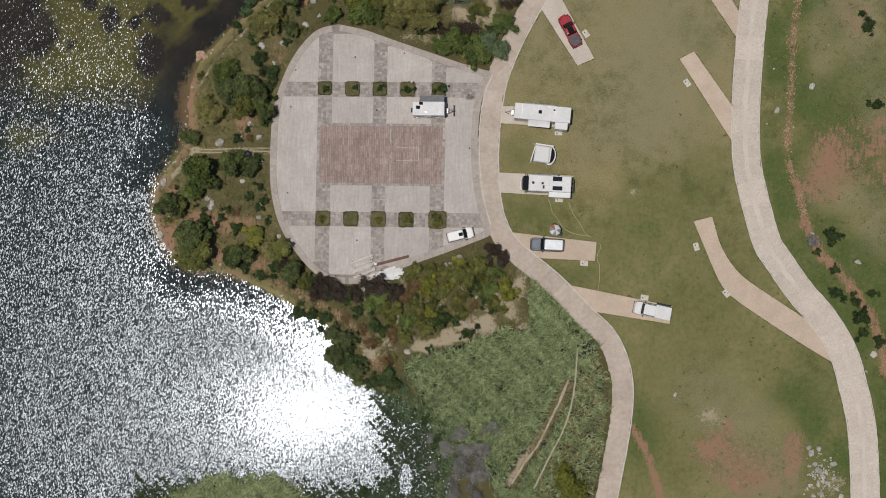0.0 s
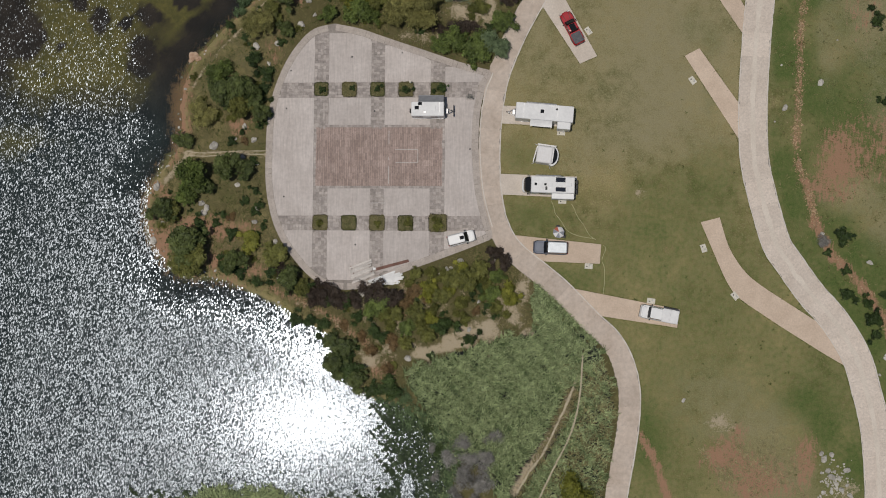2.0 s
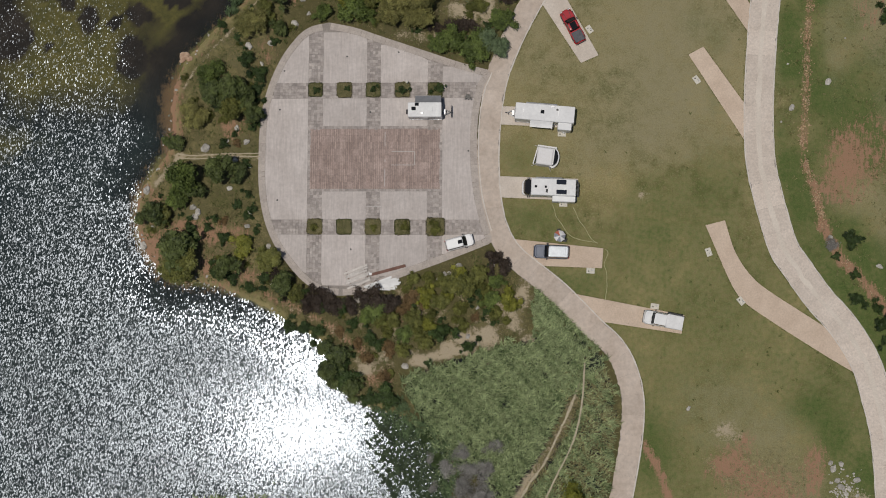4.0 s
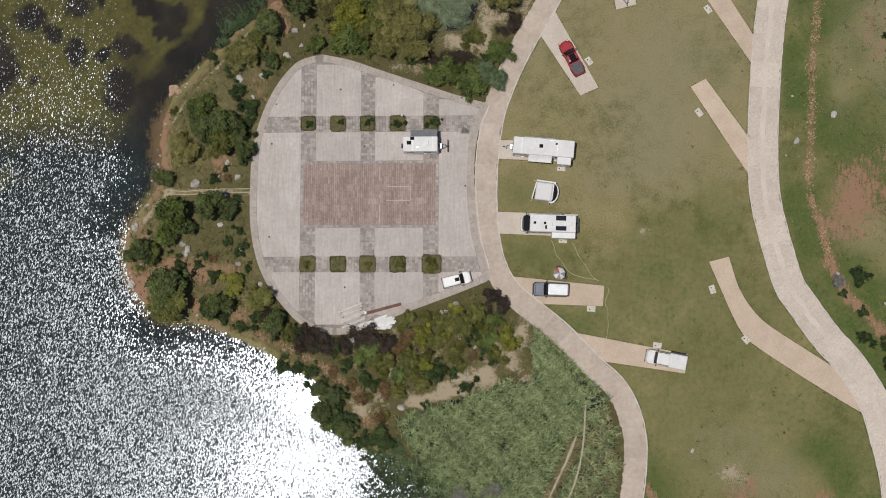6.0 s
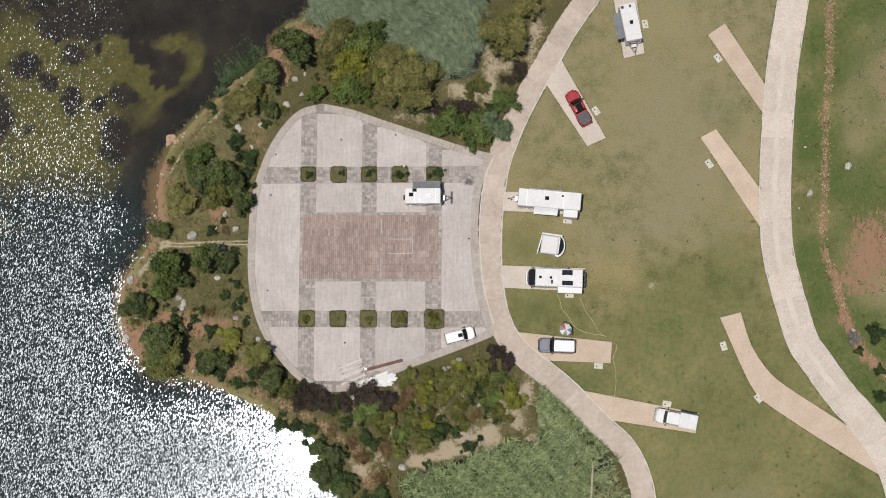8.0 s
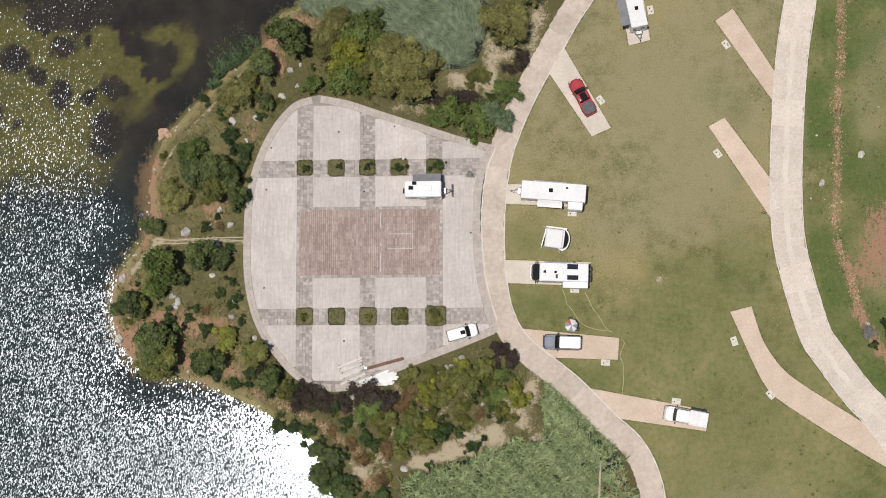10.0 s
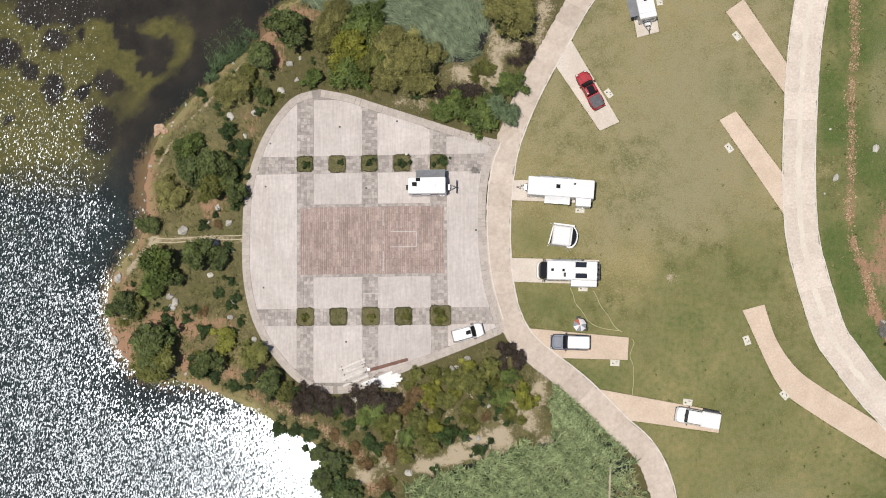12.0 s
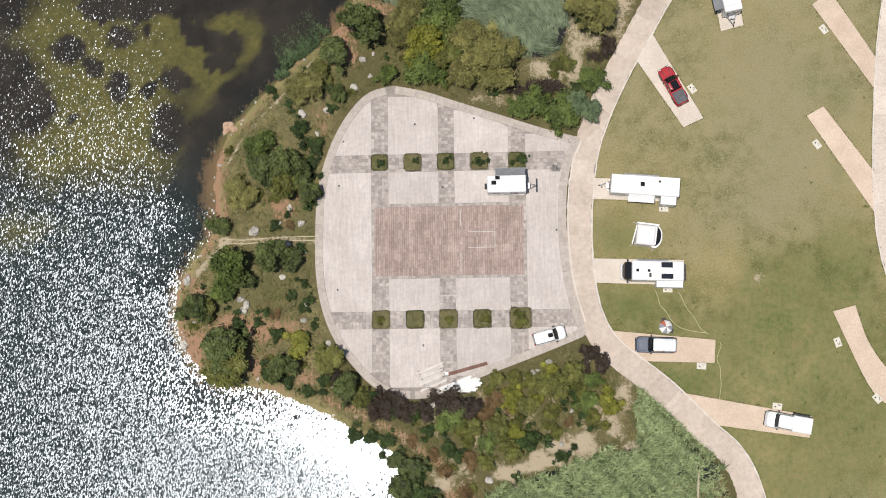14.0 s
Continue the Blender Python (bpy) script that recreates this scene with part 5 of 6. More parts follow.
def floating(name, pts, lo, hi, label, seed):
    """Flat leaves lying on the water, six-sided, each a little tilted."""
    rng = np.random.default_rng(seed)
    n = len(pts)
    r = rng.uniform(lo, hi, n)[:, None]
    a = np.arange(6)[None, :] * (math.pi / 3) + rng.uniform(0, 1, n)[:, None]
    q = r * rng.uniform(0.7, 1.2, (n, 6))
    tilt, way = rng.uniform(0, 0.25, n)[:, None], rng.uniform(0, 6.28, n)[:, None]
    z = WATER_Z + 0.05 + rng.uniform(0, 0.04, n)[:, None] + q * tilt * np.cos(a - way)
    v = np.stack([pts[:, :1] + q * np.cos(a), pts[:, 1:] + q * np.sin(a), np.maximum(z, WATER_Z + 0.01)], -1).reshape(-1, 3)
    tone = np.clip(rng.uniform(0, 1, n) ** 2.2 + 0.15 * ripple(pts[:, 0], pts[:, 1], 1.4, 2.0), 0, 1)
    return tagged(new(name, toned(mesh_of(name, v, np.arange(6 * n).reshape(n, 6), PADLEAF), tone)), label, "water plants", kind="stuff")


brink = lambda x, y: np.clip((x + 20.5 + 0.18 * (y + 28)) / 6.5, 0, 0.95) * (y < -21.5) + 0.75 * np.clip((-33.2 - y) / 3.5, 0, 1)
choked = lambda x, y: (shore_gap(x, y) < 0.4) & (brink(x, y) + 0.45 * ripple(x, y, 1.5, 2.5) + 0.3 * ripple(x, y, 4.2, 0.5) > 0.62) & (spot(x, y, -13.3, -34.4, 1.1, 2.6) < 0.4)
floating("floating_leaves", sow(42000, -54, -5, -42, -21, choked, 41), 0.07, 0.22, "dark floating leaves choking the inlet water", 42)


def rough(x, y):
    d = shore_gap(x, y)
    lane_x = np.interp(-y, -LANE_LINE[:, 1], LANE_LINE[:, 0])
    return (d > 0.6) & ~fits(x, y, -0.35) & (line_gap(x, y, LANE_LINE) > 1.75) & (x < lane_x) & ~inside(x, y, REED_NORTH) & ~inside(x, y, REED_SOUTH) & (zones(x, y)[1] < 0.45)


blades("rough_grass", clump(sow(9000, -52, 6, -22, 48, lambda x, y: rough(x, y) & (ripple(x, y, 0.7, 5) > -0.35), 15), 5, 0.16, 3), 0.26, 0.26, 0.04, GRASS, "rough green grass on the bank", anyway, 1.5, 9)
blades("dry_grass", clump(sow(3200, -52, 6, -22, 48, lambda x, y: rough(x, y) & (ripple(x, y, 0.6, 8) > 0.0), 16), 5, 0.2, 4), 0.4, 0.28, 0.03, STRAW, "dry straw-coloured grass on the bank", anyway, 1.5, 10)
blades("dry_grass", clump(sow(4200, -50, 6, -20, 46, lambda x, y: (zones(x, y)[1] > 0.25) & ~fits(x, y, -0.35) & (line_gap(x, y, LANE_LINE) > 1.8) & (shore_gap(x, y) > 0.5) & (ripple(x, y, 1.7, 4.0) > 0.1), 25), 5, 0.14, 7), 0.25, 0.25, 0.028, STRAW, "thin dry grass on pale sand", anyway, 1.5, 16)
blades("slope_grass", clump(sow(2600, 39, 60, -42, 52, lambda x, y: (line_gap(x, y, ROAD_LINE) > 2.4) & (x > np.interp(-y, -ROAD_LINE[:, 1], ROAD_LINE[:, 0])) & (ripple(x, y, 0.8, 2) > 0.1), 17), 5, 0.18, 5), 0.32, 0.2, 0.03, GRASS, "rough green grass beside the road", anyway, 1.5, 11)
blades("slope_grass", clump(sow(1500, 39, 60, -42, 52, lambda x, y: (line_gap(x, y, ROAD_LINE) > 2.4) & (x > np.interp(-y, -ROAD_LINE[:, 1], ROAD_LINE[:, 0])) & (ripple(x, y, 0.6, 7) > 0.15), 31), 6, 0.25, 8), 0.26, 0.26, 0.04, STRAW, "dry straw-coloured grass beside the road", anyway, 1.5, 17)

blades("tall_grass", sow(9000, 3.6, 14, -13, -1.5, lambda x, y: (line_gap(x, y, LANE_LINE) > 1.7) & (x < np.interp(-y, -LANE_LINE[:, 1], LANE_LINE[:, 0])) & (x > 4.4 + 0.5 * ripple(x, y, 1.2, 1.0)) & ~inside(x, y, REED_SOUTH), 33), 0.8, 0.6, 0.055, REED, "tall green grass between lane and scrub", drift, 1.0, 19)

blades("dry_grass", clump(sow(3600, 26, 50, -40, -20, lambda x, y: (line_gap(x, y, ROAD_LINE) > 2.4) & (spot(x, y, 36.5, -30, 8, 5) + 0.5 * ripple(x, y, 0.9, 3.0) > 0.6), 35), 6, 0.22, 9), 0.08, 0.3, 0.045, STRAW, "dry straw-coloured grass on worn turf", anyway, 1.5, 20)


def lawn(x, y):
    return (line_gap(x, y, LANE_LINE) > 2.2) & (line_gap(x, y, ROAD_LINE) > 2.6) & (x > np.interp(-y, -LANE_LINE[:, 1], LANE_LINE[:, 0])) & (x < np.interp(-y, -ROAD_LINE[:, 1], ROAD_LINE[:, 0]))


blades("weed_tufts", clump(sow(620, 0, 52, -38, 50, lambda x, y: lawn(x, y) & (ripple(x, y, 0.23, 1.0) > -0.2) & (ripple(x, y, 0.35, 4.0) + 0.03 * (14 - y) > 0.05), 18), 26, 0.10, 6), 0.05, 0.05, 0.06, GRASS, "small dark weed tufts in the turf", anyway, 1.5, 12)
verge = [offset(LANE_LINE, -1.56), offset(ROAD_LINE, 2.13), offset(ROAD_LINE, -2.13), thin(offset(LANE_LINE, 1.7), 60, 27), thin(offset(LANE_LINE, 1.7), 1, -50), bend_in, bend_out] + [np.array(o + o[:1], float) for o, _ in PADS]
verge = np.concatenate([resample(l, 0.13) for l in verge])
verge = verge[(np.abs(verge[:, 1]) < 60) & (ripple(verge[:, 0], verge[:, 1], 1.6, 2.0) + 0.5 * ripple(verge[:, 0], verge[:, 1], 4.6, 1.0) > -0.15)]
verge = verge[(line_gap(verge[:, 0], verge[:, 1], LANE_LINE) > 1.45) & (line_gap(verge[:, 0], verge[:, 1], ROAD_LINE) > 2.0)]
blades("verge_grass", clump(verge, 3, 0.10, 61), 0.13, 0.13, 0.035, GRASS, "ragged grass creeping over the concrete edges", anyway, 1.5, 62)
for k, (px, py, r) in enumerate(PLANTERS):
    bed = thing("planter", pose(px, py, 0.04), "square planting bed of turf set in the paving", "planter", "planting beds")
    part("border", loft([bed_ring(r * 1.04, -0.02, k), bed_ring(r * 1.04, 0.062, k)]), BEDSOIL, bed, "dark soil-stained edge")
    part("soil", loft([bed_ring(r * 0.93, -0.02, k + 20), bed_ring(r * 0.93, 0.075, k + 20), bed_ring(r * 0.87, 0.10, k + 20)]), surface("bed_turf", (0.105, 0.100, 0.040), (0.165, 0.145, 0.070), 1.2, 0.95, grain=7, grain_by=0.35, bump=0.6) if k == 0 else bpy.data.materials["bed_turf"], bed, "worn turf")
    rr = np.random.default_rng(k)
    g2 = rr.uniform(-0.92 * r, 0.92 * r, (420, 2))
    g2[:150] *= (r * rr.uniform(0.84, 1.02, 150) / np.maximum(np.abs(g2[:150]).max(1), 0.05))[:, None]
    g2 = np.where((np.abs(g2) > 0.9 * r).all(1)[:, None], g2 * 0.85, g2)
    a = rr.uniform(0, 6.28, 420)
    dv = np.stack([np.cos(a), np.sin(a)], 1)
    b0 = np.hstack([g2 - dv * 0.035, np.full((420, 1), 0.08)])
    b1 = np.hstack([g2 + dv * 0.035, np.full((420, 1), 0.08)])
    b2 = np.hstack([g2 + np.stack([-dv[:, 1], dv[:, 0]], 1) * 0.14, np.full((420, 1), 0.08) + rr.uniform(0.1, 0.25, (420, 1))])
    tagged(part("grass", toned(mesh_of("bed_grass", np.stack([b0, b1, b2], 1).reshape(-1, 3), np.arange(1260).reshape(-1, 3), (GRASS, STRAW)[k % 2]), rr.uniform(0, 1, 420)), GRASS, bed), kind="stuff")
for x, y, r in ((-26.3, 23.8, 0.55), (-21.9, 23.9, 0.45), (-18.1, 23.9, 0.6), (-13.8, 23.6, 0.75), (-9.0, 23.9, 0.85), (-17.9, 4.1, 0.55), (-13.6, 4.2, 0.7), (-26.5, 4.3, 0.6), (-9.2, 4.2, 0.9)):
    src = prng.choice(SHRUBD if y > 10 else SHRUB)
    tagged(copy_thing(src, pose(x, y, 0.1, 0, 0, 40 * x) @ Matrix.Diagonal((r, r, r, 1))), "small clipped shrub in a square planting bed", group="bed shrubs")


# ---- stones ----
def rock_mesh(seed, material):
    bm = bmesh.new()
    bmesh.ops.create_icosphere(bm, subdivisions=3, radius=1.0)
    rng = random.Random(seed + 40)
    cuts = [(Vector((rng.gauss(0, 1), rng.gauss(0, 1), rng.gauss(0.2, 0.7))).normalized(), rng.uniform(0.72, 0.93)) for _ in range(6)]
    for v in bm.verts:
        p = v.co.copy()
        for n, far in cuts:
            p -= n * max(p.dot(n) - far, 0.0)
        k = 1 + 0.35 * noise.noise(p * 1.1 + Vector((seed * 7.1, 0, 0))) + 0.12 * noise.noise(p * 3.1 + Vector((0, seed, 0)))
        v.co = Vector((p.x * k, p.y * k * 0.8, max(p.z * k * 0.6, -0.35)))
    bmesh.ops.recalc_face_normals(bm, faces=bm.faces)
    me = bpy.data.meshes.new("boulder")
    bm.to_mesh(me)
    bm.free()
    me.materials.append(material)
    return me


ROCKS = [rock_mesh(s, ROCK) for s in range(5)]
RED_ROCKS = [rock_mesh(s + 9, REDROCK) for s in range(2)]


def stones(spots, label, group, meshes=ROCKS):
    for x, y, r in spots:
        ob = new("boulder", prng.choice(meshes))
        s = r * prng.uniform(0.72, 0.98)
        ob.matrix_basis = pose(x, y, lift(x, y) + 0.12 * s, 0, 0, prng.uniform(0, 360)) @ Matrix.Diagonal((s, s * prng.uniform(0.8, 1.1), s, 1))
        tagged(ob, label, "boulder", group)


stones([(-36.2, 30.2, 0.75), (-28.5, 37.0, 0.55), (-27.2, 37.7, 0.4), (-29.6, 33.4, 0.8), (-27.6, 34.9, 0.4), (-33.0, 30.7, 0.55), (-42.3, 15.5, 0.75), (-38.0, 13.8, 0.6), (-39.1, 16.5, 0.35), (-35.9, 12.9, 0.45), (-37.8, 18.3, 0.55), (-36.4, 16.4, 0.5), (-34.3, 27.7, 0.4)], "pale weathered boulder in bank grass", "bank boulders")
stones([(-50.8, 9.4, 0.8), (-51.1, 1.5, 0.75), (-44.0, 7.0, 0.65), (-43.2, 6.3, 0.7), (-43.7, 5.6, 0.6), (-36.1, 4.3, 0.5), (-49.7, 4.1, 0.45), (-40.0, 4.8, 0.4), (-33.0, 1.4, 0.45), (-33.8, 0.2, 0.4), (-32.6, -3.8, 0.4), (-41.8, -2.9, 0.3), (-35.8, 6.3, 0.5), (-38.7, 9.7, 0.5), (-46.8, 24.0, 0.3)], "pale weathered boulder on the lake bank", "bank boulders")
stones([(-20.2, -6.0, 0.7), (-7.8, -2.6, 0.6), (-7.2, -2.3, 0.4), (-6.0, -1.4, 0.75), (-8.9, -3.2, 0.3), (-13.4, -15.4, 0.6), (-1.1, -1.2, 0.35), (-3.2, -7.2, 0.4), (-4.6, -11.2, 0.5)], "pale boulder among shrubs by the court", "court boulders")
stones([(40.7, 21.0, 0.75), (45.7, 24.6, 0.55), (40.2, 27.2, 0.2), (48.2, 30.8, 0.2), (52.4, -1.2, 0.55), (46.0, 1.9, 0.6), (45.8, 2.8, 0.4), (54.6, -14.6, 0.6), (53.6, -17.1, 0.3), (26.1, -21.0, 0.5), (39.2, 19.0, 0.2)], "pale boulder in the grass", "field boulders")
stones([(45.4, -28.3, 0.5), (45.7, -29.1, 0.55), (46.8, -28.4, 0.45), (46.3, -30.7, 0.5), (46.8, -31.6, 0.72), (48.9, -30.6, 0.62), (45.3, -31.0, 0.28), (47.8, -31.8, 0.42), (47.4, -32.5, 0.42), (46.7, -33.7, 0.5), (48.1, -33.3, 0.55), (45.5, -33.8, 0.35), (48.9, -32.7, 0.35), (47.2, -30.8, 0.28), (46.0, -32.3, 0.3), (45.9, -28.7, 0.25), (47.2, -35.0, 0.62), (48.4, -36.0, 0.7), (50.0, -35.2, 0.5), (46.0, -35.2, 0.45), (49.3, -34.1, 0.5)], "whitish rock in a dumped rubble pile", "rubble pile")
stones([(-45.7, 29.0, 0.95), (-44.9, 28.5, 0.6), (-46.0, 28.3, 0.5)], "reddish rock at the waterline", "waterline rocks", RED_ROCKS)
small = []
for i in range(46):
    k = srng.uniform(8, 33)
    p = np.array([np.interp(k, np.arange(len(LAKE)), LAKE[:, 0]), np.interp(k, np.arange(len(LAKE)), LAKE[:, 1])])
    small.append((p[0] + srng.uniform(-0.7, 0.9), p[1] + srng.uniform(-0.7, 0.9), srng.uniform(0.1, 0.26)))
stones(small, "small pale stone along the waterline", "waterline stones")


def gravel(name, spots, lo, hi, material, label, seed):
    """A strew of small stones as one mesh."""
    rng = np.random.default_rng(seed)
    v, f = [], []
    for x, y in spots:
        k, r = len(v), rng.uniform(lo, hi)
        z = lift(x, y)
        for i in range(6):
            a = i * math.pi / 3 + rng.uniform(-0.3, 0.3)
            q = r * rng.uniform(0.75, 1.25)
            v.append((x + q * math.cos(a), y + q * math.sin(a), z - 0.05))
            v.append((x + 0.65 * q * math.cos(a), y + 0.65 * q * math.sin(a), z + r * rng.uniform(0.35, 0.6)))
        for i in range(6):
            j = (i + 1) % 6
            f.append((k + 2 * i, k + 2 * j, k + 2 * j + 1, k + 2 * i + 1))
        f.append(tuple(k + 2 * i + 1 for i in range(6)))
    return tagged(new(name, mesh_of(name, v, f, material)), label, "stones", kind="stuff")


grng = np.random.default_rng(77)
seam = spline([(44.0, 52), (43.7, 37.2), (43.1, 33.6), (42.9, 27.0), (42.5, 20.5), (42.2, 16.4), (42.4, 13.0), (43.9, 9.0), (44.9, 4.0)], 0.026)
seam = seam[ripple(seam[:, 0], seam[:, 1], 1.1) > -0.35]
gravel("red_rubble", seam + grng.normal(0, 0.36, seam.shape), 0.04, 0.14, RUBBLE, "broken line of small reddish stones in the grass", 3)
seam = spline([(47.3, -0.4), (48.9, -1.9), (50.4, -3.7), (52.3, -5.9), (54.2, -9.0), (55.4, -12.0), (56.4, -17)], 0.14)
gravel("red_rubble", seam + grng.normal(0, 0.4, seam.shape), 0.04, 0.13, RUBBLE, "broken line of small reddish stones in the grass", 4)
gravel("pale_rubble", np.stack([grng.normal(47.2, 0.95, 110), grng.normal(-32.2, 1.5, 110)], 1), 0.06, 0.2, ROCK, "small pale stones round the rubble pile", 5)


# ---- vehicles ----
def wheel(parent, x, y, r, w):
    t = part("wheel", loft([[(x + r * math.cos(a), y - w / 2, r + r * math.sin(a)) for a in np.linspace(0, 2 * np.pi, 19)[:-1]], [(x + r * math.cos(a), y + w / 2, r + r * math.sin(a)) for a in np.linspace(0, 2 * np.pi, 19)[:-1]]]), RUBBER, parent, "black tyre")
    q = 0.6 * r
    part("rim", loft([[(x + q * math.cos(a), y - w / 2 - 0.01, r + q * math.sin(a)) for a in np.linspace(0, 2 * np.pi, 13)[:-1]], [(x + q * math.cos(a), y + w / 2 + 0.01, r + q * math.sin(a)) for a in np.linspace(0, 2 * np.pi, 13)[:-1]]]), STEEL, t, "silver wheel rim")


def car(name, m, L, W, H, paint, label, category, cabin=(-0.46, 0.2), roof=(-0.42, 0.06), waist=0.98, roof_mat=None, sunroof=None, rack=False, bed=None, nose=0.5):
    """A car with its nose along +x: rounded lower body, glazed cabin, roof skin and fittings."""
    o = thing(name, m, label, category)
    a, w = L / 2, W / 2
    part("body", loft([ring(-a * 0.97, a * 0.96, -w * 0.94, w * 0.94, 0.3, 0.3), ring(-a, a, -w, w, 0.42, 0.5), ring(-a, a, -w, w, nose, 0.78), ring(-a * 0.985, a * 0.97, -w * 0.97, w * 0.97, nose, 0.92), ring(-a * 0.96, a * 0.93, -w * 0.91, w * 0.91, nose * 0.9, waist)]), paint, o)
    c0, c1, r0, r1 = cabin[0] * L, cabin[1] * L, roof[0] * L, roof[1] * L
    part("cabin_glass", loft([ring(c0, c1, -w * 0.90, w * 0.90, 0.22, waist - 0.03), ring(c0 + 0.02, c1 - 0.05, -w * 0.88, w * 0.88, 0.22, waist + 0.08), ring(r0, r1, -w * 0.76, w * 0.76, 0.2, H - 0.05)]), GLASS, o, "dark tinted glass")
    part("roof", loft([ring(r0 - 0.03, r1 + 0.03, -w * 0.79, w * 0.79, 0.2, H - 0.09), ring(r0, r1, -w * 0.77, w * 0.77, 0.2, H - 0.02), ring(r0 + 0.1, r1 - 0.1, -w * 0.68, w * 0.68, 0.18, H)]), roof_mat or paint, o)
    for s in (-1, 1):
        for xa, xb in ((c1 - 0.08, r1 + 0.02), (c0 + 0.1, r0 + 0.05), ((c0 + c1) / 2, (r0 + r1) / 2)):
            part("pillar", tube([(xa, s * w * 0.9, waist), (xb, s * w * 0.775, H - 0.05)], 0.045, 5), paint, o)
        part("mirror", box((0.16, 0.22, 0.16), (c1 - 0.35, s * (w + 0.08), waist + 0.08), 0.05), BLACK, o, "black wing mirror")
        part("headlight", box((0.14, 0.34, 0.16), (a * 0.955, s * w * 0.66, 0.74), 0.05), LAMP, o, "clear headlight")
        part("tail_light", box((0.08, 0.2, 0.28), (-a * 0.985, s * w * 0.78, 0.8), 0.03), LAMPRED, o, "red tail light")
        for x in (-a * 0.6, a * 0.62):
            wheel(o, x, s * (w - 0.13), 0.36, 0.24)
    part("bumper", box((0.16, W * 0.86, 0.2), (a * 0.985, 0, 0.45), 0.06), BLACK, o, "dark bumper")
    part("bumper", box((0.14, W * 0.86, 0.2), (-a * 0.985, 0, 0.45), 0.06), BLACK, o, "dark bumper")
    part("bonnet", loft([ring(c1 + 0.06, a * 0.88, -w * 0.76, w * 0.76, 0.25, waist - 0.02), ring(c1 + 0.1, a * 0.85, -w * 0.7, w * 0.7, 0.25, waist + 0.035)]), paint, o)
    for s in (-1, 1):
        part("wiper", box((0.03, 0.5, 0.02), (c1 - 0.03, s * 0.25, waist + 0.06), 0, 14 * s), BLACK, o)
    if sunroof:
        x, l, ww = sunroof
        part("sunroof", box((l, ww, 0.03), (x, 0, H + 0.004), 0.01), GLASS, o, "dark glass sunroof")
    if bed:
        x0, x1 = bed
        part("tray_cover", loft([ring(x0, x1, -w * 0.82, w * 0.82, 0.12, waist - 0.02), ring(x0, x1, -w * 0.82, w * 0.82, 0.12, waist + 0.08), ring(x0 + 0.06, x1 - 0.06, -w * 0.77, w * 0.77, 0.1, waist + 0.11)]), TONNEAU, o, "charcoal soft tray cover")
        for i in range(3):
            part("bow", box((0.04, w * 1.6, 0.025), (x0 + (i + 1) * (x1 - x0) / 4, 0, waist + 0.115), 0.008), TONNEAU, o)
    if rack:
        for s in (-1, 1):
            part("rack_rail", box((r1 - r0 - 0.2, 0.05, 0.07), ((r0 + r1) / 2, s * w * 0.52, H + 0.08), 0.01), OFFWHITE, o, "pale roof rack rail")
        n = 9
        for i in range(n):
            part("rack_bar", box((0.2, w * 1.1, 0.035), (r0 + 0.2 + i * (r1 - r0 - 0.4) / (n - 1), 0, H + 0.11), 0.01), SILVER, o, "pale roof rack bar")
    return o


def face(p, q, z=0.05):
    """A pose at the middle of p and q, with +x from p to q."""
    return pose((p[0] + q[0]) / 2, (p[1] + q[1]) / 2, z, 0, 0, math.degrees(math.atan2(q[1] - p[1], q[0] - p[0])))


car("parked_wagon", face((-7.85, 1.4), (-3.65, 2.5), 0.085), 4.0, 1.7, 1.72, WHITE, "white people mover parked at the edge of the court", "car", cabin=(-0.49, 0.26), roof=(-0.46, 0.12), sunroof=(0.12, 0.62, 0.5))
truck = car("pickup_truck", face((11.3, 30.3), (8.95, 34.9)), 5.15, 1.78, 1.8, REDPAINT, "red double-cab pickup with a dark sunroof and tray cover", "pickup", cabin=(-0.14, 0.23), roof=(-0.11, 0.08), sunroof=(-0.12, 1.0, 0.86), bed=(-2.42, -0.85), nose=0.86)
for q in (-1, 1):
    part("bonnet_vent", box((0.95, 0.07, 0.02), (1.8, q * 0.4, 1.02), 0.008, 9 * q), BLACK, truck, "black bonnet line")
    for x in (-1.56, 1.6):
        part("arch_flare", loft([ring(x - 0.5, x + 0.5, q * 0.87 - 0.06, q * 0.87 + 0.06, 0.05, 0.55), ring(x - 0.42, x + 0.42, q * 0.87 - 0.06, q * 0.87 + 0.06, 0.05, 0.92)]), BLACK, truck, "black wheel arch flare")
car("station_wagon", face((9.6, 0.55), (4.6, 0.75)), 4.9, 1.95, 1.95, BLUEPAINT, "dark blue four-wheel-drive wagon with a pale roof rack", "car", cabin=(-0.48, 0.2), roof=(-0.47, 0.08), waist=1.08, rack=True, roof_mat=SILVER)
ute = car("canopy_truck", face((25.3, -9.35), (19.7, -8.25)), 5.4, 1.95, 1.9, WHITE, "white four-wheel drive with a long white canopy", "car", cabin=(-0.08, 0.29), roof=(-0.08, 0.225), waist=1.12)
part("canopy", loft([ring(-2.72, -0.4, -0.97, 0.97, 0.1, 0.95), ring(-2.72, -0.4, -0.97, 0.97, 0.1, 1.86), ring(-2.66, -0.46, -0.9, 0.9, 0.1, 1.93)]), WHITE, ute, "boxy white canopy")
part("canopy_lid", box((1.15, 1.72, 0.05), (-1.0, 0, 1.945), 0.02), OFFWHITE, ute)
part("canopy_lid", box((1.15, 1.72, 0.05), (-2.1, 0, 1.945), 0.02), OFFWHITE, ute)
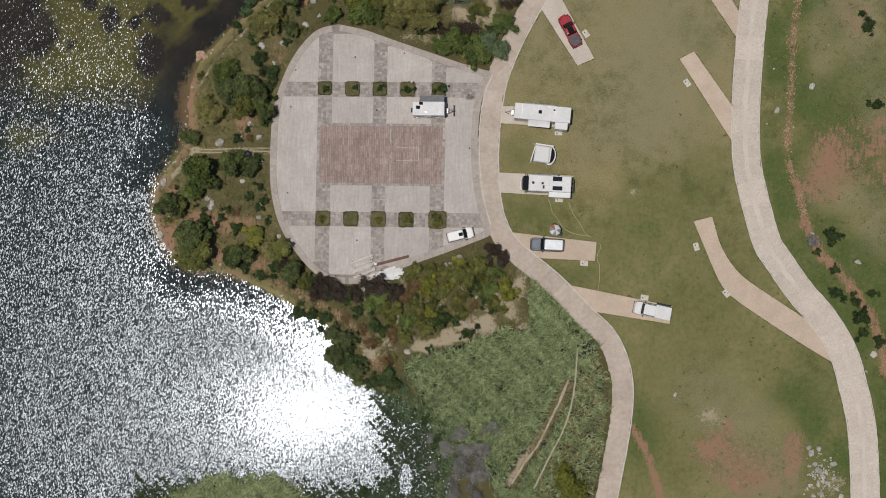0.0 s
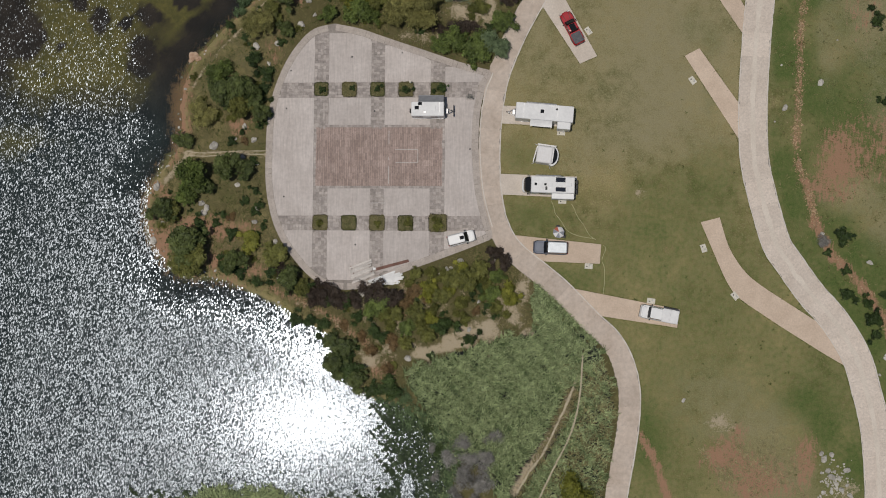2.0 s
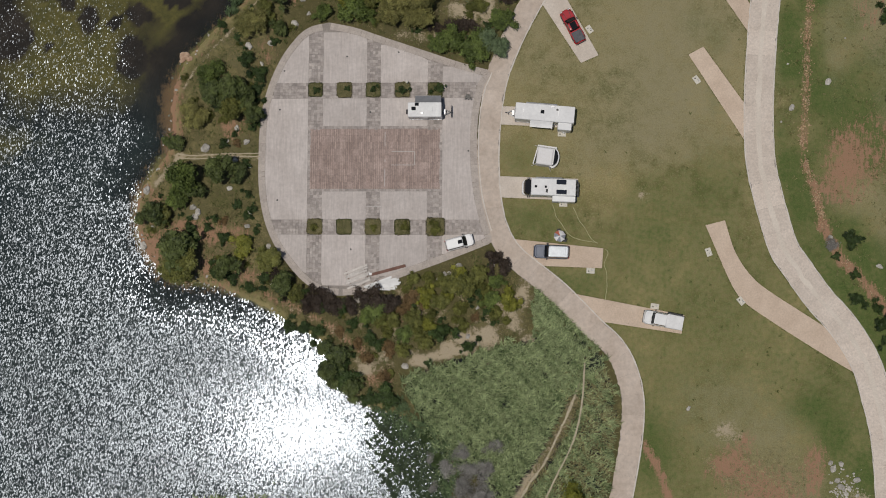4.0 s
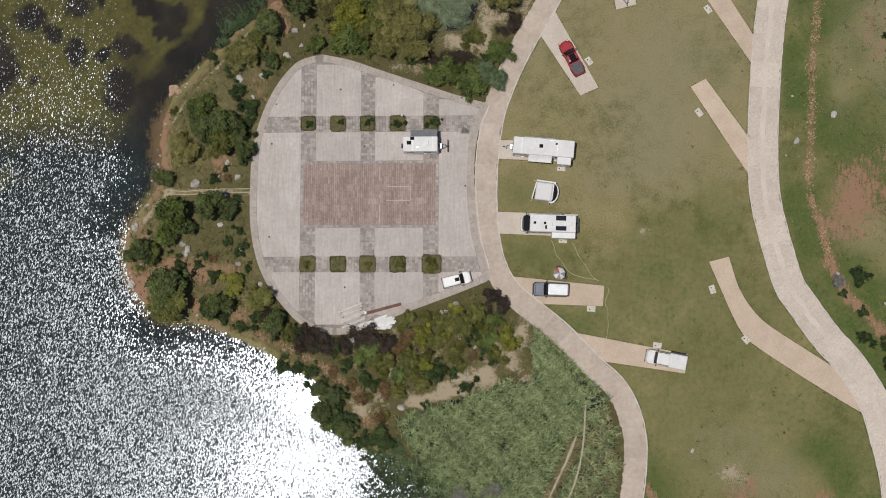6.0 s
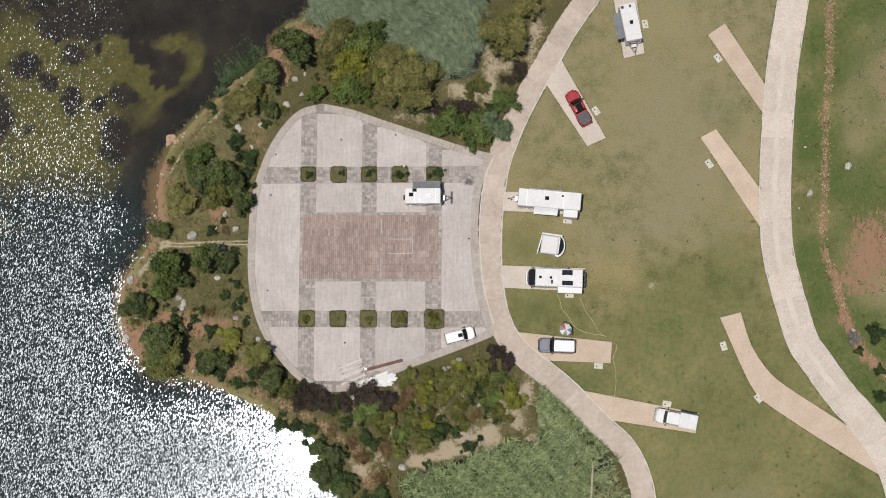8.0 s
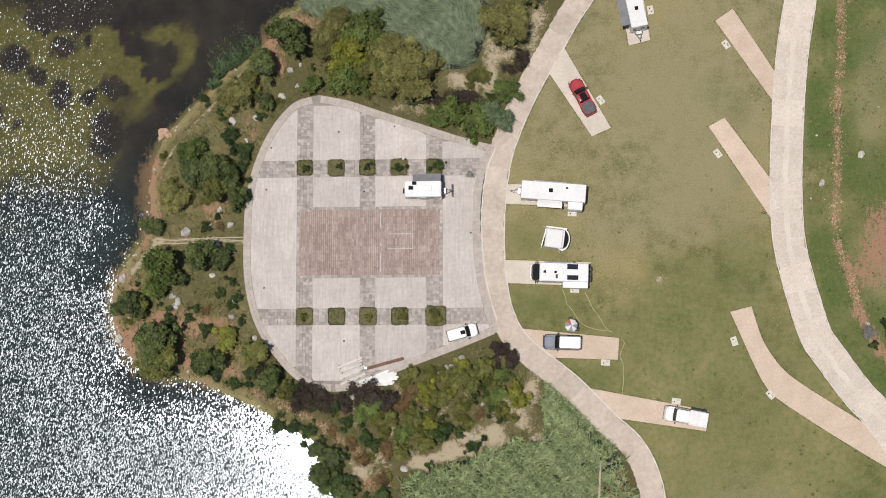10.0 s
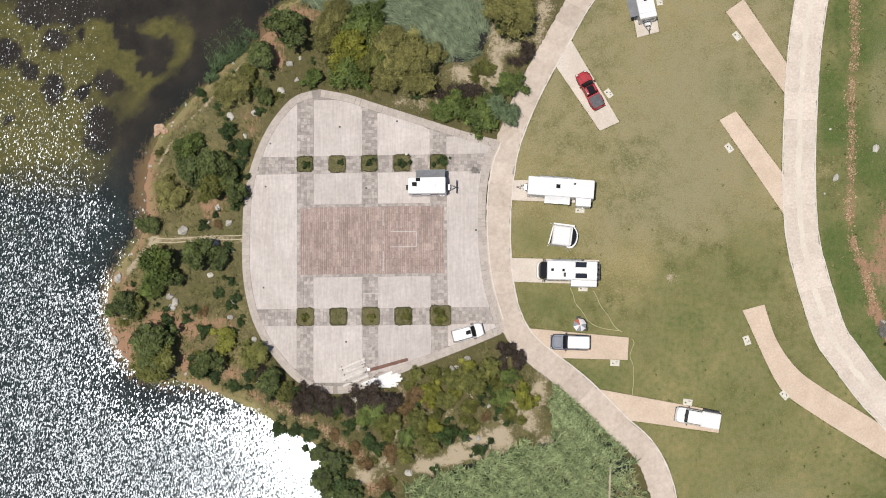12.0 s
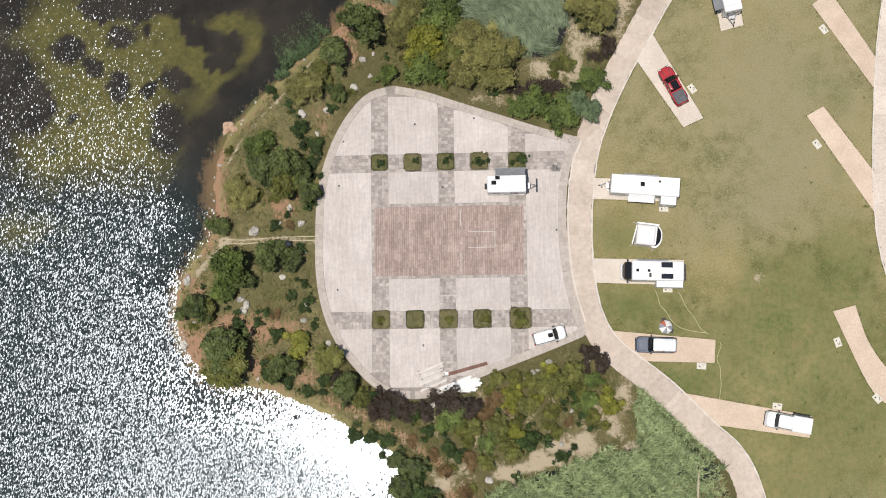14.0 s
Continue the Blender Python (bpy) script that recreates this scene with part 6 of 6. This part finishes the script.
part("side_awning", box((2.1, 0.18, 0.16), (-1.45, -1.06, 1.78), 0.04), BLACK, ute, "black rolled side awning")


def caravan(name, m, L, W, H, label, hatches=(), awning=None, open_awning=None):
    """A touring caravan, its drawbar along +x: shell, roof skin, hatches, windows, door, wheels."""
    o = thing(name, m, label, "caravan")
    a, w = L / 2, W / 2
    part("shell", loft([ring(-a, a, -w, w, 0.12, 0.4), ring(-a, a, -w, w, 0.12, H - 0.16), ring(-a + 0.03, a - 0.03, -w + 0.03, w - 0.03, 0.12, H - 0.06)]), WHITE, o)
    part("roof", loft([ring(-a + 0.02, a - 0.02, -w + 0.02, w - 0.02, 0.14, H - 0.07), ring(-a + 0.06, a - 0.06, -w + 0.06, w - 0.06, 0.16, H)]), OFFWHITE, o, "dusty white roof")
    for x, y, sx, sy, mat in hatches:
        part("roof_hatch", box((sx, sy, 0.09), (x, y, H + 0.035), 0.025), mat, o, "dark roof hatch" if mat in (GLASS, BLACK) else "pale roof hatch")
    part("roof_seam", box((0.04, W - 0.2, 0.015), (a * 0.72, 0, H + 0.004)), STEEL, o)
    part("roof_seam", box((0.04, W - 0.2, 0.015), (-a * 0.45, 0, H + 0.004)), STEEL, o)
    for s in (-1, 1):
        for x in (-a * 0.55, a * 0.35):
            part("window", box((1.1, 0.04, 0.6), (x, s * (w + 0.005), 1.75), 0.015), GLASS, o, "dark side window")
        for x in (-0.45, 0.4):
            wheel(o, x, s * (w - 0.16), 0.34, 0.22)
        part("skirt_rail", box((L * 0.96, 0.03, 0.1), (0, s * (w + 0.005), 0.5), 0.01), STEEL, o)
    part("window", box((0.04, W * 0.7, 0.6), (a + 0.005, 0, 1.6), 0.015), GLASS, o, "dark front window")
    part("door", box((0.7, 0.04, 1.8), (a * 0.02, -w - 0.008, 1.35), 0.015), OFFWHITE, o)
    for s in (-1, 1):
        part("drawbar", tube([(a - 0.1, s * w * 0.55, 0.48), (a + 1.15, 0, 0.48)], 0.06, 6), STEEL, o, "galvanised drawbar")
    part("coupling", box((0.35, 0.12, 0.12), (a + 1.25, 0, 0.5), 0.03), BLACK, o)
    part("jockey_wheel", tube([(a + 0.95, 0.16, 0.0), (a + 0.95, 0.16, 0.75)], 0.06, 8), BLACK, o)
    part("gas_box", box((0.42, 0.75, 0.4), (a + 0.28, 0, 0.68), 0.04), STEEL, o)
    if awning:
        x0, x1, side = awning
        part("awning_roll", tube([(x0, side * (w + 0.09), H - 0.25), (x1, side * (w + 0.09), H - 0.25)], 0.1, 8), STEEL, o, "rolled awning")
    if open_awning:
        x0, x1, side, out, mat = open_awning
        s = side
        bm = bmesh.new()
        rows = []
        for k in range(5):
            y = s * (w + out * k / 4)
            z = H - 0.18 - 0.28 * k / 4 - 0.05 * math.sin(math.pi * k / 4)
            rows.append([bm.verts.new((x, y, zz)) for x, zz in ((x0, z), (x1, z), (x1, z - 0.02), (x0, z - 0.02))])
        for p, q in zip(rows, rows[1:]):
            for j in range(4):
                bm.faces.new((p[j], p[(j + 1) % 4], q[(j + 1) % 4], q[j]))
        bm.faces.new(rows[0])
        bm.faces.new(rows[-1][::-1])
        part("awning", bm, mat, o, "opened fabric awning")
        for x in (x0 + 0.05, x1 - 0.05):
            part("awning_leg", tube([(x, s * (w + out - 0.05), 0.0), (x, s * (w + out - 0.05), H - 0.46)], 0.025, 6), STEEL, o)
        part("awning_bar", tube([(x0, s * (w + out), H - 0.48), (x1, s * (w + out), H - 0.48)], 0.04, 6), STEEL, o)
    return o


# long white caravan on the first pad; its drawbar points to the lane
A = caravan("caravan", pose(6.15, 19.9, 0.05, 0, 0, 175), 8.3, 2.35, 3.0, "long white touring caravan on a rose concrete pad",
            [(0.35, -0.1, 0.5, 0.5, GLASS), (-1.7, -0.55, 0.3, 0.26, BLACK), (-1.05, -0.95, 0.75, 0.14, STEEL)], awning=(-1.6, 2.7, -1), open_awning=(-1.2, 1.95, 1, 0.85, OFFWHITE))
part("slide_out", loft([ring(-3.85, -1.95, 1.1, 2.15, 0.08, 0.55), ring(-3.85, -1.95, 1.1, 2.15, 0.08, 2.6), ring(-3.8, -2.0, 1.1, 2.1, 0.08, 2.66)]), WHITE, A, "white slide-out room")
# caravan on the court
P = caravan("caravan", pose(-10.65, 20.45, 0.085, 0, 0, 0), 4.75, 2.1, 2.8, "short white caravan with a grey awning parked on the court",
            [(-1.1, 0.75, 0.55, 0.45, GLASS), (-1.55, 0.15, 0.6, 0.5, GLASS), (0.75, 0.1, 0.75, 0.65, WHITE), (-0.4, -0.5, 0.4, 0.3, STEEL)], open_awning=(-1.35, 2.3, 1, 0.95, CANVAS))
part("stone_guard", box((0.09, 1.65, 0.5), (3.65, 0.05, 0.75), 0.03), BLACK, P, "black stone guard")
part("spare_wheel", loft([[(-2.5, 0.34 * math.cos(t), 0.95 + 0.34 * math.sin(t)) for t in np.linspace(0, 6.283, 17)[:-1]], [(-2.72, 0.34 * math.cos(t), 0.95 + 0.34 * math.sin(t)) for t in np.linspace(0, 6.283, 17)[:-1]]]), RUBBER, P, "black spare wheel")
# caravan on the north pad, drawbar to the south
caravan("caravan", pose(17.05, 43.8, 0.05, 0, 0, -79), 5.1, 2.2, 2.8, "white caravan with a grey side awning on a pad",
            [(0.1, 0.05, 0.5, 0.45, GLASS), (-2.1, -0.75, 0.35, 0.4, BLACK), (-2.1, 0.3, 0.35, 0.25, BLACK)], open_awning=(-1.6, 1.95, -1, 1.05, CANVAS))

# motorhome, cab to the west
B = thing("motorhome", pose(7.05, 9.5, 0.05, 0, 0, 178) @ Matrix.Diagonal((0.91, 1, 1, 1)), "white motorhome with solar panels on its dusty roof", "motorhome")
part("shell", loft([ring(-3.75, 3.1, -1.2, 1.2, 0.12, 0.45), ring(-3.75, 3.1, -1.2, 1.2, 0.12, 2.95), ring(-3.7, 3.05, -1.15, 1.15, 0.12, 3.06)]), WHITE, B)
part("roof", loft([ring(-3.7, 3.05, -1.14, 1.14, 0.14, 3.05), ring(-3.65, 3.0, -1.1, 1.1, 0.14, 3.12)]), OFFWHITE, B, "dusty grey-white roof")
part("cab", loft([ring(2.9, 4.25, -1.05, 1.05, 0.45, 0.4), ring(2.9, 4.5, -1.1, 1.1, 0.55, 0.9), ring(2.9, 4.42, -1.06, 1.06, 0.55, 1.25)]), WHITE, B, "rounded white cab nose")
part("windscreen", loft([ring(2.95, 4.3, -1.1, 1.1, 0.6, 1.22), ring(2.95, 4.2, -1.12, 1.12, 0.6, 2.2), ring(2.95, 4.0, -1.05, 1.05, 0.5, 2.75)]), GLASS, B, "dark wrap-round windscreen")
for x, y, sx, sy, mat, nm in ((-1.55, 0.66, 1.55, 0.6, PANEL, "solar_panel"), (-1.5, -0.72, 1.5, 0.66, PANEL, "solar_panel"), (2.35, -0.02, 0.36, 0.34, GLASS, "roof_hatch"), (0.85, 0.0, 0.34, 0.32, GLASS, "roof_hatch"), (0.68, 0.55, 0.3, 0.5, BLACK, "roof_hatch"), (0.0, 0.1, 0.5, 0.5, WHITE, "air_conditioner"), (-2.75, -0.06, 0.9, 0.62, WHITE, "air_conditioner")):
    part(nm, box((sx, sy, 0.08 if mat is not WHITE else 0.2), (x, y, 3.17), 0.02), mat, B)
part("slide_out", loft([ring(-3.72, -0.2, -0.0, 1.95, 0.08, 0.7), ring(-3.72, -0.2, 0.0, 1.95, 0.08, 2.5), ring(-3.67, -0.25, 0.0, 1.9, 0.08, 2.56)]), WHITE, B, "white slide-out room")
part("awning_roll", tube([(-1.6, -1.3, 2.75), (2.4, -1.3, 2.75)], 0.1, 8), STEEL, B)
part("rear_rack", box((0.5, 2.1, 0.12), (-4.05, 0, 0.75), 0.03), BLACK, B, "black rear rack")
for y in (-0.6, 0.1, 0.65):
    part("rear_case", box((0.42, 0.5, 0.6), (-4.05, y, 1.1), 0.05), BLACK, B)
for s in (-1, 1):
    part("mirror", box((0.14, 0.3, 0.4), (3.6, s * 1.3, 1.9), 0.05), BLACK, B)
    part("headlight", box((0.12, 0.35, 0.2), (4.3, s * 0.7, 0.8), 0.05), LAMP, B)
    for x in (3.2, -2.2):
        wheel(B, x, s * 0.98, 0.38, 0.26)
    for x in (-1.2, 1.2):
        part("window", box((1.1, 0.04, 0.55), (x, s * 1.205, 2.0), 0.015), GLASS, B, "dark side window")

# white fabric shelter between the two vans
T = thing("camper_tent", pose(6.35, 13.95, 0.0, 0, 0, -8), "white box-shaped canvas shelter with a dark window band", "tent")
part("canvas_wall", loft([ring(-1.35, 1.2, -1.25, 1.35, 0.2, 0.0), ring(-1.3, 1.25, -1.2, 1.3, 0.25, 1.5), ring(-1.2, 1.1, -1.1, 1.2, 0.2, 1.75)]), CLOTH, T)
part("canvas_roof", loft([ring(-1.25, 0.95, -1.18, 1.2, 0.1, 1.72), ring(-1.25, 0.95, -1.18, 1.2, 0.1, 1.84), ring(-1.1, 0.8, -1.05, 1.05, 0.1, 1.95)]), CLOTH, T, "taut white roof")
part("window_band", loft([[(0.9 + 0.76 * math.cos(t), 1.22 * math.sin(t), z) for t in np.linspace(-1.35, 1.35, 12)] + [(0.9, 1.1, z), (0.9, -1.1, z)] for z in (1.3, 1.7)]), GLASS, T, "dark curved window")
part("skirt", loft([[(0.95 + 0.92 * math.cos(t), 1.42 * math.sin(t), z) for t in np.linspace(-1.5, 1.5, 14)] + [(0.6, 1.3, z), (0.6, -1.3, z)] for z in (0.0, 1.2)]), WHITE, T, "white curved front")
for x, y in ((-1.75, 1.6), (-1.8, -1.35), (0.9, -1.75)):
    part("corner_flap", tube([(x, y, 0.02), (x * 0.62, y * 0.72, 1.7)], 0.05, 6, None, 0.04), CLOTH, T)
part("side_flap", box((2.7, 0.22, 0.05), (0.0, 1.45, 1.3), 0.02, 0), CLOTH, T)
part("side_flap", box((0.16, 2.4, 0.05), (-1.5, 0.0, 1.2), 0.02, -8), CLOTH, T)

# umbrella with two chairs
U = thing("garden_umbrella", pose(8.1, 2.75, 0.0, 0, 4, 12), "white garden umbrella with grey and orange panels on grass", "umbrella")
part("pole", tube([(0, 0, 0.0), (0, 0, 2.3)], 0.025, 8), STEEL, U)
part("base", loft([[(0.25 * math.cos(t), 0.25 * math.sin(t), z) for t in np.linspace(0, 6.283, 17)[:-1]] for z in (0.0, 0.08)]), BLACK, U)
canopy = thing("canopy", pose(0, 0, 0), "", "")
canopy.parent = U
for key in ("category", "label"):
    if key in canopy:
        del canopy[key]
for i in range(8):
    bm = bmesh.new()
    a0, a1 = i * math.pi / 4, (i + 1) * math.pi / 4
    rowsu = []
    for k in range(5):
        r, z = 0.82 * k / 4 + 0.02, 2.32 - 0.42 * (k / 4) ** 1.6
        rowsu.append([bm.verts.new((r * math.cos(a), r * math.sin(a), zz)) for a, zz in ((a0, z), (a1, z), (a1, z - 0.015), (a0, z - 0.015))])
    for p, q in zip(rowsu, rowsu[1:]):
        for j in range(4):
            bm.faces.new((p[j], p[(j + 1) % 4], q[(j + 1) % 4], q[j]))
    bm.faces.new(rowsu[0])
    bm.faces.new(rowsu[-1][::-1])
    part("cloth_panel", bm, (CLOTH, CLOTH, ORANGE, SLATE, CLOTH, SLATE, CLOTH, SLATE)[i], canopy)


def camp_chair(m):
    o = thing("camp_chair", m, "dark folding camp chair under the umbrella", "chair", "camp chairs")
    part("seat", box((0.5, 0.5, 0.05), (0, 0, 0.42), 0.015), BLACK, o)
    part("backrest", box((0.06, 0.5, 0.5), (-0.26, 0, 0.7), 0.015), BLACK, o)
    for x in (-0.22, 0.22):
        for y in (-0.22, 0.22):
            part("leg", tube([(x, y, 0), (x * 0.9, y * 0.9, 0.42)], 0.018, 5), STEEL, o)
    return o


camp_chair(pose(8.15, 3.6, 0, 0, 0, -85))
camp_chair(pose(8.95, 2.35, 0, 0, 0, 160))


# ---- service slabs beside the pads ----
def service(x, y, turn):
    o = thing("service_slab", pose(x, y, 0, 0, 0, turn), "cream concrete service slab with tap and power box", "service point", "service points")
    part("slab", box((1.15, 0.78, 0.16), (0, 0, 0.03), 0.02), TAP, o)
    part("power_box", box((0.15, 0.13, 0.6), (0.25, 0.06, 0.39), 0.02), STEEL, o, "grey power box")
    part("grate", box((0.16, 0.16, 0.02), (-0.25, -0.08, 0.118)), BLACK, o, "dark drain grate")
    part("tap", tube([(0.05, 0.2, 0.1), (0.05, 0.2, 0.6), (0.05, 0.05, 0.62)], 0.02, 6), STEEL, o)


for x, y, turn in ((12.5, 32.3, -55), (8.6, 17.4, -3), (8.8, 7.45, -2), (12.6, -1.95, -4), (21.5, -6.9, -8), (27.5, 25.0, -55), (29.0, 0.7, -72), (33.4, -6.1, -50), (28.9, 39.4, -55), (19.2, 44.2, -80)):
    service(x, y, turn)


# ---- hoses on the grass ----
def hose(pts, label):
    l = spline(pts, 0.35)
    l = l + np.stack([0.05 * np.sin(np.arange(len(l)) * 0.9), 0.05 * np.cos(np.arange(len(l)) * 0.7)], 1)
    tagged(part("hose", tube([(p[0], p[1], 0.05 + 0.02 * lift(*p)) for p in l], 0.04, 5), HOSE, None), label, "hose", "hoses")


for k in (-0.24, 0.24):
    edge = spline([(-46.2, 14.35 + k), (-43.7, 14.15 + k), (-40.1, 14.4 + k), (-34.4, 14.5 + k)], 0.5)
    tagged(part("path_edging", ribbon(offset(edge, 0.06), offset(edge, -0.06), -0.1, 0.1, 0.02, 4), RAIL, None), "pale timber edging of a narrow path over the bank", "edging", "path edgings")
hose([(7.2, 7.4), (7.6, 6.4), (8.0, 5.4), (9.4, 3.4), (11.0, 2.4), (13.3, 2.1)], "yellow hose snaking over the grass from the motorhome")
hose([(10.1, 7.0), (11.4, 4.6), (12.9, 2.4), (13.6, 1.9)], "yellow hose lying straight over the grass")
hose([(14.7, 1.0), (15.0, 0.5), (14.5, -1.2), (14.9, -2.7), (14.7, -6.1)], "yellow hose lying beside the pad")

# ---- stacked building material on the court ----
for i in range(7):
    o = tagged(part("board", box((3.5 - 0.12 * (i % 3), 0.27, 0.07), (0, 0, 0), 0.01), TIMBER, None), "weathered pale timber board lying on the court", "board", "timber boards")
    o.matrix_basis = pose(-20.45 + 0.09 * i + 0.12 * math.sin(i * 2.7), -1.85 - 0.345 * i, 0.305, 0, 0, 22 + 1.6 * math.sin(i * 2.1))
for x, y in ((-21.4, -3.2), (-19.0, -2.3)):
    o = tagged(part("bearer", box((2.3, 0.1, 0.18), (0, 0, 0), 0.01), BROWNWOOD, None), "dark timber bearer under the stacked boards", "beam", "bearers")
    o.matrix_basis = pose(x, y, 0.178, 0, 0, 112)
o = tagged(part("beam", box((5.0, 0.42, 0.2), (0, 0, 0), 0.02), BROWNWOOD, None), "red-brown timber beam lying along the court edge", "beam")
o.matrix_basis = pose(-15.8, -1.95, 0.19, 0, 0, 15)
for i in range(11):
    l = 5.2 - 0.26 * abs(i - 4) - 0.5 * (i % 3 == 1)
    o = tagged(part("sheet", box((l, 0.26, 0.035), (l / 2, 0, 0), 0.008), PLASTIC, None), "white plastic cladding strip fanned out in a pile", "sheet", "white sheets")
    o.matrix_basis = pose(-19.25 + 0.06 * i, -4.35 - 0.02 * i, 0.125 + 0.036 * (i % 4), 0, 0, 21 - 2.4 * i)
o = thing("bollard_light", pose(-13.35, 24.75, 0.08), "short white bollard light beside a planting bed", "bollard")
part("post", tube([(0, 0, 0), (0, 0, 0.9)], 0.09, 10), WHITE, o)
part("cap", loft([[(0.17 * math.cos(t), 0.17 * math.sin(t), z) for t in np.linspace(0, 6.283, 15)[:-1]] for z in (0.9, 1.0)]), TAP, o)
o = thing("toolbox", pose(-18.35, -2.5, 0.09), "small white tub among the boards", "tub")
part("tub", loft([ring(-0.18, 0.18, -0.15, 0.15, 0.05, 0.0), ring(-0.2, 0.2, -0.17, 0.17, 0.05, 0.3)]), PLASTIC, o)
tagged(copy_thing(DEAD[0], pose(-4.8, 22.7, 0.08) @ Matrix.Diagonal((0.75, 0.55, 0.4, 1))), "heap of grey dry twigs swept together on the court", "twigs")


# ---- fence across the reed bed ----
def fence(pts, label):
    l = spline(pts, 2.4)
    o = thing("fence", pose(0, 0, 0), label, "fence", "fences")
    for x, y in l:
        part("post", tube([(x, y, -0.2), (x, y, 1.25)], 0.07, 6), RAIL, o)
    f = spline(pts, 0.6)
    part("rail", ribbon(offset(f, 0.11), offset(f, -0.11), 1.06, 1.14, 0.02, 2), RAIL, o, "pale weathered top rail")


fence([(11.7, -14.8), (11.3, -20.4), (10.1, -25.6), (7.3, -31.4), (5.6, -35.0)], "weathered timber rail fence through the reeds")
path = spline([(11.1, -17.5), (10.1, -20.2), (8.6, -23.6), (7.3, -26.3), (6.0, -29.0), (4.0, -31.7), (2.4, -34.4)], 0.8)
tagged(part("boardwalk", ribbon(offset(path, 0.16), offset(path, -0.16), 0.0, 0.42, 0.05, 8), RAIL, None), "narrow weathered plank line through the reeds", "boardwalk")
for ob in PATTERNS:
    for o in (*ob.children_recursive, ob):
        bpy.data.objects.remove(o)
